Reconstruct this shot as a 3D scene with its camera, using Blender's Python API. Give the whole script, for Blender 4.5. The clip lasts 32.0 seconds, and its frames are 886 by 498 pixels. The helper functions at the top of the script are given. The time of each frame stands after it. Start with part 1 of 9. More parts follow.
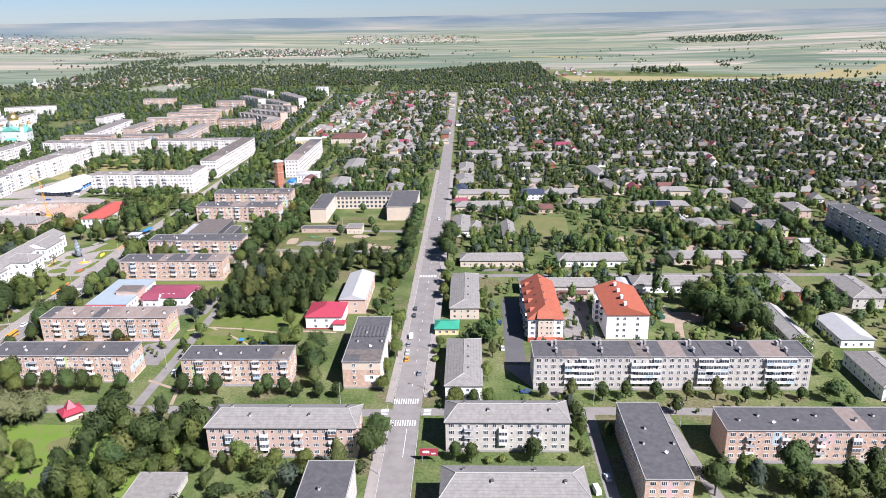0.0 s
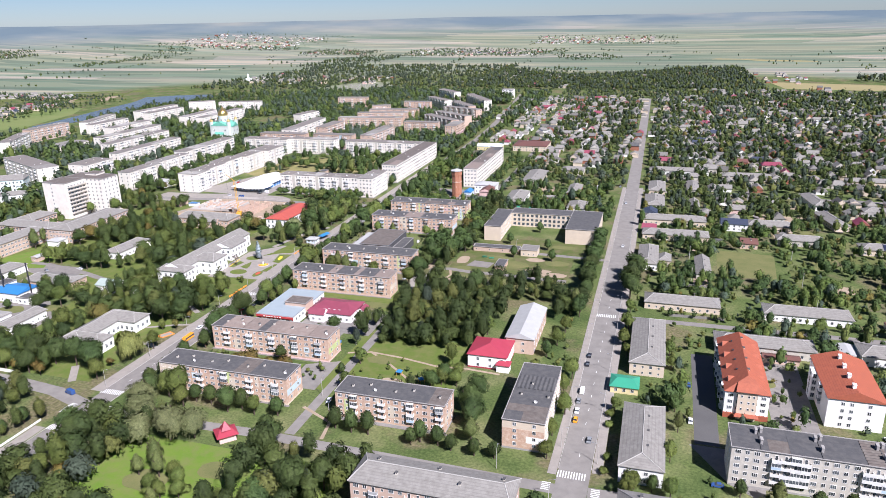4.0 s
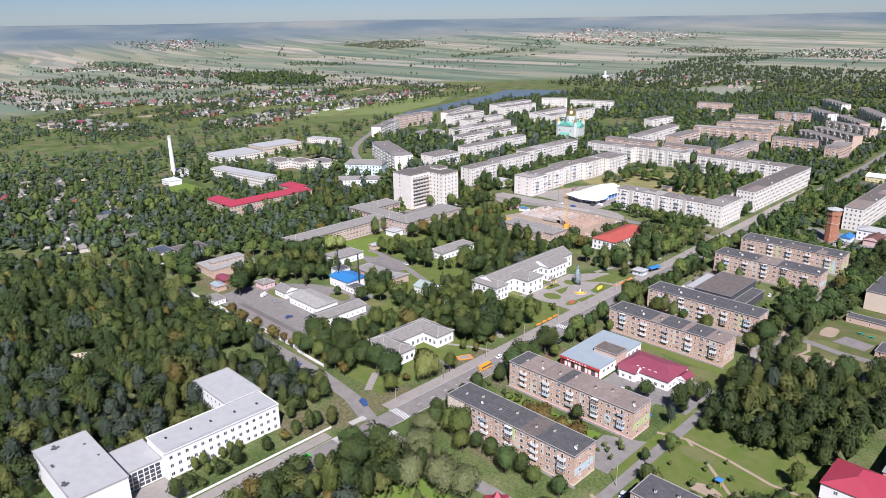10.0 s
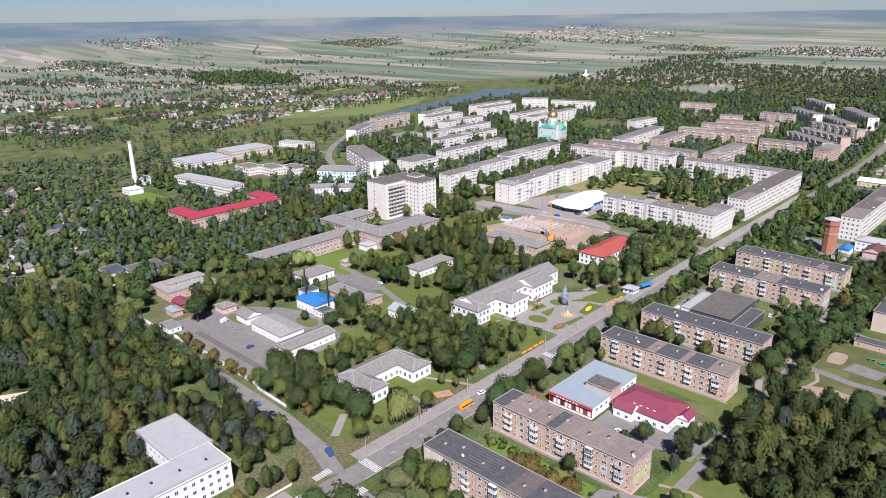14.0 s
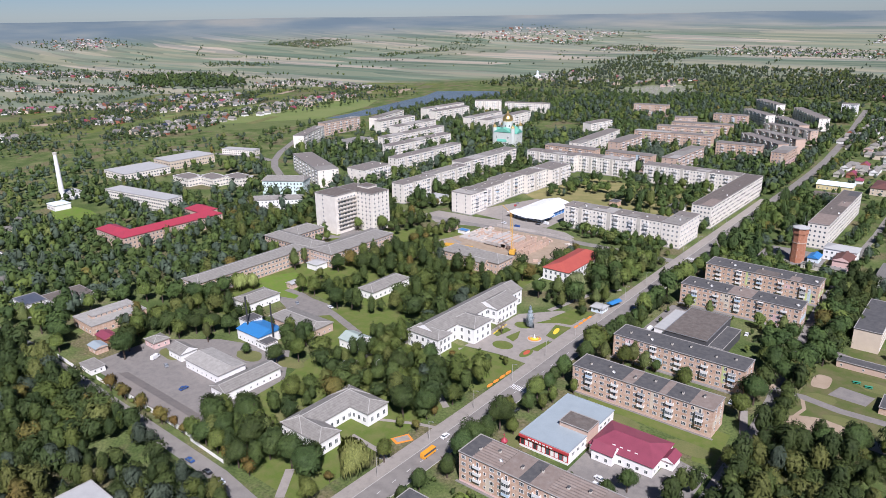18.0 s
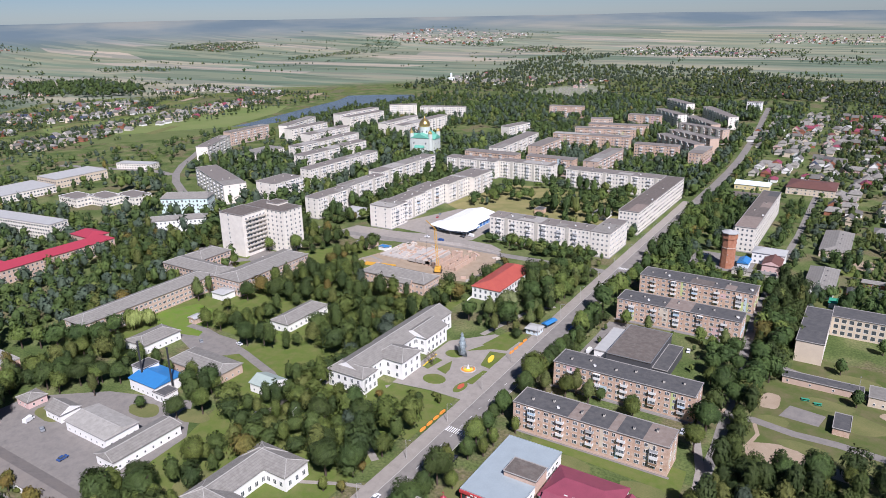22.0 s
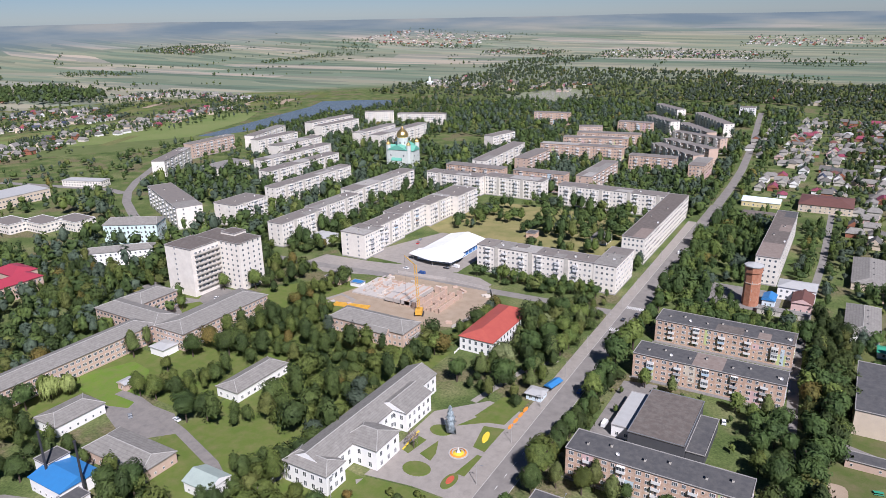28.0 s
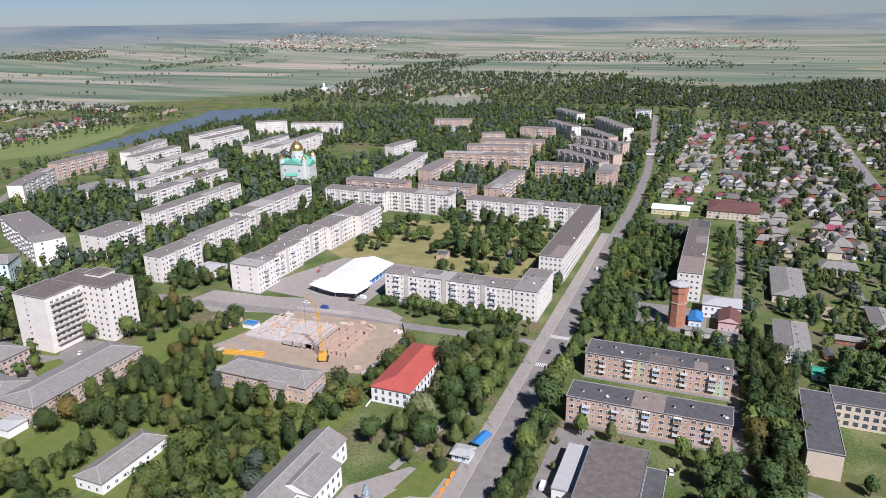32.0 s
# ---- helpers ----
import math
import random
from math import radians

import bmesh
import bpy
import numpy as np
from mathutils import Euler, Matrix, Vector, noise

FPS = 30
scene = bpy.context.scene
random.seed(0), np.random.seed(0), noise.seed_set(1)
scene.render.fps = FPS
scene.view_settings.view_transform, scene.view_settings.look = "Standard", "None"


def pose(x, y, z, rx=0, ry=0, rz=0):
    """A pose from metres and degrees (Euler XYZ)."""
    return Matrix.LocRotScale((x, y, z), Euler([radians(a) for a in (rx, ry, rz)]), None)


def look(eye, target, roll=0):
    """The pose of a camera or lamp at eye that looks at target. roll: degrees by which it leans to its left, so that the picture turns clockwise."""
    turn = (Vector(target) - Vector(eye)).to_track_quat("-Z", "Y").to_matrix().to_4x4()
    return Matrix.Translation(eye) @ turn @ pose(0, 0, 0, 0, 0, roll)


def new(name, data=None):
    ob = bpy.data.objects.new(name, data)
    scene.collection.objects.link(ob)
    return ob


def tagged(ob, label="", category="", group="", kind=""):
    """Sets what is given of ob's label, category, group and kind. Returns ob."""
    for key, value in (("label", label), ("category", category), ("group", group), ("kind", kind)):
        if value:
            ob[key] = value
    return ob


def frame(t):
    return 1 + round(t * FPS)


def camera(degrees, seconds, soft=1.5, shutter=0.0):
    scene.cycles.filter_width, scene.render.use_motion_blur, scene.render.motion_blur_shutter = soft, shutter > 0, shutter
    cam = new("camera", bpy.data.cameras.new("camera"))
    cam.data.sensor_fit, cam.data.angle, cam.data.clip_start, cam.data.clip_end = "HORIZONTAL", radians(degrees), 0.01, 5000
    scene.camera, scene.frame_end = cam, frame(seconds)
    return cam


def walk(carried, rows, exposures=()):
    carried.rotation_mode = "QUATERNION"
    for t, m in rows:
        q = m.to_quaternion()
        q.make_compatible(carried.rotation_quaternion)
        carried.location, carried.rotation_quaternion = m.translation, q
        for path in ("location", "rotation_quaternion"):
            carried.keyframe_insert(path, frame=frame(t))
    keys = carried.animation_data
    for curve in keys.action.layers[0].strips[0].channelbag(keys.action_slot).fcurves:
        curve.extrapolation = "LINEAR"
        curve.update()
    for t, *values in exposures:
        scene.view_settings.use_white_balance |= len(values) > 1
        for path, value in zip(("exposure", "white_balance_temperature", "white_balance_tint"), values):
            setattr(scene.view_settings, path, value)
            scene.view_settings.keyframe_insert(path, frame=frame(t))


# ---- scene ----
# lens and path
cam = camera(64.6, 32.0, soft=0.8)
PATH = [
    (0, (32.87, 1.86, 150.03), (29.05, 96.58, 118.21), -1.10),
    (0.5, (32.33, 6.40, 150.95), (26.15, 101.01, 119.16), -1.09),
    (1, (31.78, 11.01, 151.83), (22.82, 105.40, 120.07), -1.08),
    (1.5, (31.19, 15.64, 152.66), (19.46, 109.74, 120.92), -1.11),
    (2, (30.54, 20.29, 153.45), (16.06, 114.01, 121.73), -1.13),
    (2.5, (29.80, 24.94, 154.20), (12.14, 118.12, 122.48), -1.16),
    (3, (28.95, 29.57, 154.90), (7.87, 122.03, 123.18), -1.19),
    (3.5, (27.99, 34.17, 155.57), (3.44, 125.78, 123.89), -1.18),
    (5.5, (22.80, 52.06, 157.85), (-16.35, 138.50, 126.31), -1.13),
    (6, (21.15, 56.38, 158.33), (-21.81, 141.01, 126.83), -1.12),
    (6.5, (19.34, 60.62, 158.78), (-27.33, 143.27, 127.30), -1.10),
    (7, (17.40, 64.79, 159.20), (-32.92, 145.28, 127.75), -1.09),
    (7.5, (15.32, 68.88, 159.58), (-38.54, 147.05, 128.16), -1.07),
    (8, (13.11, 72.89, 159.94), (-44.25, 148.53, 128.49), -1.03),
    (8.5, (10.78, 76.81, 160.26), (-49.92, 149.79, 128.80), -0.98),
    (9, (8.33, 80.66, 160.56), (-55.63, 150.79, 129.07), -0.94),
    (9.5, (5.78, 84.43, 160.83), (-60.88, 151.97, 129.29), -0.93),
    (10, (3.14, 88.12, 161.08), (-64.19, 154.97, 129.49), -0.93),
    (10.5, (0.40, 91.73, 161.30), (-66.97, 158.50, 129.66), -0.92),
    (11, (-2.40, 95.26, 161.50), (-69.83, 161.97, 129.82), -0.93),
    (11.5, (-5.27, 98.73, 161.67), (-72.75, 165.36, 129.95), -0.93),
    (12, (-8.18, 102.12, 161.83), (-75.71, 168.69, 130.07), -0.94),
    (12.5, (-11.14, 105.46, 161.96), (-78.71, 171.96, 130.14), -0.93),
    (13, (-14.13, 108.73, 162.07), (-80.97, 175.94, 130.19), -0.93),
    (13.5, (-17.14, 111.95, 162.17), (-83.16, 179.94, 130.25), -0.92),
    (14, (-20.17, 115.13, 162.25), (-85.44, 183.82, 130.29), -0.91),
    (14.5, (-23.19, 118.27, 162.31), (-87.70, 187.65, 130.31), -0.90),
    (16.5, (-35.22, 130.58, 162.43), (-97.11, 202.30, 130.41), -0.86),
    (17, (-38.18, 133.65, 162.43), (-100.12, 205.32, 130.40), -0.85),
    (17.5, (-41.11, 136.74, 162.42), (-102.18, 209.16, 130.40), -0.84),
    (18, (-44.03, 139.85, 162.40), (-104.38, 212.88, 130.39), -0.84),
    (18.5, (-46.92, 143.01, 162.37), (-106.99, 216.28, 130.37), -0.83),
    (19, (-49.79, 146.21, 162.34), (-109.40, 219.86, 130.35), -0.83),
    (19.5, (-52.65, 149.49, 162.30), (-111.12, 224.05, 130.34), -0.90),
    (20, (-55.49, 152.84, 162.25), (-112.08, 228.85, 130.33), -0.97),
    (20.5, (-58.32, 156.27, 162.21), (-112.87, 233.77, 130.28), -0.98),
    (21, (-61.16, 159.81, 162.16), (-113.71, 238.67, 130.21), -0.99),
    (21.5, (-63.99, 163.47, 162.10), (-115.09, 243.27, 130.15), -1.00),
    (22, (-66.84, 167.25, 162.05), (-117.92, 247.06, 130.11), -0.98),
    (22.5, (-69.70, 171.16, 162.00), (-120.76, 250.98, 130.06), -0.96),
    (23, (-72.59, 175.21, 161.95), (-123.63, 255.05, 130.02), -0.95),
    (23.5, (-75.51, 179.41, 161.90), (-126.55, 259.26, 129.99), -0.96),
    (24, (-78.46, 183.76, 161.85), (-129.50, 263.62, 129.96), -0.97),
    (24.5, (-81.46, 188.27, 161.81), (-132.41, 268.20, 129.94), -0.99),
    (26.5, (-93.92, 207.77, 161.71), (-144.69, 287.85, 129.93), -1.04),
    (27, (-97.14, 212.97, 161.71), (-147.24, 293.47, 129.95), -1.06),
    (27.5, (-100.39, 218.24, 161.71), (-149.71, 299.23, 129.94), -1.05),
    (28, (-103.66, 223.58, 161.73), (-152.28, 304.98, 129.94), -1.03),
    (28.5, (-106.91, 228.94, 161.76), (-154.76, 310.81, 130.01), -1.04),
    (29, (-110.14, 234.27, 161.80), (-157.11, 316.66, 130.09), -1.05),
    (29.5, (-113.30, 239.52, 161.85), (-159.38, 322.43, 130.19), -1.05),
    (30, (-116.36, 244.62, 161.92), (-160.95, 328.36, 130.30), -1.06),
    (30.5, (-119.28, 249.51, 162.00), (-162.14, 334.15, 130.39), -1.03),
    (31, (-121.98, 254.09, 162.10), (-162.60, 339.84, 130.51), -1.01),
    (31.5, (-124.42, 258.27, 162.22), (-162.88, 345.01, 130.64), -0.98),
    (32, (-126.51, 261.93, 162.36), (-162.80, 349.60, 130.79), -0.96),
]
walk(cam, [(t, look(eye, target, roll)) for t, eye, target, roll in PATH],
     [(0, 1.02, 6000, 19), (3.5, 0.91, 6000, 19), (7, 0.68, 6000, 19), (12, 0.6, 6000, 19), (19, 0.49, 6000, 19), (24.5, 0.49, 6000, 19), (27, 0.41, 6000, 19), (28, 0.48, 6000, 19), (32, 0.49, 6000, 19)])

# sky, sun, exposure
SUN_HEADING, SUN_HEIGHT = radians(49), radians(47)   # the way the shadows fall, from +y to the left; height of the sun
sun_dir = Vector((math.sin(SUN_HEADING) * math.cos(SUN_HEIGHT), -math.cos(SUN_HEADING) * math.cos(SUN_HEIGHT), math.sin(SUN_HEIGHT)))
world = bpy.data.worlds.new("sky")
scene.world = world
world.use_nodes = True
wn = world.node_tree.nodes
sky = wn.new("ShaderNodeTexSky")
sky.sky_type, sky.sun_disc = "NISHITA", False
sky.sun_elevation, sky.sun_rotation = SUN_HEIGHT, math.atan2(sun_dir.x, sun_dir.y)
sky.air_density, sky.dust_density, sky.ozone_density = 0.75, 0.1, 7.0
wn["Background"].inputs["Strength"].default_value = 0.043
world.node_tree.links.new(sky.outputs[0], wn["Background"].inputs[0])
sun = new("sun", bpy.data.lights.new("sun", "SUN"))
sun.data.energy, sun.data.angle, sun.data.color = 5.0, radians(0.6), (1.0, 0.968, 0.935)
sun.matrix_world = look(tuple(sun_dir * 100), (0, 0, 0))


# ---- materials ----
def mat(name, a, b=None, rough=0.85, size=3.0, fine=0.3, bump=0.0, metal=0.0, island=0.0, obrand=0.0, grime=None, spec=0.3, rows=0.0):
    """Two colours mixed by a coarse and a fine noise of the given sizes in metres; optional random shift per object or per piece."""
    m = bpy.data.materials.new(name)
    m.use_nodes = True
    nt = m.node_tree
    N, Lk = nt.nodes, nt.links
    p = N["Principled BSDF"]
    p.inputs["Roughness"].default_value, p.inputs["Metallic"].default_value = rough, metal
    p.inputs["Specular IOR Level"].default_value = spec
    b = b or tuple(c * 0.8 for c in a)
    geo = N.new("ShaderNodeNewGeometry")
    n1, n2 = N.new("ShaderNodeTexNoise"), N.new("ShaderNodeTexNoise")
    n1.inputs["Scale"].default_value, n2.inputs["Scale"].default_value = 1 / size, 1 / fine
    n1.inputs["Detail"].default_value, n2.inputs["Detail"].default_value = 4, 3
    for n in (n1, n2):
        Lk.new(geo.outputs["Position"], n.inputs["Vector"])
    ramp = N.new("ShaderNodeMapRange")
    ramp.inputs["From Min"].default_value, ramp.inputs["From Max"].default_value = 0.32, 0.68
    mid = N.new("ShaderNodeMath")
    mid.operation = "MULTIPLY_ADD"
    mid.inputs[1].default_value = 0.4
    Lk.new(n2.outputs["Fac"], mid.inputs[0])
    sc = N.new("ShaderNodeMath")
    sc.operation = "MULTIPLY"
    sc.inputs[1].default_value = 0.6
    Lk.new(n1.outputs["Fac"], sc.inputs[0])
    Lk.new(sc.outputs[0], mid.inputs[2])
    Lk.new(mid.outputs[0], ramp.inputs["Value"])
    mix = N.new("ShaderNodeMix")
    mix.data_type = "RGBA"
    mix.inputs["A"].default_value, mix.inputs["B"].default_value = (*a, 1), (*b, 1)
    Lk.new(ramp.outputs["Result"], mix.inputs["Factor"])
    col = mix.outputs["Result"]
    if grime:
        g, gr = N.new("ShaderNodeTexNoise"), N.new("ShaderNodeMapRange")
        g.inputs["Scale"].default_value, g.inputs["Detail"].default_value, g.inputs["Roughness"].default_value = 1 / grime[1], 7, 0.62
        gr.inputs["From Min"].default_value, gr.inputs["From Max"].default_value = 0.42, 0.74
        Lk.new(geo.outputs["Position"], g.inputs["Vector"])
        Lk.new(g.outputs["Fac"], gr.inputs["Value"])
        mg = N.new("ShaderNodeMix")
        mg.data_type = "RGBA"
        mg.inputs["B"].default_value = (*grime[0], 1)
        Lk.new(gr.outputs["Result"], mg.inputs["Factor"])
        Lk.new(col, mg.inputs["A"])
        col = mg.outputs["Result"]
    if rows:
        # laps between courses of sheets, every rows metres of height
        zz, sw, fr, dk = N.new("ShaderNodeSeparateXYZ"), N.new("ShaderNodeMath"), N.new("ShaderNodeMapRange"), N.new("ShaderNodeMix")
        Lk.new(geo.outputs["Position"], zz.inputs[0])
        sw.operation = "PINGPONG"
        sw.inputs[1].default_value = rows / 2
        Lk.new(zz.outputs["Z"], sw.inputs[0])
        fr.inputs["From Min"].default_value, fr.inputs["From Max"].default_value = 0.0, rows * 0.16
        fr.inputs["To Min"].default_value, fr.inputs["To Max"].default_value = 0.35, 0.0
        Lk.new(sw.outputs[0], fr.inputs["Value"])
        dk.data_type = "RGBA"
        dk.inputs["B"].default_value = (*(c * 0.45 for c in b), 1)
        Lk.new(fr.outputs["Result"], dk.inputs["Factor"])
        Lk.new(col, dk.inputs["A"])
        col = dk.outputs["Result"]
    if island or obrand:
        hs, info = N.new("ShaderNodeHueSaturation"), N.new("ShaderNodeObjectInfo")
        r = N.new("ShaderNodeMapRange")
        amount = island or obrand
        r.inputs["To Min"].default_value, r.inputs["To Max"].default_value = 1 - amount, 1 + amount
        Lk.new(geo.outputs["Random Per Island"] if island else info.outputs["Random"], r.inputs["Value"])
        Lk.new(r.outputs["Result"], hs.inputs["Value"])
        Lk.new(col, hs.inputs["Color"])
        col = hs.outputs["Color"]
    Lk.new(col, p.inputs["Base Color"])
    if bump:
        bp = N.new("ShaderNodeBump")
        bp.inputs["Strength"].default_value, bp.inputs["Distance"].default_value = bump, fine * 0.3
        Lk.new(n2.outputs["Fac"], bp.inputs["Height"])
        Lk.new(bp.outputs["Normal"], p.inputs["Normal"])
    return m


def leafy(name, a, b, patch=9.0):
    """Foliage: the hue wanders over the crown, from tree to tree and a little from leaf clump to leaf clump; shade in
    the gaps between leaves is painted in by noise.
    """
    m = bpy.data.materials.new(name)
    m.use_nodes = True
    nt = m.node_tree
    N, Lk = nt.nodes, nt.links
    p = N["Principled BSDF"]
    p.inputs["Roughness"].default_value, p.inputs["Specular IOR Level"].default_value = 0.7, 0.12
    geo, info = N.new("ShaderNodeNewGeometry"), N.new("ShaderNodeObjectInfo")

    def noise_of(size, detail):
        n = N.new("ShaderNodeTexNoise")
        n.inputs["Scale"].default_value, n.inputs["Detail"].default_value = 1 / size, detail
        Lk.new(geo.outputs["Position"], n.inputs["Vector"])
        return n.outputs["Fac"]

    def span(value, lo, hi, to0, to1):
        r = N.new("ShaderNodeMapRange")
        r.inputs["From Min"].default_value, r.inputs["From Max"].default_value = lo, hi
        r.inputs["To Min"].default_value, r.inputs["To Max"].default_value = to0, to1
        Lk.new(value, r.inputs["Value"])
        return r.outputs["Result"]

    def times(x, y):
        q = N.new("ShaderNodeMath")
        q.operation = "MULTIPLY"
        Lk.new(x, q.inputs[0])
        Lk.new(y, q.inputs[1])
        return q.outputs[0]

    mix = N.new("ShaderNodeMix")
    mix.data_type = "RGBA"
    mix.inputs["A"].default_value, mix.inputs["B"].default_value = (*a, 1), (*b, 1)
    Lk.new(span(noise_of(patch, 3), 0.35, 0.65, 0, 1), mix.inputs["Factor"])
    # fine noise darkens the colour like shaded gaps between leaves
    fine = noise_of(0.75, 5)
    hs = N.new("ShaderNodeHueSaturation")
    Lk.new(mix.outputs["Result"], hs.inputs["Color"])
    value = times(span(fine, 0.34, 0.66, 0.72, 1.28), times(span(geo.outputs["Random Per Island"], 0, 1, 0.86, 1.14), span(info.outputs["Random"], 0, 1, 0.8, 1.2)))
    Lk.new(value, hs.inputs["Value"])
    Lk.new(span(info.outputs["Random"], 0, 1, 0.488, 0.512), hs.inputs["Hue"])
    Lk.new(hs.outputs["Color"], p.inputs["Base Color"])
    bp = N.new("ShaderNodeBump")
    bp.inputs["Strength"].default_value, bp.inputs["Distance"].default_value = 0.3, 0.3
    Lk.new(fine, bp.inputs["Height"])
    Lk.new(bp.outputs["Normal"], p.inputs["Normal"])
    return m


def ground_mat():
    """Grass and worn earth in town, strip fields and meadows beyond it, with haze mixed into the far colours."""
    m = bpy.data.materials.new("land")
    m.use_nodes = True
    nt = m.node_tree
    N, Lk = nt.nodes, nt.links
    p = N["Principled BSDF"]
    p.inputs["Roughness"].default_value, p.inputs["Specular IOR Level"].default_value = 0.95, 0.1
    geo = N.new("ShaderNodeNewGeometry")

    def noise_of(scale, detail=5):
        n = N.new("ShaderNodeTexNoise")
        n.inputs["Scale"].default_value, n.inputs["Detail"].default_value = scale, detail
        Lk.new(geo.outputs["Position"], n.inputs["Vector"])
        return n.outputs["Fac"]

    def ramp_of(fac, stops, mode="LINEAR"):
        r = N.new("ShaderNodeValToRGB")
        r.color_ramp.interpolation = mode
        el = r.color_ramp.elements
        while len(el) < len(stops):
            el.new(0.5)
        for e, (pos, c) in zip(el, stops):
            e.position, e.color = pos, (*c, 1)
        Lk.new(fac, r.inputs["Fac"])
        return r.outputs["Color"]

    def blend(fac, x, y):
        mx = N.new("ShaderNodeMix")
        mx.data_type = "RGBA"
        Lk.new(fac, mx.inputs["Factor"])
        Lk.new(x, mx.inputs["A"])
        Lk.new(y, mx.inputs["B"])
        return mx.outputs["Result"]

    def span(value, lo, hi):
        r = N.new("ShaderNodeMapRange")
        r.interpolation_type = "SMOOTHSTEP"
        r.inputs["From Min"].default_value, r.inputs["From Max"].default_value = lo, hi
        Lk.new(value, r.inputs["Value"])
        return r.outputs["Result"]

    grass = ramp_of(noise_of(0.05), [(0.28, (0.052, 0.082, 0.026)), (0.5, (0.096, 0.126, 0.044)), (0.72, (0.168, 0.172, 0.082))])
    grass = blend(span(noise_of(0.03, 8), 0.52, 0.62), grass, ramp_of(noise_of(0.6), [(0.3, (0.174, 0.148, 0.096)), (0.7, (0.104, 0.104, 0.044))]))
    grain = N.new("ShaderNodeMix")
    grain.data_type, grain.blend_type = "RGBA", "MULTIPLY"
    grain.inputs["Factor"].default_value = 1.0
    Lk.new(grass, grain.inputs["A"])
    Lk.new(ramp_of(noise_of(0.9, 6), [(0.3, (0.62, 0.66, 0.62)), (0.7, (1.3, 1.26, 1.2))]), grain.inputs["B"])
    grass = grain.outputs["Result"]
    # strip fields: cells stretched along one way, coloured bluer and greyer for haze
    mp = N.new("ShaderNodeMapping")
    mp.inputs["Rotation"].default_value = (0, 0, radians(33))
    mp.inputs["Scale"].default_value = (0.0016, 0.0075, 0.0)
    Lk.new(geo.outputs["Position"], mp.inputs["Vector"])
    warp = N.new("ShaderNodeVectorMath")
    warp.operation = "ADD"
    wnz = N.new("ShaderNodeTexNoise")
    wnz.inputs["Scale"].default_value = 0.0012
    Lk.new(geo.outputs["Position"], wnz.inputs["Vector"])
    Lk.new(mp.outputs["Vector"], warp.inputs[0])
    Lk.new(wnz.outputs["Color"], warp.inputs[1])
    vor = N.new("ShaderNodeTexVoronoi")
    vor.voronoi_dimensions = "2D"
    vor.inputs["Scale"].default_value = 1.0
    Lk.new(warp.outputs[0], vor.inputs["Vector"])
    sep = N.new("ShaderNodeSeparateColor")
    Lk.new(vor.outputs["Color"], sep.inputs["Color"])
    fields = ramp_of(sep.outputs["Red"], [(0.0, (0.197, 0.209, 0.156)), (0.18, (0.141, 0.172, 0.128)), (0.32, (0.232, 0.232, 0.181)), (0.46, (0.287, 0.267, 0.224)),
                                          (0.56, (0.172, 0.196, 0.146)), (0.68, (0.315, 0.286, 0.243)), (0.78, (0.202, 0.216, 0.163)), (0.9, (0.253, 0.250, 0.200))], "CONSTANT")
    mp2 = N.new("ShaderNodeMapping")
    mp2.inputs["Rotation"].default_value = (0, 0, radians(24))
    mp2.inputs["Scale"].default_value = (0.0035, 0.028, 0.0)
    Lk.new(geo.outputs["Position"], mp2.inputs["Vector"])
    vor2 = N.new("ShaderNodeTexVoronoi")
    vor2.voronoi_dimensions = "2D"
    vor2.inputs["Scale"].default_value = 1.0
    Lk.new(mp2.outputs["Vector"], vor2.inputs["Vector"])
    sep2 = N.new("ShaderNodeSeparateColor")
    Lk.new(vor2.outputs["Color"], sep2.inputs["Color"])
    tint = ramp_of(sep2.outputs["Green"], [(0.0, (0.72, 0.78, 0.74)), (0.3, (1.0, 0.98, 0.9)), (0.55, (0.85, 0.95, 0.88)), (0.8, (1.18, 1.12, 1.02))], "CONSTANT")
    mul = N.new("ShaderNodeMix")
    mul.data_type, mul.blend_type = "RGBA", "MULTIPLY"
    mul.inputs["Factor"].default_value = 1.0
    Lk.new(fields, mul.inputs["A"])
    Lk.new(tint, mul.inputs["B"])
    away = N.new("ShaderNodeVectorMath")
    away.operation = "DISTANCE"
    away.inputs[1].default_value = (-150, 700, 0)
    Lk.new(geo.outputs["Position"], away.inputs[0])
    # haze put into the colour: distant hills blend to blue-grey with distance
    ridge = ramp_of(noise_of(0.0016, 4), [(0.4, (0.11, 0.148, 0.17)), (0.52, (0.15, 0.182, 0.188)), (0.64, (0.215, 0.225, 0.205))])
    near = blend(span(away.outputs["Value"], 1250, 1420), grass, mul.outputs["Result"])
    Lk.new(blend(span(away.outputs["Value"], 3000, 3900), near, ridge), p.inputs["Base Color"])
    return m


LAND = ground_mat()
LAWN = mat("lawn", (0.084, 0.128, 0.026), (0.118, 0.146, 0.036), 0.95, 7, 0.5, grime=((0.15, 0.15, 0.058), 5.0), spec=0.1)
FRESHLAWN = mat("fresh_lawn", (0.098, 0.178, 0.024), (0.136, 0.196, 0.034), 0.95, 9, 0.5, grime=((0.155, 0.165, 0.06), 5.0), spec=0.1)
TRODDEN = mat("trodden_grass", (0.07, 0.1, 0.025), (0.102, 0.114, 0.042), 0.95, 6, 0.5, grime=((0.15, 0.125, 0.07), 8.0), spec=0.1)
DRYGRASS = mat("dry_grass", (0.174, 0.165, 0.07), (0.104, 0.122, 0.044), 0.95, 9, 0.6, spec=0.1)
EARTH = mat("bare_earth", (0.27, 0.207, 0.144), (0.36, 0.288, 0.216), 0.95, 5, 0.4, spec=0.1)
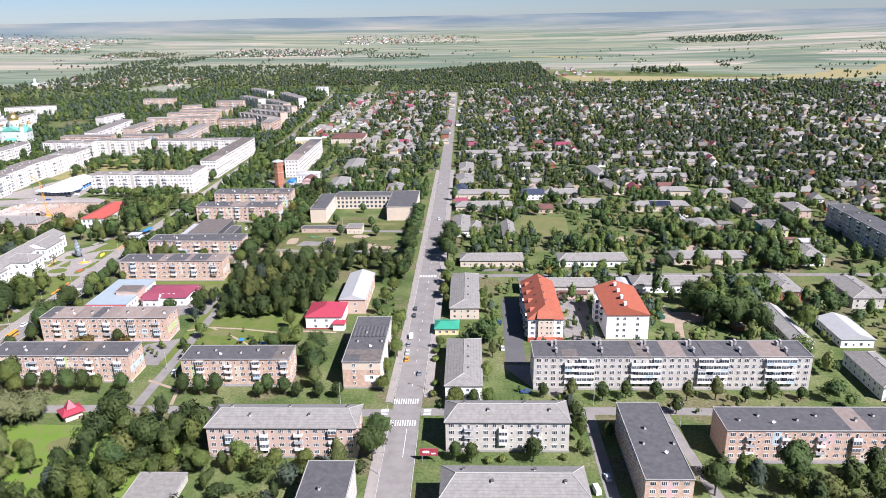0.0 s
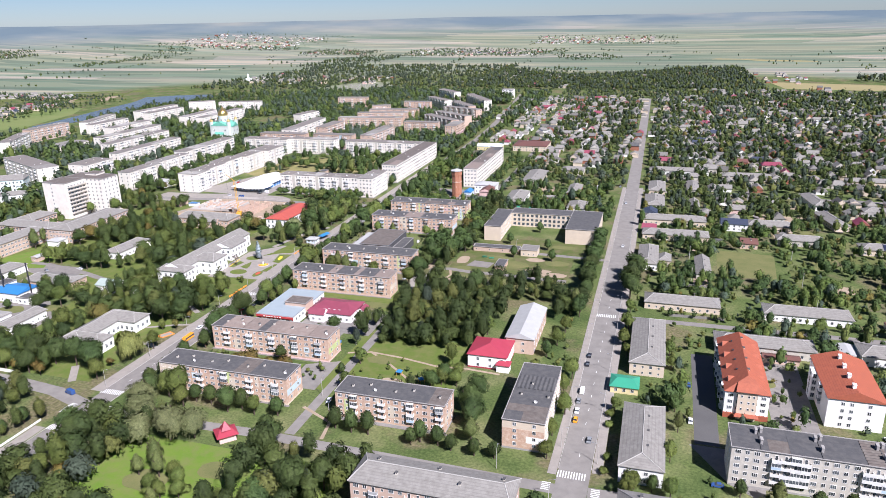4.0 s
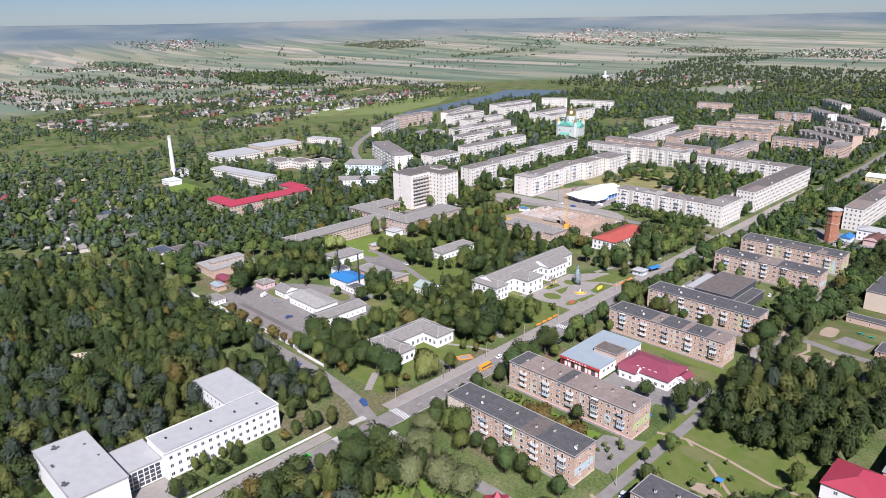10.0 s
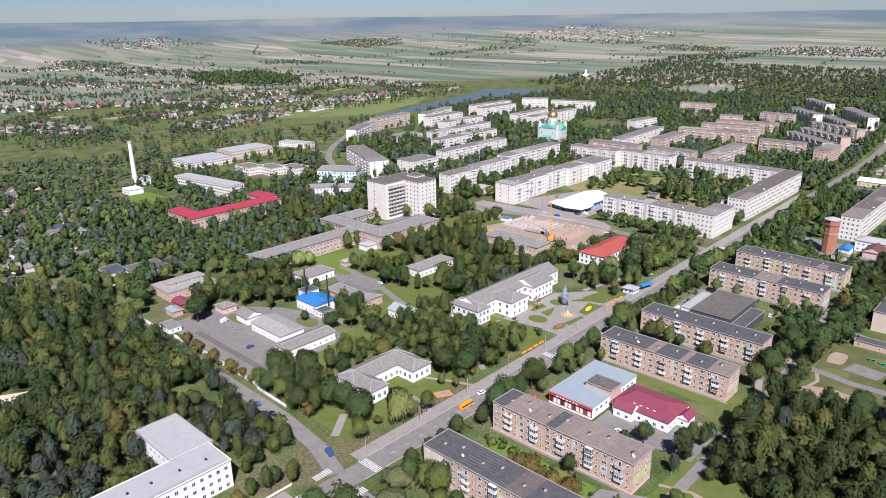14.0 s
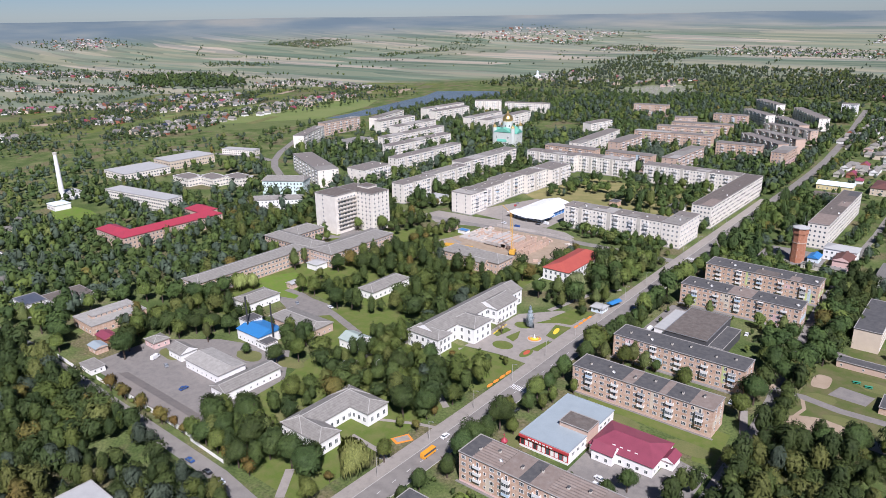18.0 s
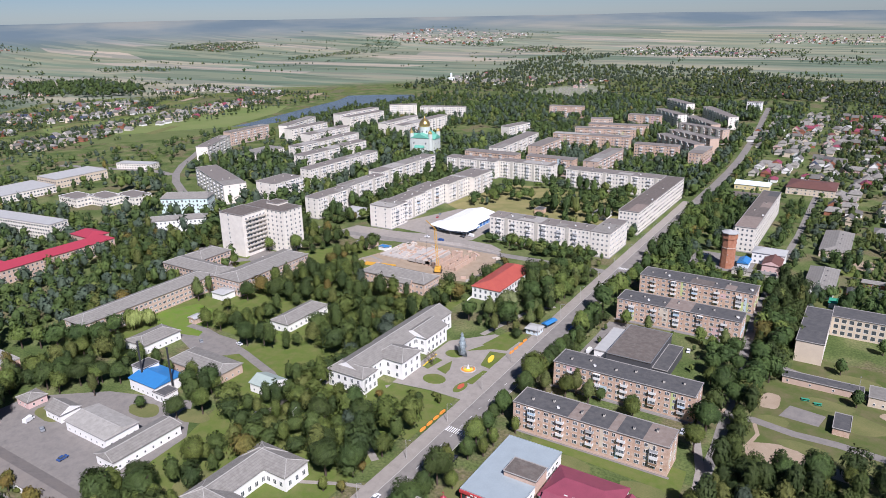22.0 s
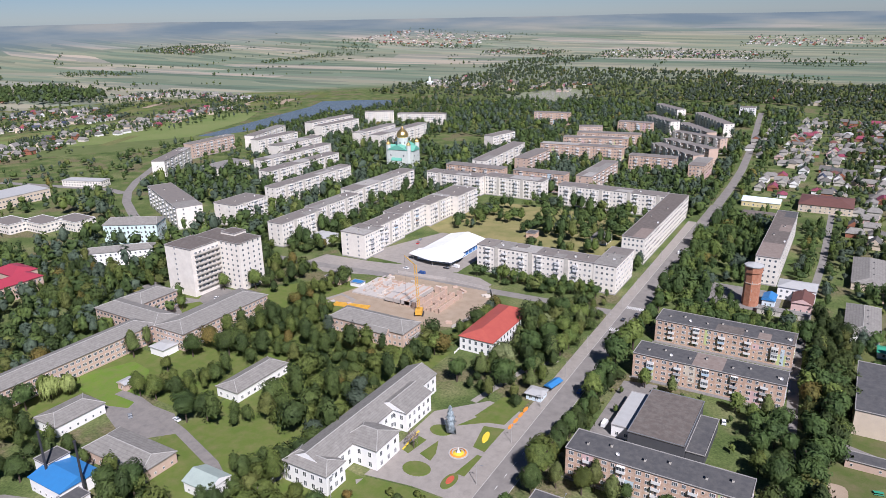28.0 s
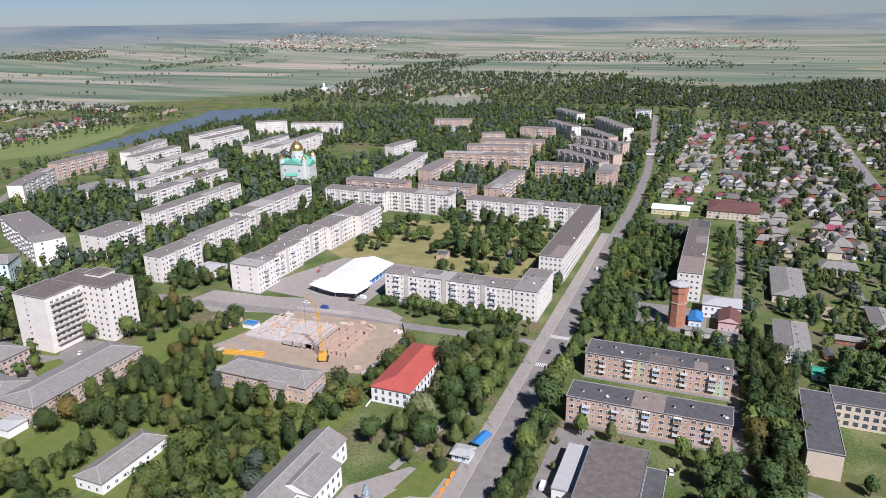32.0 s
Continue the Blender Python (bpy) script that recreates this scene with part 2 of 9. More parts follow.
ASPHALT = mat("asphalt", (0.205, 0.19, 0.172), (0.235, 0.219, 0.2), 0.9, 14, 0.4, grime=((0.165, 0.153, 0.14), 5.0))
DARKROAD = mat("dark_asphalt", (0.2, 0.184, 0.167), (0.228, 0.21, 0.192), 0.9, 14, 0.4, grime=((0.155, 0.143, 0.131), 5.0))
PALE = mat("pale_paving", (0.262, 0.236, 0.208), (0.31, 0.282, 0.25), 0.9, 6, 0.5, grime=((0.22, 0.198, 0.176), 3.0))
YARD = mat("yard_concrete", (0.19, 0.174, 0.158), (0.24, 0.22, 0.2), 0.9, 6, 0.6, grime=((0.149, 0.14, 0.131), 3.0))
KERB = mat("kerb_stone", (0.34, 0.325, 0.3), (0.42, 0.4, 0.37), 0.9)
MARK = mat("road_paint", (0.72, 0.72, 0.7), (0.6, 0.6, 0.58), 0.7, 2, 0.2)
BRICK = mat("orange_brick", (0.52, 0.35, 0.255), (0.41, 0.268, 0.19), 0.9, 1.3, 0.2, grime=((0.6, 0.475, 0.38), 1.2))
BRICK_RED = mat("red_brick", (0.324, 0.135, 0.081), (0.243, 0.099, 0.063), 0.9, 2.0, 0.25)
BRICK_PALE = mat("pale_brick", (0.54, 0.4, 0.315), (0.46, 0.335, 0.265), 0.9, 2.0, 0.25)
PANEL = mat("white_panel", (0.77, 0.72, 0.64), (0.68, 0.632, 0.562), 0.9, 3.5, 0.4, grime=((0.64, 0.59, 0.52), 4.0))
GREYBRICK = mat("silicate_brick", (0.56, 0.52, 0.45), (0.47, 0.438, 0.385), 0.9, 2.5, 0.3, grime=((0.41, 0.38, 0.33), 2.5))
WHITEWASH = mat("whitewash", (0.8, 0.785, 0.755), (0.73, 0.715, 0.685), 0.9, 4, 0.4)
CREAM = mat("cream_plaster", (0.62, 0.52, 0.4), (0.54, 0.45, 0.35), 0.9, 3, 0.3)
PINK = mat("pink_plaster", (0.66, 0.47, 0.43), (0.58, 0.4, 0.37), 0.9, 3, 0.3)
YELLOW = mat("yellow_plaster", (0.68, 0.58, 0.32), (0.6, 0.5, 0.28), 0.9, 3, 0.3)
BLUEWALL = mat("pale_blue_plaster", (0.62, 0.71, 0.76), (0.56, 0.64, 0.68), 0.9, 3, 0.3)
PLINTH = mat("plinth", (0.36, 0.34, 0.32), (0.28, 0.265, 0.25), 0.9)
BITUMEN = mat("bitumen_roof", (0.063, 0.063, 0.065), (0.09, 0.089, 0.09), 0.85, 3, 0.3, grime=((0.113, 0.108, 0.104), 2.0))
FELT = mat("weathered_felt", (0.172, 0.152, 0.134), (0.214, 0.19, 0.17), 0.9, 3, 0.3, grime=((0.135, 0.124, 0.115), 3.0))
BITUMEN_BROWN = mat("old_bitumen_roof", (0.135, 0.11, 0.095), (0.099, 0.086, 0.077), 0.85, 3, 0.3, grime=((0.167, 0.149, 0.131), 2.0))
BROWNFELT = mat("brown_felt", (0.225, 0.178, 0.15), (0.18, 0.142, 0.12), 0.9, 2.5, 0.3, grime=((0.25, 0.21, 0.185), 2.0))
SLATE = mat("grey_slate", (0.262, 0.248, 0.224), (0.205, 0.194, 0.176), 0.85, 2.2, 0.3, grime=((0.17, 0.158, 0.14), 1.6), rows=0.42)
ZINC = mat("pale_metal_roof", (0.4, 0.4, 0.39), (0.34, 0.34, 0.33), 0.75, 3, 0.4, spec=0.2)
BLUEGREY = mat("blue_grey_roof", (0.31, 0.36, 0.385), (0.27, 0.315, 0.335), 0.55, 5, 0.5, spec=0.5)
MAGENTA = mat("raspberry_roof", (0.25, 0.055, 0.085), (0.2, 0.045, 0.07), 0.55, 3, 0.3, spec=0.5)
REDROOF = mat("red_roof", (0.4, 0.09, 0.065), (0.34, 0.07, 0.055), 0.6, 3, 0.3, spec=0.4)
CRIMSON = mat("crimson_roof", (0.36, 0.045, 0.072), (0.31, 0.04, 0.06), 0.5, 3, 0.3, spec=0.5)
ORANGE = mat("orange_tile_roof", (0.39, 0.112, 0.06), (0.32, 0.09, 0.05), 0.7, 2, 0.25, grime=((0.28, 0.085, 0.05), 1.5), rows=0.3)
BLUEROOF = mat("blue_roof", (0.035, 0.19, 0.44), (0.035, 0.165, 0.38), 0.5, 3, 0.3, spec=0.5)
GREENROOF = mat("green_roof", (0.04, 0.3, 0.18), (0.04, 0.25, 0.16), 0.5, 3, 0.3, spec=0.5)
PALESLATE = mat("pale_slate", (0.36, 0.345, 0.315), (0.295, 0.283, 0.258), 0.85, 3.0, 0.3, grime=((0.25, 0.236, 0.214), 2.0))
OLDSLATE = mat("old_slate", (0.149, 0.14, 0.126), (0.104, 0.099, 0.09), 0.85, 2.0, 0.3, obrand=0.3)
NAVYROOF = mat("dark_blue_roof", (0.05, 0.06, 0.09), (0.04, 0.05, 0.075), 0.5, 3, 0.3)
BROWNROOF = mat("brown_roof", (0.16, 0.075, 0.06), (0.12, 0.06, 0.05), 0.6, 3, 0.3)
GLASS = mat("window_glass", (0.1, 0.112, 0.125), (0.05, 0.058, 0.066), 0.1, 2, 0.5, spec=0.7, obrand=0.6)
FRAME = mat("window_frame", (0.78, 0.77, 0.75), (0.68, 0.67, 0.64), 0.6, 1, 0.2)
DARK = mat("dark_steel", (0.04, 0.04, 0.045), None, 0.6)
STEEL = mat("grey_steel", (0.4, 0.41, 0.42), None, 0.5, metal=0.6)
BARK = mat("bark", (0.1, 0.075, 0.055), (0.06, 0.045, 0.035), 0.95, 1, 0.1)
LEAF = [leafy("leaves_linden", (0.072, 0.096, 0.024), (0.110, 0.132, 0.033)), leafy("leaves_chestnut", (0.041, 0.063, 0.021), (0.060, 0.086, 0.025)),
        leafy("leaves_poplar", (0.082, 0.100, 0.032), (0.113, 0.127, 0.042)), leafy("leaves_turning", (0.140, 0.095, 0.027), (0.100, 0.095, 0.027)),
        leafy("leaves_willow", (0.155, 0.178, 0.052), (0.190, 0.210, 0.066)), leafy("needles_spruce", (0.26, 0.31, 0.33), (0.31, 0.36, 0.38)), leafy("leaves_white_willow", (0.108, 0.120, 0.050), (0.140, 0.150, 0.066))]
# the last, bluish tint also paints haze into mid and far woods
WOOD_LEAVES = [leafy("leaves_dark", (0.035, 0.056, 0.019), (0.052, 0.076, 0.024)), leafy("leaves_green", (0.053, 0.079, 0.024), (0.075, 0.104, 0.029)),
               leafy("leaves_fresh", (0.072, 0.100, 0.024), (0.104, 0.129, 0.033)), leafy("leaves_pale", (0.094, 0.111, 0.032), (0.122, 0.136, 0.040)), leafy("leaves_yellowing", (0.140, 0.110, 0.031), (0.109, 0.106, 0.028)),
               leafy("leaves_silver_and_haze", (0.048, 0.068, 0.046), (0.068, 0.090, 0.060))]
WATER = mat("lake_water", (0.09, 0.108, 0.1), (0.115, 0.13, 0.12), 0.25, 40, 4.0, spec=0.6)


# ---- builders ----
class Mesh:
    """Collects boxes, quads and roofs into one mesh."""

    def __init__(self):
        self.v, self.f, self.m = [], [], []

    def face(self, pts, k=0):
        n = len(self.v)
        self.v += [tuple(p) for p in pts]
        self.f.append(tuple(range(n, n + len(pts))))
        self.m.append(k)

    def box(self, x0, x1, y0, y1, z0, z1, k=0, top=None, bottom=False):
        n = len(self.v)
        self.v += [(x0, y0, z0), (x1, y0, z0), (x1, y1, z0), (x0, y1, z0), (x0, y0, z1), (x1, y0, z1), (x1, y1, z1), (x0, y1, z1)]
        sides = [(0, 1, 5, 4), (1, 2, 6, 5), (2, 3, 7, 6), (3, 0, 4, 7), (4, 5, 6, 7), (3, 2, 1, 0)]
        for i, q in enumerate(sides):
            self.f.append(tuple(n + j for j in q))
            self.m.append(top if (i == 4 and top is not None) else k)
        return self

    def tube(self, x, y, z0, z1, r0, r1=None, n=8, k=0, cap=True):
        r1 = r0 if r1 is None else r1
        s = len(self.v)
        for z, r in ((z0, r0), (z1, r1)):
            self.v += [(x + r * math.cos(2 * math.pi * i / n), y + r * math.sin(2 * math.pi * i / n), z) for i in range(n)]
        for i in range(n):
            j = (i + 1) % n
            self.f.append((s + i, s + j, s + n + j, s + n + i))
            self.m.append(k)
        if cap:
            self.f.append(tuple(range(s + n, s + 2 * n)))
            self.m.append(k)
        return self

    def rod(self, a, b, r, n=5, k=0):
        a, b = Vector(a), Vector(b)
        ax = (b - a).normalized()
        u = ax.orthogonal().normalized()
        w = ax.cross(u)
        s = len(self.v)
        for p in (a, b):
            self.v += [tuple(p + (u * math.cos(2 * math.pi * i / n) + w * math.sin(2 * math.pi * i / n)) * r) for i in range(n)]
        for i in range(n):
            j = (i + 1) % n
            self.f.append((s + i, s + j, s + n + j, s + n + i))
            self.m.append(k)
        return self

    def hip(self, x0, x1, y0, y1, z, h, over=0.5, inset=None, k=0, thick=0.18, gable=None):
        """A hipped roof (inset 0: gabled, with the gables in material gable), ridge along the longer side."""
        x0, x1, y0, y1 = x0 - over, x1 + over, y0 - over, y1 + over
        along_x = (x1 - x0) >= (y1 - y0)
        half = (y1 - y0) / 2 if along_x else (x1 - x0) / 2
        inset = half if inset is None else inset
        if along_x:
            ym = (y0 + y1) / 2
            r = [(x0 + inset, ym, z + h), (x1 - inset, ym, z + h)]
            e = [(x0, y0), (x1, y0), (x1, y1), (x0, y1)]
        else:
            xm = (x0 + x1) / 2
            r = [(xm, y0 + inset, z + h), (xm, y1 - inset, z + h)]
            e = [(x1, y0), (x1, y1), (x0, y1), (x0, y0)]
        lo = [(a, b, z) for a, b in e]
        up = [(a, b, z + thick) for a, b in e]
        for i in range(4):
            j = (i + 1) % 4
            self.face([lo[i], lo[j], up[j], up[i]], k)
        r = [(a, b, c + thick) for a, b, c in r]
        end = k if inset > 0.05 or gable is None else gable
        self.face([up[0], up[1], r[1], r[0]], k)
        self.face([up[1], up[2], r[1]], end)
        self.face([up[2], up[3], r[0], r[1]], k)
        self.face([up[3], up[0], r[0]], end)
        self.face(lo[::-1], k)
        return self

    def data(self, name, *mats, smooth=False):
        at, key = {}, []
        for q in self.v:
            key.append(at.setdefault((round(q[0], 4), round(q[1], 4), round(q[2], 4)), len(at)))
        faces, kinds = [], []
        for f, k in zip(self.f, self.m):
            g = list(dict.fromkeys(key[i] for i in f))
            if len(g) > 2:
                faces.append(g)
                kinds.append(k)
        self.v, self.f, self.m = list(at), faces, kinds
        me = bpy.data.meshes.new(name)
        me.from_pydata(self.v, [], self.f)
        for m in mats:
            me.materials.append(m)
        me.polygons.foreach_set("material_index", self.m)
        if smooth:
            me.polygons.foreach_set("use_smooth", [True] * len(self.f))
        me.update()
        return me


def thing(name, x, y, rz=0.0, label="", category="", group="", kind="", z=0.0):
    ob = new(name)
    ob.empty_display_size = 1.0
    ob.matrix_world = pose(x, y, z, 0, 0, rz)
    return tagged(ob, label, category, group, kind)


def part(name, mesh, parent, mats=(), label="", at=None, rz=0.0):
    """One mesh object under a thing or a part; mesh is a Mesh or finished mesh data."""
    me = mesh if isinstance(mesh, bpy.types.Mesh) else mesh.data(name, *mats)
    ob = new(name, me)
    ob.parent = parent
    if at is not None:
        ob.matrix_basis = pose(*at, 0, 0, rz)
    return tagged(ob, label)


def single(name, mesh, mats, label="", category="", kind="", x=0, y=0, z=0, rz=0, group=""):
    ob = new(name, mesh if isinstance(mesh, bpy.types.Mesh) else mesh.data(name, *mats))
    ob.matrix_world = pose(x, y, z, 0, 0, rz)
    return tagged(ob, label, category, group, kind)


BLOCKED = {}   # footprints that trees keep off, x0, x1, y0, y1, by 25 m cells


def keep_off(x0, x1, y0, y1, margin=1.0):
    box = (min(x0, x1) - margin, max(x0, x1) + margin, min(y0, y1) - margin, max(y0, y1) + margin)
    for i in range(int(box[0] // 25), int(box[1] // 25) + 1):
        for j in range(int(box[2] // 25), int(box[3] // 25) + 1):
            BLOCKED.setdefault((i, j), []).append(box)


def is_free(x, y, r=0.0):
    for i in {int((x - r) // 25), int((x + r) // 25)}:
        for j in {int((y - r) // 25), int((y + r) // 25)}:
            if any(a - r < x < b + r and c - r < y < d + r for a, b, c, d in BLOCKED.get((i, j), ())):
                return False
    return True


def land_height(x, y):
    r = math.hypot(x + 60, y - 100)
    t = min(max((r - 2700) / 2000, 0), 1)
    hill = 12 * max(0, noise.noise((x * 0.0011, y * 0.0011, 3.0))) * min(max((r - 1700) / 900, 0), 1)
    return 138 * t ** 1.7 + hill


# ---- ground ----
def build_ground():
    rings = [0, 60, 140, 260, 420, 620, 860, 1100, 1350, 1600] + [1600 + 105 * i for i in range(1, 30)] + [4715]
    n = 144
    verts, faces = [(-60.0, 100.0, 0.0)], []
    for r in rings[1:]:
        for i in range(n):
            a = 2 * math.pi * i / n
            x, y = -60 + r * math.cos(a), 100 + r * math.sin(a)
            verts.append((x, y, land_height(x, y)))
    for i in range(n):
        faces.append((0, 1 + i, 1 + (i + 1) % n))
    for k in range(len(rings) - 2):
        for i in range(n):
            a, b = 1 + k * n + i, 1 + k * n + (i + 1) % n
            faces.append((a, a + n, b + n, b))
    me = bpy.data.meshes.new("ground")
    me.from_pydata(verts, [], faces)
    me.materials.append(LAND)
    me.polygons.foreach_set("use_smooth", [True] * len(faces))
    tagged(new("ground", me), "grassy land with strip fields rising to low hills tinted for haze", "ground", kind="structure")


build_ground()


def strip(name, pts, width, top, m, label, category, block=True, base=-0.3, kind="structure"):
    """A slab along a line of points."""
    me = Mesh()
    P = [Vector((*p, 0)) for p in pts]
    left, right = [], []
    for i, p in enumerate(P):
        d = ((P[min(i + 1, len(P) - 1)] - p).normalized() + (p - P[max(i - 1, 0)]).normalized()).normalized()
        nrm = Vector((-d.y, d.x, 0)) * width / 2
        left.append(p + nrm)
        right.append(p - nrm)
    for i in range(len(P) - 1):
        zs = [top + land_height(*p.xy) for p in (left[i], right[i], right[i + 1], left[i + 1])]
        q = [Vector((*p.xy, z)) for p, z in zip((left[i], right[i], right[i + 1], left[i + 1]), zs)]
        lo = [Vector((v.x, v.y, v.z - 0.4)) for v in q]
        me.face(q[::-1] if (q[1] - q[0]).cross(q[2] - q[1]).z < 0 else q)
        me.face([lo[0], q[0], q[3], lo[3]])
        me.face([lo[1], lo[2], q[2], q[1]])
        if block:
            steps = max(1, int((P[i + 1] - P[i]).length / 25))
            for s in range(steps):
                a, b = P[i].lerp(P[i + 1], s / steps), P[i].lerp(P[i + 1], (s + 1) / steps)
                keep_off(min(a.x, b.x) - width / 2, max(a.x, b.x) + width / 2, min(a.y, b.y) - (width / 2 if abs(a.y - b.y) < abs(a.x - b.x) else 0), max(a.y, b.y) + (width / 2 if abs(a.y - b.y) < abs(a.x - b.x) else 0), 0.6)
    return single(name, me, [m], label, category, kind)


def patch(name, pts, top, m, label, category, block=True):
    """A flat slab with a corner at each point."""
    me = Mesh()
    q = [(x, y, top) for x, y in pts]
    area = sum(q[i][0] * q[(i + 1) % len(q)][1] - q[(i + 1) % len(q)][0] * q[i][1] for i in range(len(q)))
    q = q if area > 0 else q[::-1]
    me.face(q)
    for i in range(len(q)):
        a, b = q[i], q[(i + 1) % len(q)]
        me.face([(a[0], a[1], -0.3), (b[0], b[1], -0.3), b, a])
    if block:
        xs, ys = [p[0] for p in pts], [p[1] for p in pts]
        keep_off(min(xs), max(xs), min(ys), max(ys), 0)
    return single(name, me, [m], label, category, "structure")


# ---- roads, pavements, yards ----
strip("road", [(7.1, -60), (7.1, 235), (7.9, 300), (8.4, 420), (8.5, 700), (5, 1430)], 11.4, 0.06, ASPHALT, "long straight grey asphalt street", "road")
strip("pavement", [(-0.6, 100), (-0.6, 234)], 3.6, 0.16, PALE, "pale concrete pavement beside the street", "pavement")
strip("pavement", [(-0.4, 252), (0.7, 330), (1.0, 700)], 3.2, 0.16, PALE, "pale concrete pavement beside the street", "pavement")
strip("pavement", [(15.2, 256), (15.6, 330), (16.2, 420), (16.2, 700)], 3.6, 0.16, PALE, "pale concrete pavement beside the street", "pavement")
strip("road", [(-196.5, -40), (-197, 180), (-196, 345), (-198.5, 560), (-200, 850)], 10.0, 0.06, DARKROAD, "tree-lined asphalt avenue through the town", "road")
strip("road", [(-200, 850), (-201, 930), (-204, 1010), (-216, 1180), (-233, 1350), (-245, 1480)], 8.0, 0.062, DARKROAD, "avenue bending out of the town", "road")
strip("pavement", [(-204.6, 258), (-204.2, 345), (-206.7, 560), (-208.2, 790)], 6.2, 0.15, PALE, "wide pale concrete promenade along the avenue", "pavement")
strip("pavement", [(-205.5, 60), (-205.5, 228)], 5.0, 0.15, PALE, "wide pale concrete promenade along the avenue", "pavement")
strip("road", [(-191, 245), (-120, 247), (2, 244)], 5.5, 0.05, ASPHALT, "narrow asphalt lane between apartment blocks", "road", False)
strip("road", [(-202, 247), (-222, 253), (-250, 256), (-425, 257), (-475, 253), (-520, 225), (-640, 150), (-760, 60)], 7.0, 0.05, ASPHALT, "side street running towards the wood", "road")
strip("road", [(13, 245), (60, 246), (115, 246), (200, 244)], 5.5, 0.05, ASPHALT, "narrow asphalt lane between apartment blocks", "road", False)
strip("road", [(-204, 585), (-290, 581), (-402, 570), (-470, 566)], 7.5, 0.05, ASPHALT, "side street past the building site", "road")
strip("road", [(-104, 250), (-104, 420), (-113, 560), (-113.5, 650), (-111.5, 730), (-113, 900)], 4.5, 0.05, ASPHALT, "back lane behind the apartment blocks", "road")
strip("road", [(13, 397), (120, 398), (280, 396)], 5.0, 0.05, YARD, "gravel side lane between low houses", "road")
strip("road", [(13, 690), (200, 688), (420, 680)], 6.0, 0.05, YARD, "dusty side street between low houses", "road")
strip("road", [(-100, 505), (-60, 492), (2, 488)], 4.5, 0.05, YARD, "asphalt path beside the school yard", "road", False)
strip("road", [(79, 246), (79, 140)], 4.5, 0.055, ASPHALT, "narrow asphalt drive beside an apartment block", "road")
strip("road", [(108, 246), (112, 200), (118, 150)], 4.0, 0.055, ASPHALT, "narrow asphalt drive beside an apartment block", "road")
strip("road", [(-470, 566), (-560, 568), (-610, 578), (-644, 596), (-685, 620), (-717, 645), (-752, 681), (-790, 730), (-840, 790)], 8.0, 0.05, ASPHALT, "curving asphalt road towards the valley", "road")
strip("road", [(-717, 640), (-748, 644), (-800, 630), (-880, 610)], 9.0, 0.055, ASPHALT, "asphalt road across the valley", "road")
patch("pavement", [(-422, 572), (-419, 589), (-385, 591), (-372, 593), (-345, 600), (-300, 598), (-288, 591), (-288, 577), (-350, 575), (-398, 560)], 0.043, PALE, "wide pale asphalt place before the market hall", "pavement")
patch("forecourt", [(-340, 596), (-398, 600), (-372, 672), (-318, 672), (-318, 600)], 0.045, PALE, "grey asphalt car park of the market hall", "pavement")
patch("yard", [(-378, 266), (-378, 302), (-350, 324), (-310, 338), (-289, 318), (-284, 270)], 0.045, YARD, "worn grey concrete depot yard", "pavement")
patch("yard", [(-380, 381), (-352, 371), (-346, 349.5), (-338, 351), (-336, 372), (-327, 381), (-340, 391), (-376, 391)], 0.047, YARD, "grey asphalt yard among hospital outbuildings", "pavement", False)
patch("yard", [(-484, 484), (-484, 497), (-466, 486), (-438, 486), (-438, 507), (-424, 507), (-412, 500), (-408, 478), (-418, 455), (-436, 460), (-448, 470)], 0.042, YARD, "grey asphalt court before the tower block", "pavement", False)
patch("parking", [(49, 285), (50, 362), (59.5, 362), (58, 285)], 0.045, mat("parking_asphalt", (0.085, 0.083, 0.082), (0.11, 0.107, 0.104), 0.9, 10, 0.4), "dark asphalt parking beside the orange-roofed house", "pavement")
patch("meadow", [(69, 474), (103, 478), (107, 524), (71, 527)], 0.035, DRYGRASS, "overgrown yellow-green field behind the houses", "meadow")
strip("path", [(121, 362), (128, 358), (135, 350), (138, 330), (134, 312), (133, 298)], 4.0, 0.055, EARTH, "dusty track beside the white house", "path")
patch("pavement", [(79, 300), (96, 300), (96, 362), (79, 362)], 0.04, YARD, "grey paved court between the new houses", "pavement", False)
patch("pavement", [(47, 284), (60, 262), (70, 255), (76, 284)], 0.042, YARD, "grey concrete drive to the new houses", "pavement", False)
patch("lawn", [(-174, 286.5), (-126, 286.5), (-126, 304.5), (-174, 304.5)], 0.045, FRESHLAWN, "green courtyard garden between two apartment blocks", "lawn", False)
patch("yard", [(-125, 284), (-110, 284), (-110, 312), (-125, 305)], 0.05, ASPHALT, "asphalt courtyard between two apartment blocks", "pavement", False)
patch("yard", [(-124, 341), (-108, 341), (-108, 368), (-122.5, 371)], 0.05, YARD, "small asphalt car park beside the cafe", "pavement", False)
patch("yard", [(-150, 332), (-122, 334), (-122, 356), (-150, 356)], 0.052, YARD, "asphalt delivery yard behind the shop", "pavement", False)
patch("yard", [(-180, 452), (-165, 450), (-165, 515), (-180, 512)], 0.05, YARD, "asphalt courtyard beside the gym", "pavement", False)
patch("yard", [(-168, 625), (-168, 660), (-128, 660), (-128, 625)], 0.05, YARD, "asphalt yard round the water tower", "pavement")
patch("meadow", [(-405, 690), (-325, 640), (-240, 660), (-245, 780), (-380, 775)], 0.03, mat("straw_grass", (0.27, 0.228, 0.105), (0.205, 0.19, 0.08), 0.95, 12, 0.8, grime=((0.14, 0.155, 0.055), 15.0), spec=0.1), "dry yellow meadow between apartment blocks", "meadow", False)
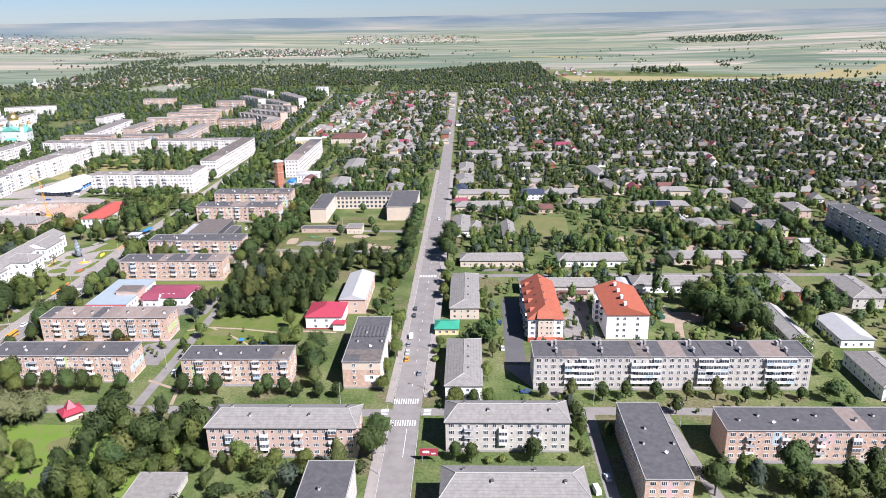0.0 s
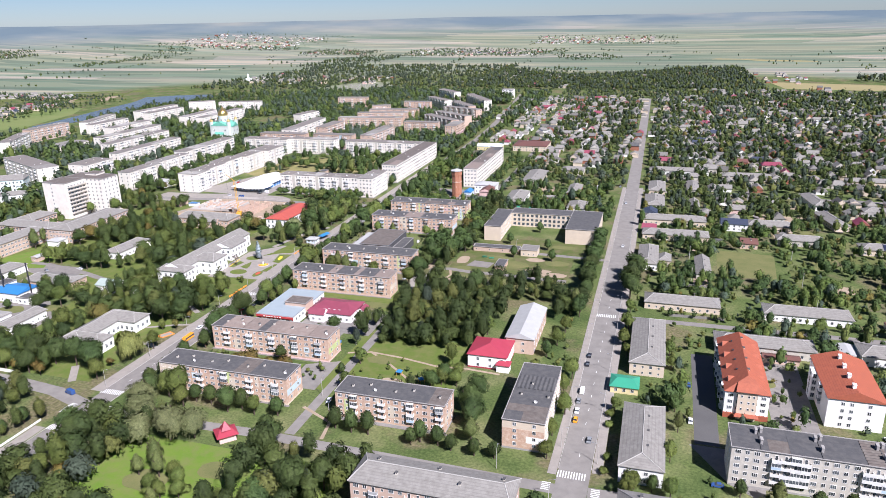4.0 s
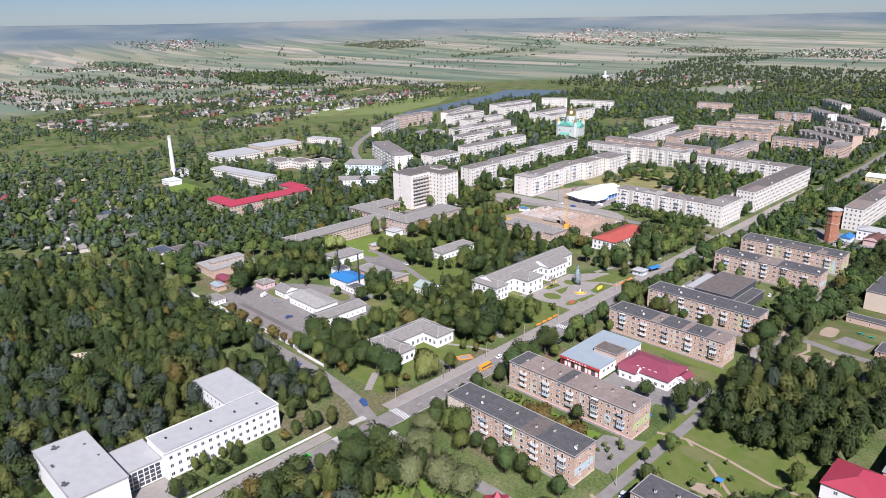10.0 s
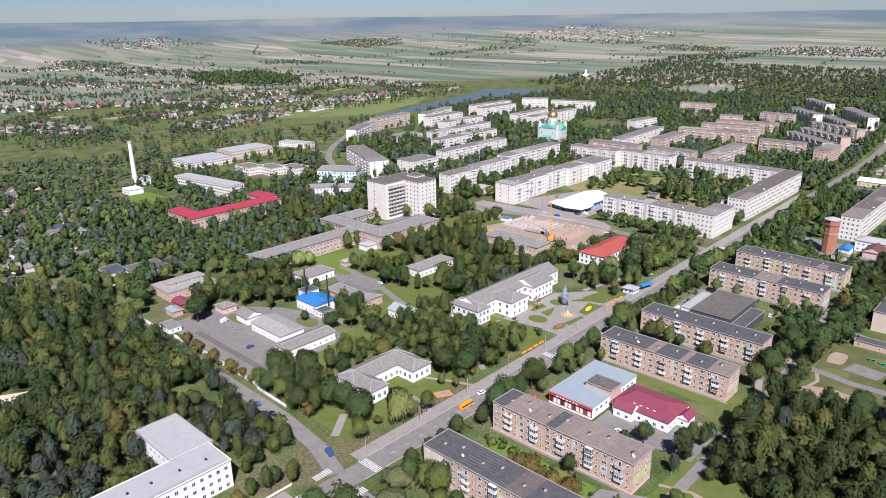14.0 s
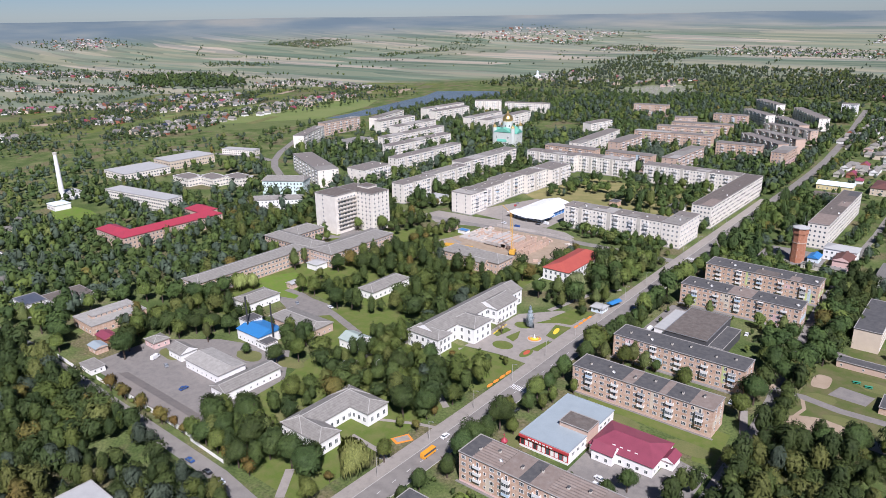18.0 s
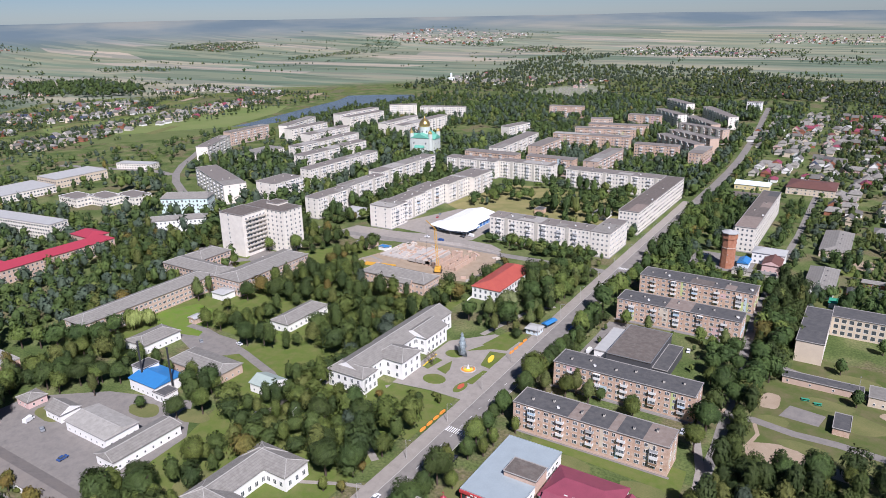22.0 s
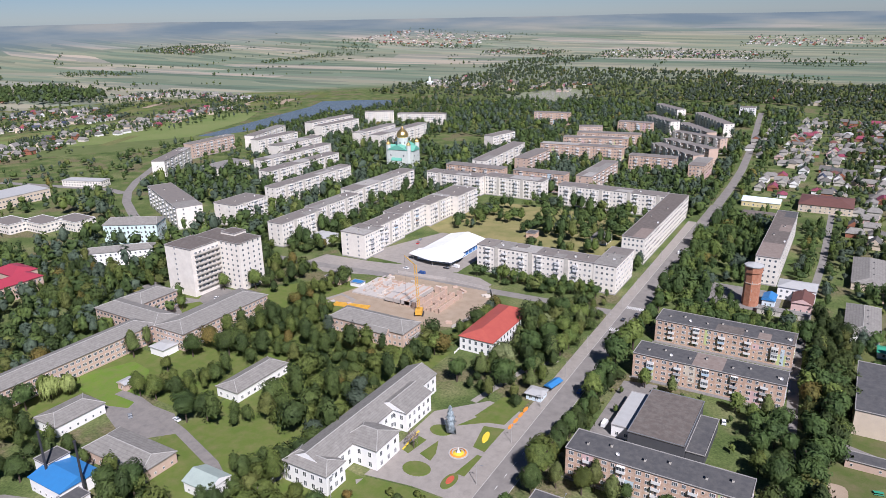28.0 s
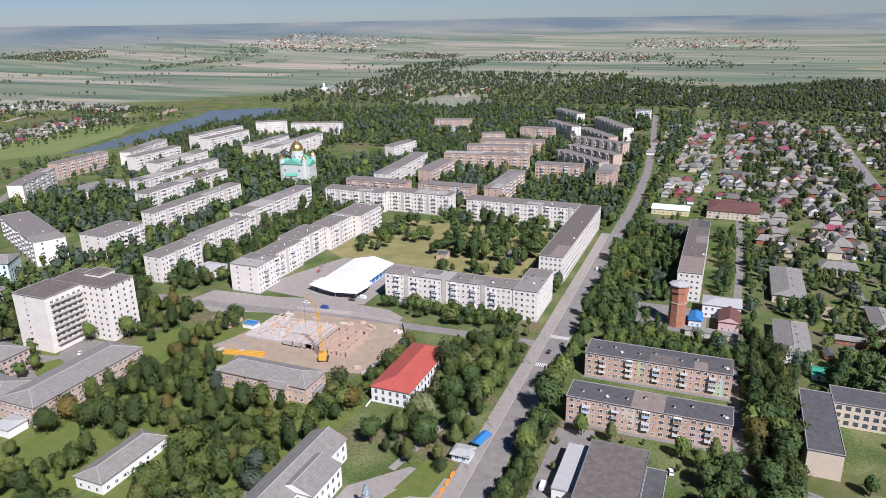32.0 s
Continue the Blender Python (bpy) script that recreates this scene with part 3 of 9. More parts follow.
patch("playground", [(-97, 405), (-97, 492), (-20, 486), (-20, 408)], 0.03, TRODDEN, "worn green school playing field", "meadow", False)
patch("lawn", [(-88, 520), (-88, 494), (-6, 494), (-6, 520)], 0.04, TRODDEN, "green school lawn", "lawn", False)
strip("path", [(-104, 447), (-95, 448.2), (-80, 445.4), (-64.4, 445.9), (-48.6, 444.2), (-20, 443)], 4.6, 0.062, YARD, "asphalt drive across the school field", "path", False)
strip("path", [(-103.5, 368), (-103.8, 385), (-106, 402), (-113, 425), (-114, 450)], 3.2, 0.06, PALE, "pale footpath beside the grove", "path", False)
strip("path", [(-95, 447), (-92, 438), (-95, 424), (-101, 410)], 1.6, 0.06, EARTH, "trodden path beside the field", "path", False)
patch("pavement", [(-87, 457), (-72, 456), (-70, 466), (-84, 468)], 0.058, YARD, "cracked asphalt sports court on the school field", "pavement", False)
patch("lawn", [(-168, 387), (-168, 399), (-110, 399), (-108, 374), (-116, 373), (-120, 384)], 0.04, LAWN, "sunny lawn between the cafe and the block", "lawn", False)


KERBS = [[(1.35, 120), (1.35, 232)], [(1.5, 256), (2.1, 310), (2.65, 420), (2.75, 690)], [(12.85, 120), (12.85, 232)], [(13.0, 257), (13.7, 310), (14.2, 420), (14.2, 690)],
         [(-191.4, 60), (-191.9, 180), (-191.5, 238)], [(-191.5, 252), (-190.9, 345), (-193.4, 560), (-194.9, 840)], [(-201.9, 60), (-202.1, 230)], [(-201.5, 262), (-201.1, 345), (-203.6, 560), (-205, 790)]]
for kerb_line in KERBS:
    strip("kerb", kerb_line, 0.2, 0.19, KERB, "pale concrete kerb along the street", "kerb", False)


def blob(name, x, y, rx, ry, top, m, label, category, seed):
    """A rounded patch with an uneven edge."""
    g = random.Random(seed)
    n = 22
    k = [g.uniform(0.8, 1.2) for _ in range(n)]
    k = [(k[i - 1] + 2 * k[i] + k[(i + 1) % n]) / 4 for i in range(n)]
    patch(name, [(x + rx * k[i] * math.cos(2 * math.pi * i / n), y + ry * k[i] * math.sin(2 * math.pi * i / n)) for i in range(n)], top, m, label, category, False)


for i, (bx, by, brx, bry, bm_) in enumerate(((-82, 426, 13, 8.5, 0), (-62, 428, 13, 6, 0), (-45, 428, 7, 5, 1), (-88, 452, 6, 4, 1), (-58, 466, 12, 7, 1), (-30, 452, 9, 4, 0), (-45, 478, 6, 4, 0), (-62, 505, 12, 5, 1), (-30, 508, 9, 4, 1), (-355, 300, 9, 6, 1), (-322, 322, 8, 5, 1), (-40, 457, 9, 4, 0), (-70, 476, 10, 5, 1), (-92, 468, 4, 8, 0), (-76, 437, 9, 3.5, 1), (-55, 432, 12, 5, 1), (-117, 380, 5, 4, 1), (-30, 474, 8, 5, 1), (-80, 300, 6, 3, 0), (-66, 306, 8, 3, 1), (-92, 318, 7, 4, 1), (-140, 210, 9, 6, 1),
                                                 (-118, 222, 7, 5, 1), (-300, 330, 8, 5, 1), (-262, 300, 6, 8, 1), (-225, 350, 6, 9, 1), (-176, 345, 5, 8, 1), (-120, 380, 9, 4, 1), (-150, 382, 10, 4, 1), (-22, 345, 5, 9, 1), (-110, 455, 4, 9, 0), (-160, 545, 9, 5, 1), (-128, 546, 8, 5, 0), (75, 340, 9, 6, 1), (140, 335, 12, 7, 0), (150, 350, 9, 6, 1))):
    blob("bare_ground" if bm_ == 0 else "dry_grass", bx, by, brx, bry, 0.05 + 0.001 * i, (EARTH, DRYGRASS)[bm_], ("bare trodden earth on the grass", "dry yellowed patch of grass")[bm_], "ground", i)
patch("lawn", [(-330, 340), (-300, 352), (-290, 320), (-284, 264), (-214, 264), (-214, 392), (-264, 398), (-264, 500), (-330, 500)], 0.02, LAWN, "green park lawn under the trees", "lawn", False)
patch("lawn", [(-384, 395), (-332, 395), (-332, 560), (-380, 560), (-410, 520), (-405, 440)], 0.02, LAWN, "green hospital lawn under the trees", "lawn", False)
patch("lawn", [(-165, 170), (-165, 235), (-70, 235), (-80, 165)], 0.04, FRESHLAWN, "bright green park lawn", "lawn", False)
patch("lawn", [(-110, 285), (-110, 345), (-52, 345), (-52, 285)], 0.04, LAWN, "trodden green courtyard lawn", "lawn", False)
patch("lawn", [(-420, 340), (-420, 425), (-370, 425), (-370, 345)], 0.04, LAWN, "green hospital lawn", "lawn", False)


def zebra(x, y, along_x, n, length):
    """White bars across a street."""
    z = thing("zebra_crossing", x, y, 0, "white striped pedestrian crossing on the asphalt", "crossing", "zebra crossings", "")
    me = Mesh()
    me.box(-0.22, 0.22, -length / 2, length / 2, 0.01, 0.072) if along_x else me.box(-length / 2, length / 2, -0.22, 0.22, 0.01, 0.072)
    data = me.data("stripe", MARK)
    for i in range(n):
        o = (i - (n - 1) / 2) * 0.95
        part("stripe", data, z, at=(o, 0, 0) if along_x else (0, o, 0))


for zx, zy, zr, zn, zl in ((6.5, 253, True, 11, 4.0), (6.5, 237, True, 11, 4.0), (7.6, 397, True, 11, 3.6), (-197, 259, True, 11, 3.6), (-197, 229, True, 11, 3.6), (-187.5, 245, False, 8, 3.2),
                           (-205.5, 243, False, 8, 3.2), (-196.2, 378, True, 11, 3.6), (-1.4, 245, False, 5, 3.0), (15.6, 245, False, 5, 3.0), (-198, 563, True, 11, 3.6), (-199, 596, True, 11, 3.6)):
    zebra(zx, zy, zr, zn, zl)

dashes = thing("lane_line", -196.6, 360, 0, "broken white centre line on the avenue", "road marking", "", "structure")
DASH = Mesh().box(-0.08, 0.08, -1.1, 1.1, 0.02, 0.066).data("dash", MARK)
for i in range(22):
    part("dash", DASH, dashes, at=(0.4 - 0.045 * i, -90 + 8 * i, 0))

street_line = thing("lane_line", 8.0, 300, 0, "broken white centre line on the street", "road marking", "", "structure")
for i in range(15):
    part("dash", DASH, street_line, at=(0.02 + 0.03 * i, -34 + 11 * i, 0.004))
solid = thing("stop_line", 8.4, 224, 0, "solid white line before the crossing", "road marking", "", "structure")
part("line", Mesh().box(-0.09, 0.09, -9, 9, 0.02, 0.07), solid, [MARK])

# ---- windows, balconies ----
def banded(xs, zs, glass, depth, back=0.05, recess=0.05):
    """One connected front that faces -y: cells of a grid, of which glass(i, j) ones are panes set back behind the frame."""
    me = Mesh()
    at = {}
    for j, z in enumerate(zs):
        for i, x in enumerate(xs):
            at[i, j] = len(me.v)
            me.v.append((x, -depth, z))

    def quad(ids, k):
        me.f.append(tuple(ids))
        me.m.append(k)

    for j in range(len(zs) - 1):
        for i in range(len(xs) - 1):
            c = [at[i, j], at[i + 1, j], at[i + 1, j + 1], at[i, j + 1]]
            k = glass(i, j)
            if k == 0:
                n = len(me.v)
                me.v += [(me.v[q][0], -depth + recess, me.v[q][2]) for q in c]
                for e in range(4):
                    quad((c[e], c[(e + 1) % 4], n + (e + 1) % 4, n + e), 1)
                quad((n, n + 1, n + 2, n + 3), 0)
            else:
                quad(c, k)
    last_i, last_j = len(xs) - 1, len(zs) - 1
    ring = [(i, 0) for i in range(last_i)] + [(last_i, j) for j in range(last_j)] + [(i, last_j) for i in range(last_i, 0, -1)] + [(0, j) for j in range(last_j, 0, -1)]
    n = len(me.v)
    me.v += [(me.v[at[q]][0], back, me.v[at[q]][2]) for q in ring]
    for e in range(len(ring)):
        f = (e + 1) % len(ring)
        j = min(ring[e][1], ring[f][1]) if ring[e][0] == ring[f][0] else 0
        kk = glass(0, j) if ring[e][0] == ring[f][0] and ring[e][0] in (0, last_i) else 1
        quad((at[ring[f]], at[ring[e]], n + e, n + f), max(kk, 1) if depth < 0.5 else (glass(1, j) if ring[e][0] == ring[f][0] else 1))
    return me


def window_mesh(w, h, bars=1):
    """A framed window that faces -y; its foot is at z = 0."""
    t = 0.09
    xs = [-w / 2, -w / 2 + t]
    for i in range(bars):
        x = -w / 2 + w * (i + 1) / (bars + 1)
        xs += [x - 0.04, x + 0.04]
    xs += [w / 2 - t, w / 2]
    zs = [0, t, h - t, h]
    return banded(xs, zs, lambda i, j: 0 if j == 1 and i % 2 == 1 else 1, 0.06).data("window", GLASS, FRAME)


WIN = {"wide": window_mesh(1.9, 1.5, 2), "mid": window_mesh(1.35, 1.5, 1), "small": window_mesh(0.9, 1.1, 0), "tall": window_mesh(1.5, 2.1, 1), "door": window_mesh(1.0, 2.1, 0),
       "big": window_mesh(2.2, 2.2, 2)}


def far_window(w, h):
    """A pane in a plain frame, for far fronts."""
    me = Mesh()
    o = [(-w / 2, -0.06, 0), (w / 2, -0.06, 0), (w / 2, -0.06, h), (-w / 2, -0.06, h)]
    i = [(-w / 2 + 0.1, -0.03, 0.1), (w / 2 - 0.1, -0.03, 0.1), (w / 2 - 0.1, -0.03, h - 0.1), (-w / 2 + 0.1, -0.03, h - 0.1)]
    me.v = o + i
    for e in range(4):
        me.f.append((e, (e + 1) % 4, 4 + (e + 1) % 4, 4 + e))
        me.m.append(1)
    me.f.append((4, 5, 6, 7))
    me.m.append(0)
    return me.data("window", GLASS, FRAME)


WIN_FAR = {k: far_window(*q) for k, q in (("wide", (1.9, 1.5)), ("mid", (1.35, 1.5)), ("small", (0.9, 1.1)), ("tall", (1.5, 2.1)), ("door", (1.0, 2.1)), ("big", (2.2, 2.2)))}


def balcony_mesh(width, front, glazed):
    """A slab with a parapet, open or glazed in, as one connected shell."""
    d, w = 1.15, width / 2
    if glazed:
        step = (width - 0.1) / 3
        xs = [-w, -w + 0.08]
        for i in (1, 2):
            xs += [-w + 0.05 + step * i - 0.04, -w + 0.05 + step * i + 0.04]
        xs += [w - 0.08, w]
        zs = [-0.14, 0.02, 1.02, 1.1, 2.4, 2.5]
        kind = [1, 2, 1, 0, 1]
        return banded(xs, zs, lambda i, j: (0 if i % 2 == 1 else 1) if j == 3 else kind[j], d, 0.02, 0.03).data("balcony", GLASS, FRAME, front)
    me = Mesh()
    o = [(-w, 0.02), (-w, -d), (w, -d), (w, 0.02)]
    i = [(-w + 0.07, 0.02), (-w + 0.07, -d + 0.07), (w - 0.07, -d + 0.07), (w - 0.07, 0.02)]
    me.v = [(x, y, -0.14) for x, y in o] + [(x, y, 0.0) for x, y in o] + [(x, y, 1.05) for x, y in o] + [(x, y, 1.05) for x, y in i] + [(x, y, 0.0) for x, y in i]
    for e in range(3):
        for lo, hi, k in ((0, 4, 1), (4, 8, 2), (8, 12, 1), (12, 16, 2)):
            me.f.append((lo + e, lo + e + 1, hi + e + 1, hi + e))
            me.m.append(k)
    me.f += [(16, 17, 18, 19), (3, 2, 1, 0)]
    me.m += [1, 1]
    return me.data("balcony", GLASS, FRAME, front)


BALC_WHITE = mat("balcony_white", (0.72, 0.71, 0.69), (0.62, 0.61, 0.58), 0.8)
BALC_GREY = mat("balcony_grey", (0.4, 0.4, 0.4), (0.32, 0.32, 0.32), 0.8)
BALC_BLUE = mat("balcony_pale_blue", (0.45, 0.58, 0.68), (0.4, 0.5, 0.6), 0.7)
BALC_WOOD = mat("balcony_brown", (0.3, 0.19, 0.12), (0.24, 0.15, 0.1), 0.8)
BALC_RED = mat("balcony_red", (0.4, 0.05, 0.06), (0.34, 0.05, 0.06), 0.7)
BALC = [balcony_mesh(3.0, m, g) for m, g in ((BALC_WHITE, False), (BALC_WHITE, True), (BALC_GREY, False), (BALC_WHITE, True), (BALC_BLUE, True), (BALC_WOOD, True), (BALC_GREY, True), (BALC_WHITE, False), (BALC_RED, True))]


def vent_mesh():
    """A brick stack that widens into a flat cap, one connected shell."""
    me = Mesh()
    rings = [(0.35, 0.5, 0.0), (0.35, 0.5, 1.1), (0.47, 0.62, 1.1), (0.47, 0.62, 1.28)]
    for a, b, z in rings:
        me.v += [(-a, -b, z), (a, -b, z), (a, b, z), (-a, b, z)]
    for r in range(3):
        for e in range(4):
            me.f.append((4 * r + e, 4 * r + (e + 1) % 4, 4 * r + 4 + (e + 1) % 4, 4 * r + 4 + e))
            me.m.append(0 if r == 0 else 1)
    me.f.append((12, 13, 14, 15))
    me.m.append(1)
    return me.data("vent", GREYBRICK, BITUMEN)


def dish_mesh():
    me = Mesh()
    n = 10
    rim = [(0.75 * math.cos(2 * math.pi * i / n), -0.25, 0.95 + 0.75 * math.sin(2 * math.pi * i / n)) for i in range(n)]
    for i in range(n):
        me.face([rim[i], rim[(i + 1) % n], (0, 0.05, 0.95)])
        me.face([rim[(i + 1) % n], rim[i], (0, 0.1, 0.95)])
    me.tube(0, 0.1, 0, 0.95, 0.05, n=5)
    return me.data("satellite_dish", FRAME)


VENT, DISH = vent_mesh(), dish_mesh()


def flat_roof(w, d, h, rim=0.35):
    """A bitumen deck inside a low parapet, with laps between its sheets."""
    me = Mesh()
    me.box(-w / 2 - 0.25, w / 2 + 0.25, -d / 2 - 0.25, d / 2 + 0.25, h - 0.12, h + 0.1, 0)
    for x0, x1, y0, y1 in ((-w / 2 - 0.25, w / 2 + 0.25, -d / 2 - 0.25, -d / 2), (-w / 2 - 0.25, w / 2 + 0.25, d / 2, d / 2 + 0.25), (-w / 2 - 0.25, -w / 2, -d / 2, d / 2), (w / 2, w / 2 + 0.25, -d / 2, d / 2)):
        me.box(x0, x1, y0, y1, h + 0.1, h + rim, 1)
    return me


def ribbed(x0, x1, y0, y1, z, n, k=0.3):
    """A sheet folded into n ridges that run along x, one connected piece."""
    me = Mesh()
    for i in range(2 * n + 1):
        y = y0 + (y1 - y0) * i / (2 * n)
        me.v += [(x0, y, z + k * (i % 2)), (x1, y, z + k * (i % 2))]
    for i in range(2 * n):
        me.f.append((2 * i, 2 * i + 1, 2 * i + 3, 2 * i + 2))
        me.m.append(0)
    return me


# lengths of the roofs beside the avenue: share of the roof, dark felt, brown felt, grey felt or battened ridges
ROOF_PLAN = {2: "d9 r18 b13 d7 b10 r26 b17", 3: "d15 d22 b8 d18 b5 d16 b16", 4: "d30 d34 d36", 5: "d40 b20 d40", 13: "d24 d28 d20 d28", 14: "d30 d30 b10 d30"}


def sections(t, w, d, h, roof, seed, near):
    """The roof's lengths of differing felt: plain, newer, or battened down in ridges."""
    rnd = random.Random(seed * 7 + 3)
    along_x = w >= d
    L, D = (w, d) if along_x else (d, w)
    a = -L / 2 + 0.15
    plan = [(q[0], int(q[1:]) * L / 100) for q in ROOF_PLAN.get(seed, "").split()]
    while a < L / 2 - 1:
        kind, length = plan.pop(0) if plan else (None, rnd.uniform(5, 13) * (1 if near else 2.5))
        b = min(a + length, L / 2 - 0.15)
        m = roof if rnd.random() < 0.35 else rnd.choice((FELT, PALESLATE, SLATE, FELT, FELT) if roof is FELT else (BITUMEN, BITUMEN_BROWN, BROWNFELT, BITUMEN_BROWN, BITUMEN, BITUMEN))
        m = {"d": BITUMEN, "b": BROWNFELT, "r": BROWNFELT}.get(kind, m)
        z = h + 0.11 + rnd.uniform(0, 0.05)
        if kind == "r" or (not kind and near and rnd.random() < 0.15):
            me = ribbed(a, b, -D / 2 + 0.1, D / 2 - 0.1, z, 9)
        else:
            me = Mesh().box(a, b, -D / 2 + 0.1, D / 2 - 0.1 if kind or rnd.random() < 0.7 else rnd.uniform(-1, 2), h, z)
        if not along_x:
            me.v = [(-q[1], q[0], q[2]) for q in me.v]
        part("roof_felt", me, t, [m])
        a = b + 0.02


def add_mesh(into, me, m):
    """Copies finished mesh data, moved by m, into a Mesh whose materials are the same."""
    n = len(into.v)
    into.v += [tuple(m @ v.co) for v in me.vertices]
    for p in me.polygons:
        into.f.append(tuple(n + i for i in p.vertices))
        into.m.append(p.material_index)


def openings(parent, face, w, d, floors, fh, z0, pitch, kinds, balconies=(), seed=0, n=None, far=False, skip=()):
    """Windows, and balconies on some columns, along one side: south, east, west or north."""
    rnd = random.Random(seed)
    length = w if face in "sn" else d
    n = n or max(1, round((length - 1.5) / pitch))
    rz = {"s": 0, "e": 90, "n": 180, "w": -90}[face]
    off = (d if face in "sn" else w) / 2
    turn = Matrix.Rotation(radians(rz), 3, "Z")
    wins, bals = Mesh(), Mesh()

    def put(name, me, p):
        if far:
            add_mesh(bals if name == "balcony" else wins, me, pose(*p, 0, 0, rz))
        else:
            part(name, me, parent, at=tuple(p), rz=rz)

    for i in range(n):
        u = (i + 0.5) * (length - 1.2) / n - (length - 1.2) / 2
        for k in range(floors):
            if (i, k) in skip:
                continue
            kind = kinds[i % len(kinds)]
            if kind is None:
                continue
            z = z0 + k * fh
            if i in balconies and k > 0:
                p = turn @ Vector((u, -off - 0.02, z - 0.85))
                put("window", (WIN_FAR if far else WIN)["door"], p)
                p = turn @ Vector((u, -off - 0.01, z - 0.9))
                put("balcony", BALC[rnd.choice((0, 0, 1)) if far else rnd.choice((0, 0, 1, 7, 2)) if length > 70 and not kinds[0] == "wide" else rnd.choice((0, 1, 3, 7, 0, 1, 0, 3, 4, 2)) if len(balconies) > 14 else rnd.choice((0, 0, 0, 0, 1, 1, 3, 2, 2, 7, 7, 4, 5, 6, 2, 0))], p)
            else:
                half = fh / 2 if kind == "stair" else 0
                p = turn @ Vector((u, -off - 0.02, z + half))
                put("window", (WIN_FAR if far else WIN)["small" if kind == "stair" else kind], p)
    if wins.v:
        tagged(part("facade_glazing", wins, parent, [GLASS, FRAME]), "rows of small framed windows", kind="stuff")
    if bals.v:
        tagged(part("balcony_front", bals, parent, [GLASS, FRAME, BALC_WHITE]), "rows of small white balconies", kind="stuff")


PANEL_PAINT = [mat("pink_render", (0.62, 0.42, 0.4), None, 0.9), mat("pale_blue_render", (0.5, 0.6, 0.64), None, 0.9), mat("lime_render", (0.5, 0.55, 0.25), None, 0.9), mat("beige_render", (0.62, 0.53, 0.42), None, 0.9)]


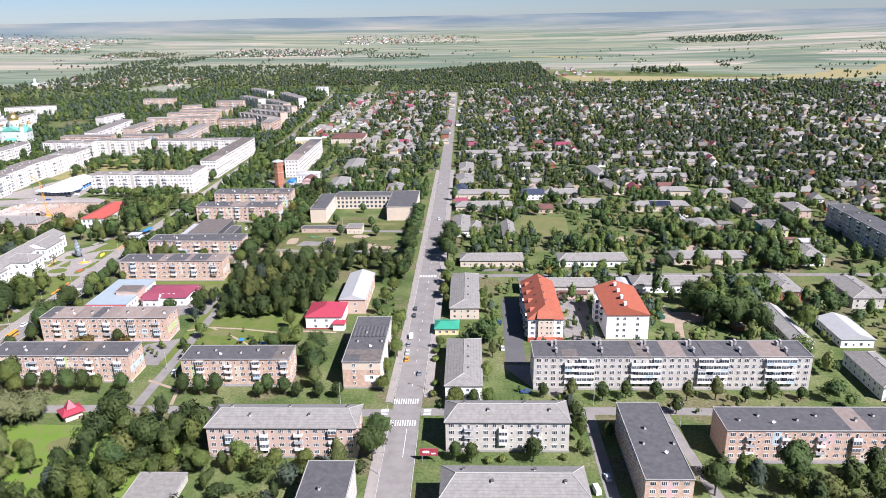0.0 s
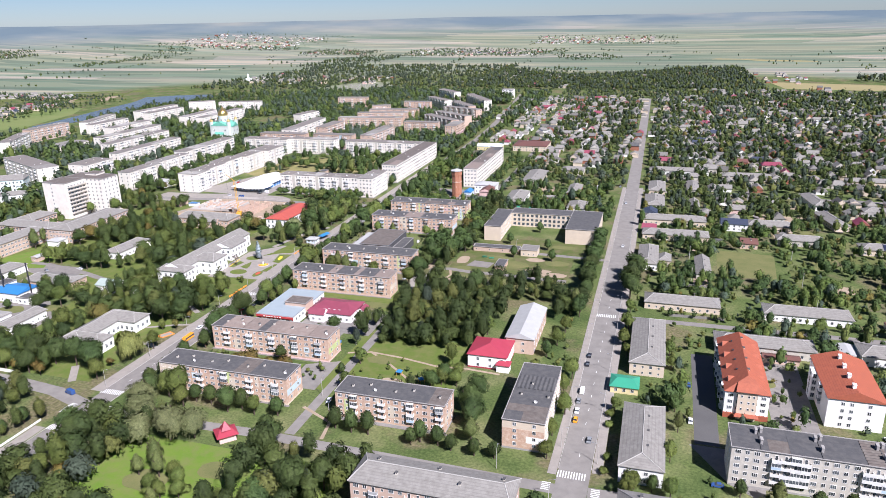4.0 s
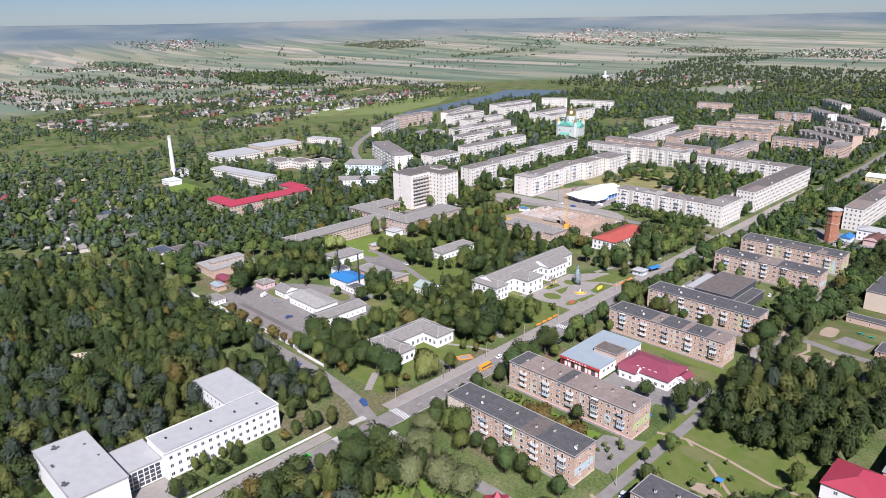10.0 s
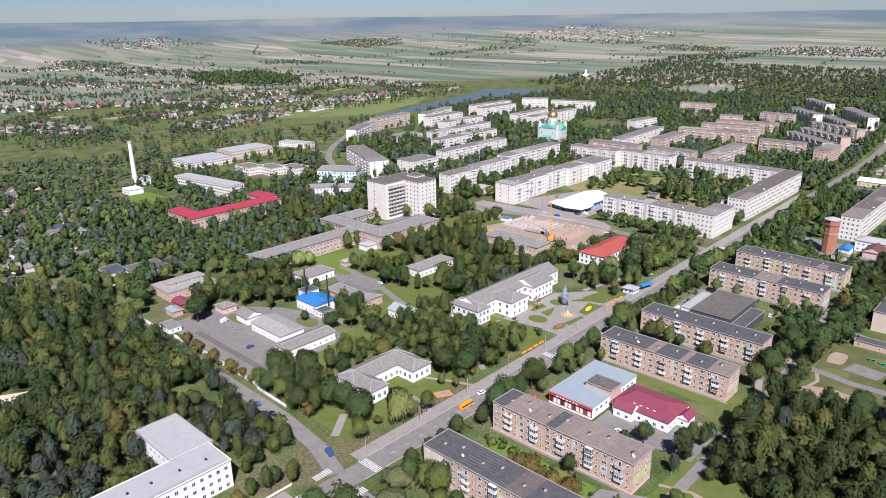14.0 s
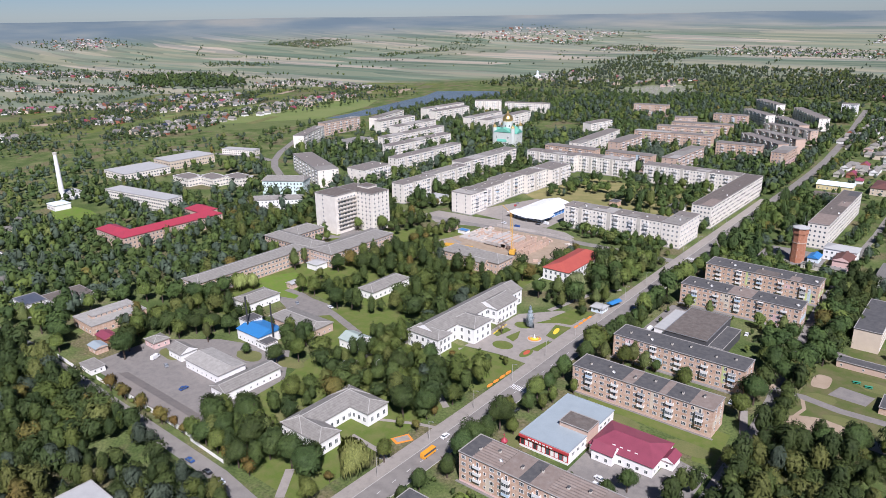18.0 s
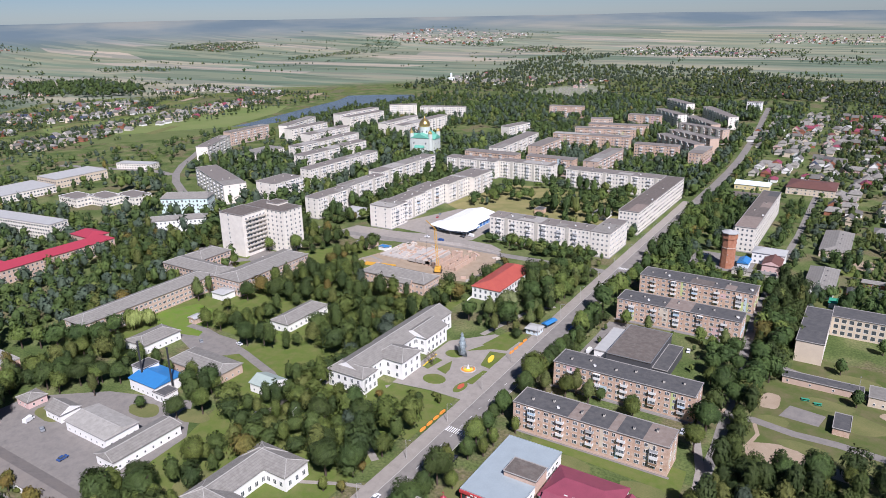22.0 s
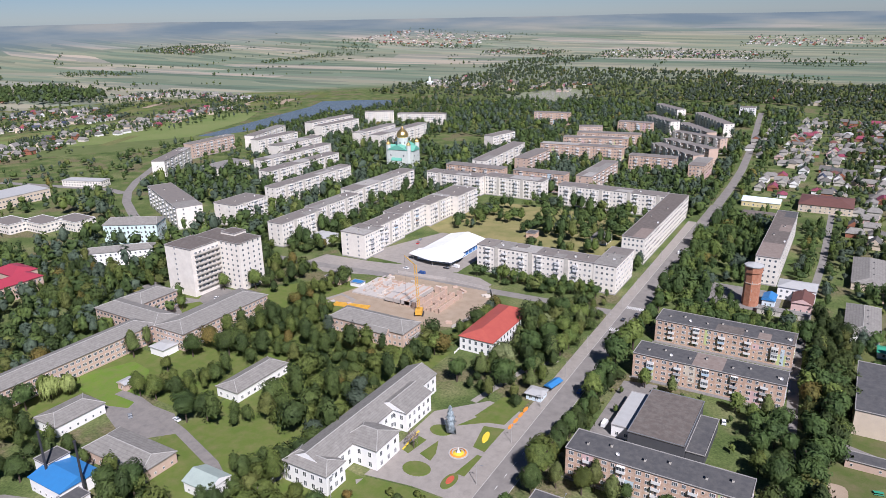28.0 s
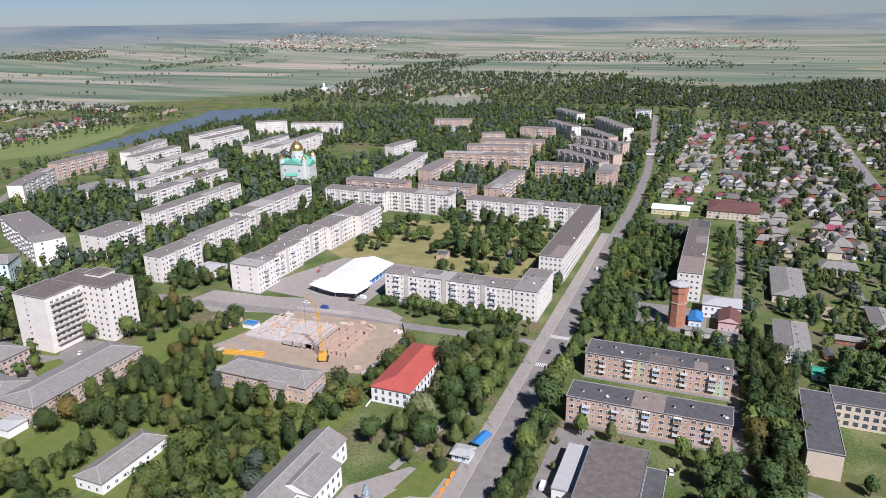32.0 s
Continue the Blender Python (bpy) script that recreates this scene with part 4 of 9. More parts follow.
def apartment(x, y, w, d, floors, wall, label, roof=BITUMEN, fh=None, rz=0.0, faces="se", pitch=3.0, hip=None, every=4, first=2, kinds=("wide", "mid", "wide", "small"), gables=True, name="apartment_block", vents=None, seed=0, sides_block=True, lower=None, columns=None, stacks=False, bays=False):
    """A block of flats; its front faces -y before the turn."""
    if roof is BITUMEN and y > 600:
        roof = FELT
    fh = fh or (3.4 if y > 600 or x < -440 else 2.8)
    h = floors * fh + 1.1
    t = thing(name, x, y, rz, label, "apartment block", "apartment blocks")
    me = Mesh()
    me.box(-w / 2, w / 2, -d / 2, d / 2, -0.3, h)
    part("wall", me, t, [wall])
    me = Mesh()
    me.box(-w / 2 - 0.06, w / 2 + 0.06, -d / 2 - 0.06, d / 2 + 0.06, -0.3, 0.8)
    part("plinth", me, t, [lower or PLINTH])
    if hip:
        me = Mesh().hip(-w / 2, w / 2, -d / 2, d / 2, h, hip[0], 0.6, hip[1])
        part("roof", me, t, [roof], "grey slate pitched roof")
        PITCHED.append((t, w, d, h, *hip))
    else:
        part("roof", flat_roof(w, d, h), t, [roof, PLINTH], "flat bitumen roof with a low parapet")
        if y < 1050:
            sections(t, w, d, h, roof, seed, y < 620 and x > -440)
    far = y > 690 or x < -440
    if wall is PANEL:
        kinds = tuple({"wide": "mid"}.get(q, q) for q in kinds)
    n = round((w - 1.5) / pitch)
    bal = columns or (tuple(range(first, n, every)) if every else ())
    z0 = 1.75
    for fc in faces:
        if fc in "sn":
            openings(t, fc, w, d, floors, fh, z0, pitch, kinds, bal, seed, n, far)
        else:
            openings(t, fc, w, d, floors, fh, z0, pitch, kinds if d > 25 else ("mid",), (), seed, None if d > 25 else 2, far)
    if wall is BRICK and not hip:
        rnd = random.Random(seed + 50)
        for i in range(4):
            px, pw = rnd.uniform(-w / 2 + 3, w / 2 - 5), rnd.choice((1.6, 3.0, 4.2))
            k0 = rnd.randrange(0, 3)
            z1 = min(h - 0.3, (k0 + rnd.randrange(1, 4)) * fh + 1.0)
            part("painted_panel", Mesh().box(px, px + pw, -d / 2 - 0.012 - 0.006 * i, -d / 2, k0 * fh + 1.0, z1), t, [PANEL_PAINT[rnd.randrange(len(PANEL_PAINT))]])
        part("painted_panel", Mesh().box(w / 2, w / 2 + 0.03, -d / 2 + 0.5, d / 2 - 1.0, fh + 1.2, 2 * fh + 1.3), t, [PANEL_PAINT[seed % len(PANEL_PAINT)]])
        part("pavement_apron", Mesh().box(-w / 2 - 1, w / 2 + 1, -d / 2 - 1.2, -d / 2 - 0.06, -0.2, 0.12), t, [YARD])
    if wall is PANEL and w > 30 and not bays:
        me = Mesh()
        for i in range(first + 2, n, 8):
            u = (i + 0.5) * (w - 1.2) / n - (w - 1.2) / 2
            me.box(u - 1.3, u + 1.3, -d / 2 - 0.3, -d / 2, 0.2, h + 0.3)
        if me.v:
            tagged(part("stair_bay", me, t, [GREYBRICK]), "grey stair bays of the front", kind="stuff")
    if bays:
        for i in range(int(w / 12)):
            px = -w / 2 + 12 * i + 3
            part("bay", Mesh().box(px, px + 4, -d / 2 - 1.4, -d / 2, -0.3, h), t, [GREYBRICK])
    if stacks:
        for i in range(stacks):
            px = -w / 2 + w * (i + 0.5) / stacks
            part("party_wall", Mesh().box(px - 0.2, px + 0.2, -d / 2 + 0.3, d / 2 - 0.3, h + 0.05, h + 0.35), t, [BITUMEN])
            for sx, sy in ((-0.9, d * 0.22), (0.9, d * 0.3), (0.3, -d * 0.18)):
                part("chimney", Mesh().box(-0.4, 0.4, -1.0, 1.0, 0, 1.7).box(-0.48, 0.48, -1.1, 1.1, 1.7, 1.85), t, [PLINTH], at=(px + sx, sy, h + 0.1))
    k = vents if vents is not None else max(3, int(w / 9))
    k = 0 if y > 830 else min(k, 2) if far else k
    for i in range(k):
        px = -w / 2 + w * (i + 0.5) / k
        zz = h + 0.1 if not hip else h + hip[0] * 0.55
        part("vent", VENT, t, at=(px + (-1) ** i * 1.2, d * (0.12 if i % 2 else -0.08) if not hip else d * 0.2 * (-1) ** i, zz))
        if not hip and i % 5 == 1:
            part("satellite_dish", DISH, t, at=(px + 2.4, -d * 0.2, h + 0.1))
    if abs(rz) < 20:
        keep_off(x - w / 2, x + w / 2, y - d / 2, y + d / 2, 2.2)
    else:
        r = max(w, d) / 2 if 20 < abs(rz) < 70 else 0
        keep_off(x - (r or d / 2), x + (r or d / 2), y - (r * 0.7 or w / 2), y + (r * 0.7 or w / 2), 1.5)
    return t


PITCHED = []   # pitched blocks: thing, size, height, roof

BR = "four-storey orange brick apartment block with balconies and patched flat roof"
b1 = apartment(-146.5, 276, 63, 13.4, 4, BRICK, BR, seed=1, lower=CREAM)
part("painted_front", Mesh().box(-31.52, -20.5, -6.74, -6.69, 0.8, 12.0), b1, [CREAM], "cream rendered end of the front")
part("painted_front", Mesh().box(-31.54, -31.49, -6.7, 6.7, 0.8, 12.0), b1, [CREAM], "cream rendered end wall")
apartment(-146.5, 316, 63, 13.4, 4, BRICK, BR, BITUMEN_BROWN, seed=2, lower=PINK)
apartment(-146.8, 398.5, 62.5, 13, 4, BRICK, BR, BITUMEN_BROWN, seed=3, lower=BRICK_PALE)
apartment(-147, 439, 62, 13.6, 4, BRICK, BR, seed=4)
apartment(-146, 524.5, 64, 14, 4, BRICK, BR, seed=5)
apartment(-146.5, 567, 64, 15, 4, BRICK, BR, seed=6)
apartment(-67.5, 272.5, 46.5, 13, 4, BRICK, BR, seed=7)
apartment(-13, 286.5, 16, 46, 4, CREAM, "four-storey cream and brick block standing end-on to the street", every=0, faces="e", kinds=("mid",), seed=8)
cream_block = bpy.data.objects["apartment_block.007"]
part("brick_front", Mesh().box(-7.9, 7.9, -23.04, -22.99, 0.8, 8.9), cream_block, [BRICK], "bare brick lower storeys of the end wall")
part("painted_panel", Mesh().box(1.2, 7.9, -23.07, -23.03, 3.4, 6.2), cream_block, [WHITEWASH])
for k in range(4):
    for u in (-3.2, 4.2):
        part("window", WIN["mid"], cream_block, at=(u, -23.08, 1.75 + 2.8 * k))
apartment(-34.5, 222, 53.5, 15, 4, BRICK_PALE, "four-storey pale brick block with a grey slate pitched roof", SLATE, hip=(3.2, 4.0), seed=9)
apartment(-12.5, 176, 15, 38, 4, GREYBRICK, "grey brick apartment block with flat bitumen roof", every=0, faces="e", kinds=("mid",), seed=10)
apartment(45.8, 225.4, 44, 14, 4, GREYBRICK, "four-storey grey brick block with a slate hipped roof", SLATE, hip=(3.2, 5.0), seed=11)
apartment(46, 185, 44.5, 15, 4, GREYBRICK, "grey block of flats with a slate pitched roof", SLATE, hip=(3.2, 5.0), seed=12)
apartment(94.3, 209, 15, 45, 4, BRICK, "four-storey red brick block standing end-on, dark flat roof", every=0, faces="sw", kinds=("wide",), seed=13)
apartment(156, 221, 70, 15, 4, BRICK, "long four-storey red brick apartment block with dark roof", seed=14)
apartment(115.5, 270, 113, 15, 5, GREYBRICK, "long five-storey grey-white apartment block with grouped white balconies", seed=15, faces="sw", kinds=("wide", "mid"), columns=(4, 5, 6, 7, 13, 14, 15, 16, 22, 23, 24, 25, 31, 32, 33, 34), vents=0, stacks=6)
apartment(-269, 617.3, 79, 14, 5, PANEL, "long five-storey white panel apartment block by the avenue", every=4, seed=16, faces="se")
apartment(-222.2, 628, 14, 36, 5, PANEL, "white panel wing closing the end of the long block", every=0, faces="se", kinds=("mid", "wide"), seed=17)
apartment(-222.8, 737, 15.5, 131, 5, PANEL, "long white panel block along the avenue", BITUMEN_BROWN, every=0, faces="se", kinds=("mid", "wide"), seed=18)
apartment(-277.5, 797.5, 92, 14, 5, PANEL, "white panel apartment block with stepped front", seed=19)
apartment(-428, 794.5, 58, 14, 5, PANEL, "white panel block near the green-roofed church", seed=20)
apartment(-369.5, 802.5, 58, 14, 5, PANEL, "white panel block with projecting stair bays", seed=98)
# a row of stepped sections: middle x, y, length along y, depth
for k, (ax, ay, al, ad) in enumerate(((-397, 603, 22, 20.5), (-398, 631, 33, 14.5), (-402, 664.5, 33, 17), (-397.2, 698.5, 33, 16), (-393.5, 733, 34, 22))):
    apartment(ax, ay, al, ad, 5, PANEL, "one stepped section of a white five-storey apartment row", rz=90, seed=21 + k, faces="sw", every=4, vents=3)
for k, (ax, ay, al, ad) in enumerate(((-464.3, 608.5, 45, 14), (-469, 658.5, 54, 12.5), (-480, 741, 96, 15))):
    apartment(ax, ay, al, ad, 5, PANEL, "section of a long white five-storey apartment row", rz=90, seed=31 + k, faces="sw", vents=3)
apartment(-548.3, 723.5, 109, 13, 5, PANEL, "white panel apartment block among trees", rz=90, seed=36, faces="sw")
apartment(-603.3, 772.5, 109, 14, 5, PANEL, "white panel apartment block among trees", rz=90, seed=37, faces="sw")
apartment(-648.3, 812.5, 113, 13.5, 5, PANEL, "white panel apartment block among trees", rz=90, seed=38, faces="sw", vents=4)
apartment(-695.5, 868, 78, 16, 5, PANEL, "white panel apartment block above the lake", rz=90, seed=39, faces="s", vents=4)
apartment(-747, 885.5, 72, 13, 5, PANEL, "white panel apartment block above the lake", rz=90, seed=40, faces="s", vents=4)
apartment(-789, 913, 92, 13, 5, PANEL, "white panel apartment block above the lake", rz=107, seed=41, faces="s", vents=4)
apartment(-803, 829, 74, 13, 5, BRICK_PALE, "pale brick apartment block at the valley edge", rz=94, seed=42, faces="s", vents=4)
apartment(-762.5, 738, 80, 14, 5, PANEL, "white apartment block at the valley edge", rz=120, seed=43, faces="s", vents=4)
apartment(-604.3, 610.3, 97, 21, 5, PANEL, "broad five-storey white panel block beside the curving road", rz=-25, seed=44, faces="se")
apartment(-540, 625.5, 36, 24, 5, PANEL, "white block with long balcony bands", rz=90, seed=45, faces="sw", every=2, first=1)
apartment(-781, 1037, 92, 14, 5, PANEL, "white apartment block near the lake", rz=88, seed=46, faces="s", vents=4)
apartment(-748, 1014, 80, 14, 5, PANEL, "white apartment block near the lake", rz=88, seed=47, faces="s", vents=4)
apartment(-664.5, 989, 84, 13, 5, PANEL, "white apartment block near the lake", rz=92, seed=48, faces="s", vents=4)
apartment(-631, 1000.5, 114, 14, 5, PANEL, "long white apartment block near the lake", rz=91, seed=49, faces="s", vents=5, pitch=4)
apartment(-685, 1141, 74, 13, 5, PANEL, "white apartment block near the lake", rz=18, seed=97, faces="s", vents=3)
apartment(-759, 1133, 45, 14, 5, PANEL, "white apartment block near the lake", rz=35, seed=50, faces="s", vents=3)
apartment(-427, 833, 62, 13, 5, BRICK, "brick apartment block near the church", seed=51, faces="se")
apartment(-359, 836.5, 52, 13, 5, BRICK, "brick apartment block near the church", seed=52, faces="se")
apartment(-315.5, 873, 80, 15, 5, BRICK_PALE, "pale brick apartment block with flat roof", rz=90, seed=53, faces="sw")
apartment(-284, 956.5, 48, 13, 5, BRICK, "five-storey orange brick apartment block", rz=2, seed=54, faces="se")
apartment(-234.5, 947.5, 15, 45, 5, BRICK, "short brick apartment block standing end-on to the avenue", seed=96, faces="se", every=0)
apartment(-440.5, 914, 116, 15, 5, PANEL, "white panel block behind trees", rz=94, seed=55, faces="sw", pitch=4)
apartment(-493, 1020, 46, 14, 5, PANEL, "white panel block behind trees", rz=80, seed=56, faces="s", vents=3)
apartment(-402.5, 915, 58, 15, 5, BRICK_PALE, "pale brick apartment block with flat roof", rz=90, seed=57, faces="sw", vents=3)
apartment(-373, 987.5, 94, 13, 5, BRICK, "five-storey orange brick apartment block", rz=6, seed=58, faces="s", vents=4)
apartment(-375, 1041.5, 76, 13, 5, BRICK, "five-storey orange brick apartment block", rz=12, seed=59, faces="s", vents=4)
apartment(-371, 1080, 77, 13, 5, BRICK, "five-storey orange brick apartment block", rz=11, seed=67, faces="s", vents=4)
apartment(-272, 1006, 79, 13, 5, BRICK_PALE, "long grey-brown apartment block with flat roof", rz=-43.6, seed=60, faces="s", vents=4, bays=True)
apartment(-266.3, 1046.3, 76, 13, 5, BRICK_PALE, "long grey-brown apartment block with flat roof", rz=-37.7, seed=61, faces="s", vents=4, bays=True)
apartment(-269.7, 1111.4, 72, 13, 5, BRICK_PALE, "long grey-brown apartment block with flat roof", rz=-28, seed=99, faces="se", vents=4, bays=True)
apartment(-282.6, 1167.6, 81, 13, 5, BRICK_PALE, "long grey-brown apartment block with flat roof", rz=-54.7, seed=65, faces="s", vents=4, bays=True)
apartment(-280, 1261, 113, 14, 5, PANEL, "white and grey apartment block at the edge of the woods", rz=-60, seed=62, faces="se", vents=4, pitch=5, bays=True)
apartment(-343, 1231.7, 70, 14, 5, PANEL, "white and grey apartment block with balconies", rz=-48, seed=63, faces="se", vents=3, bays=True)
apartment(-363.6, 1363, 75, 14, 5, PANEL, "white and grey apartment block with balconies", rz=-51, seed=64, faces="se", vents=3, bays=True)
apartment(-255.5, 1401.5, 22, 14, 5, WHITEWASH, "bright white apartment house with balconies", seed=66, faces="se", every=3, vents=2)
apartment(-410, 1124, 30, 13, 5, BRICK_PALE, "pale brick apartment block with flat roof", seed=69, faces="s", vents=4, rz=20)
apartment(-367, 1183, 46, 13, 5, BRICK, "five-storey orange brick apartment block", seed=68, faces="s", vents=4, pitch=4)
apartment(-507, 1230, 54, 13, 5, BRICK, "brick apartment block before the wood", seed=95, faces="s", vents=4, pitch=4, rz=8)
apartment(-140, 728, 13.5, 117, 5, PANEL, "long white panel block seen end-on with patched roof", BITUMEN_BROWN, every=0, faces="se", kinds=("wide", "mid"), seed=70)
apartment(298, 457, 84, 15, 5, GREYBRICK, "five-storey grey apartment block at the town edge", rz=-90, seed=71, faces="sw", vents=5)


# ---- other buildings ----
def building(name, x0, x1, y0, y1, h, wall, roof, label, category, rh=2.5, inset=None, flat=False, faces="se", floors=2, kinds=("mid",), pitch=3.2, z0=1.0, base=None, rz=0.0, over=0.5, far=None, fh=None, stacks=0, group="", trim=None, gable=None, door=True):
    """A free-standing house or hall with a hipped, gabled or flat roof."""
    x, y, w, d = (x0 + x1) / 2, (y0 + y1) / 2, abs(x1 - x0), abs(y1 - y0)
    t = thing(name, x, y, rz, label, category, group, z=land_height(x, y))
    part("wall", Mesh().box(-w / 2, w / 2, -d / 2, d / 2, -0.4, h), t, [wall])
    if base:
        part("plinth", Mesh().box(-w / 2 - 0.05, w / 2 + 0.05, -d / 2 - 0.05, d / 2 + 0.05, -0.4, 0.7), t, [base])
    if flat:
        part("roof", flat_roof(w, d, h), t, [roof, trim or PLINTH])
    else:
        part("roof", Mesh().hip(-w / 2, w / 2, -d / 2, d / 2, h, rh, over, inset, 0, 0.18, 1), t, [roof, gable or wall])
        if roof in (SLATE, PALESLATE) and y < 700:
            ridge_caps(t, w, d, h, rh, over, inset)
    far = (y > 520 or x < -420) if far is None else far
    for fc in faces:
        openings(t, fc, w, d, floors, fh or (h - 0.6) / max(floors, 1), z0, pitch, kinds, (), 0, None, far)
    for i in range(stacks):
        u = (i + 0.5) / stacks - 0.5
        part("chimney", VENT, t, at=(u * w * 0.7 if w > d else w * 0.12, d * 0.12 if w > d else u * d * 0.7, h + rh * (0.45 if not flat else 0) + (0.1 if flat else 0)))
    if abs(rz) < 15:
        keep_off(x - w / 2, x + w / 2, y - d / 2, y + d / 2, 1.6)
    else:
        r = max(w, d) * 0.5
        keep_off(x - r, x + r, y - r * 0.7, y + r * 0.7, 0.5)
    return t


def ridge_caps(parent, w, d, h, rh, over=0.5, inset=None, x=0.0, y=0.0):
    """Pale cap sheets over the ridge and hips of a slate roof."""
    w, d = w + 2 * over, d + 2 * over
    along = w >= d
    L, D = (w, d) if along else (d, w)
    inset = D / 2 if inset is None else inset
    z, r = h + 0.2, 0.17
    ends = [(-L / 2 + inset, 0, z + rh), (L / 2 - inset, 0, z + rh)]
    lines = [ends] if L / 2 - inset > 0.3 else []
    if inset > 0.5:
        lines += [[(s * L / 2, e * D / 2, z), ends[0 if s < 0 else 1]] for s in (-1, 1) for e in (-1, 1)]
    me = Mesh()
    for p, q in lines:
        if not along:
            p, q = (-p[1], p[0], p[2]), (-q[1], q[0], q[2])
        me.rod((p[0] + x, p[1] + y, p[2]), (q[0] + x, q[1] + y, q[2]), r, 5)
    if me.v:
        part("ridge_cap", me, parent, [RIDGE], "pale ridge caps")


RIDGE = mat("ridge_sheet", (0.4, 0.385, 0.355), (0.32, 0.31, 0.285), 0.8, 2, 0.3)


def wing(t, x0, x1, y0, y1, h, wall, roof, rh=2.2, inset=None, flat=False, faces="se", floors=2, pitch=3.2, kinds=("mid",), name="wing", z0=1.0):
    """A further volume of a thing: its own wall and roof, with windows. World coordinates."""
    ox, oy = t.matrix_world.translation.x, t.matrix_world.translation.y
    x, y, w, d = (x0 + x1) / 2 - ox, (y0 + y1) / 2 - oy, x1 - x0, y1 - y0
    body = part(name, Mesh().box(-w / 2, w / 2, -d / 2, d / 2, -0.4, h), t, [wall], at=(x, y, 0))
    if flat:
        part("roof", flat_roof(w, d, h), body, [roof, PLINTH])
    else:
        part("roof", Mesh().hip(-w / 2, w / 2, -d / 2, d / 2, h, rh, 0.5, inset, 0, 0.18, 1), body, [roof, wall])
        if roof in (SLATE, PALESLATE) and y + oy < 700:
            ridge_caps(body, w, d, h, rh, 0.5, inset)
    far = (y + oy > 600 or x + ox < -420)
    for fc in faces:
        openings(body, fc, w, d, floors, (h - 0.6) / floors, z0, pitch, kinds, (), 0, None, far)
    keep_off(x0, x1, y0, y1, 1.6)
    return body


for t, w, d, h, rise, inset in PITCHED:
    ridge_caps(t, w, d, h, rise, 0.6, inset)

# school with two wings
sch = building("school", -76.3, -31, 553.5, 568, 10.6, CREAM, BITUMEN, "three-storey cream school with two side wings and grey roof", "school", flat=True, faces="s", floors=3, kinds=("big",), pitch=3.4)
wing(sch, -88.5, -76.5, 513.5, 560, 10.9, CREAM, BITUMEN, flat=True, faces="e", floors=3)
wing(sch, -30.5, -8.5, 518, 568, 10.9, CREAM, BITUMEN, flat=True, faces="", floors=3)
building("shed", -90, -58, 488, 494.5, 3.2, BRICK_PALE, BITUMEN, "long low brick shed with flat felt roof", "shed", flat=True, faces="s", floors=1, kinds=("small", None, None))
building("shed", -56, -45, 484, 495, 4.5, CREAM, SLATE, "small cream service building beside the school", "shed", flat=True, faces="s", floors=1, kinds=("small",))
building("shed", -67, -61, 453, 466, 3.0, BRICK, BITUMEN, "small brick changing room with dark flat roof", "shed", flat=True, faces="", floors=1)

# shop and its neighbour
RED_WALL = mat("red_wall", (0.45, 0.06, 0.06), (0.38, 0.05, 0.05), 0.6)
shop = building("supermarket", -172.7, -151.2, 341.5, 378.7, 5.6, WHITEWASH, BLUEGREY, "supermarket with a pale blue-grey roof and a red front", "shop", flat=True, faces="", floors=1, trim=BLUEGREY)
part("front_panel", Mesh().box(-10.8, 10.8, -18.69, -18.6, 0, 5.3), shop, [RED_WALL], "red metal front")
for i in range(11):
    part("shop_window", Mesh().box(-0.7, 0.7, -0.03, 0.03, 1.2, 3.9), shop, [WHITEWASH if i % 3 else GLASS], at=(-9.5 + i * 1.9, -18.73, 0))
part("plinth", Mesh().box(-10.85, 10.85, -18.8, -18.6, 0, 0.9), shop, [WHITEWASH])
wing(shop, -163.3, -150.8, 355.5, 364.5, 7.6, BRICK_PALE, BITUMEN_BROWN, flat=True, faces="", floors=1, name="penthouse")
mag = building("cafe", -148.7, -123.4, 353.5, 372.5, 4.6, WHITEWASH, MAGENTA, "white cafe with a raspberry metal roof and skylights", "cafe", rh=3.0, inset=6, faces="se", floors=1, kinds=("mid",))
for i in range(4):
    part("skylight", Mesh().box(-0.6, 0.6, -0.5, 0.5, 0, 0.12), mag, [FRAME], at=(-4 + 3.0 * i, -6.3, 5.75))

wing(mag, -146.5, -138, 350.8, 356, 4.4, WHITEWASH, MAGENTA, 2.6, 0.0, faces="s", floors=1, kinds=("mid",), name="front_gable")
wing(mag, -123.6, -119, 362, 369, 3.4, WHITEWASH, MAGENTA, 1.8, 0.0, faces="s", floors=1, kinds=("small",), name="side_gable")
for i in range(9):
    part("window", WIN["wide"], shop, at=(10.77, -15 + 3.7 * i, 2.6), rz=90)
for i, bw in enumerate((1.1, 0.8, 1.2, 0.9, 1.0, 0.7, 1.1)):
    part("bar", Mesh().box(-bw / 2, bw / 2, -0.03, 0.03, 4.75, 5.25), shop, [FRAME], "white lettering bar", at=(-6 + 1.6 * i, -19.44, 0))
part("awning_band", Mesh().box(-11.0, 11.0, -19.4, -18.7, 4.5, 5.5), shop, [RED_WALL], "deep red fascia over the front")

# cinema with the red roof
building("hall", -262, -243.5, 503.5, 549, 7.6, WHITEWASH, REDROOF, "white two-storey hall with a bright red hipped roof", "hall", rh=3.4, inset=7, faces="se", floors=2, kinds=("tall",), pitch=3.6)

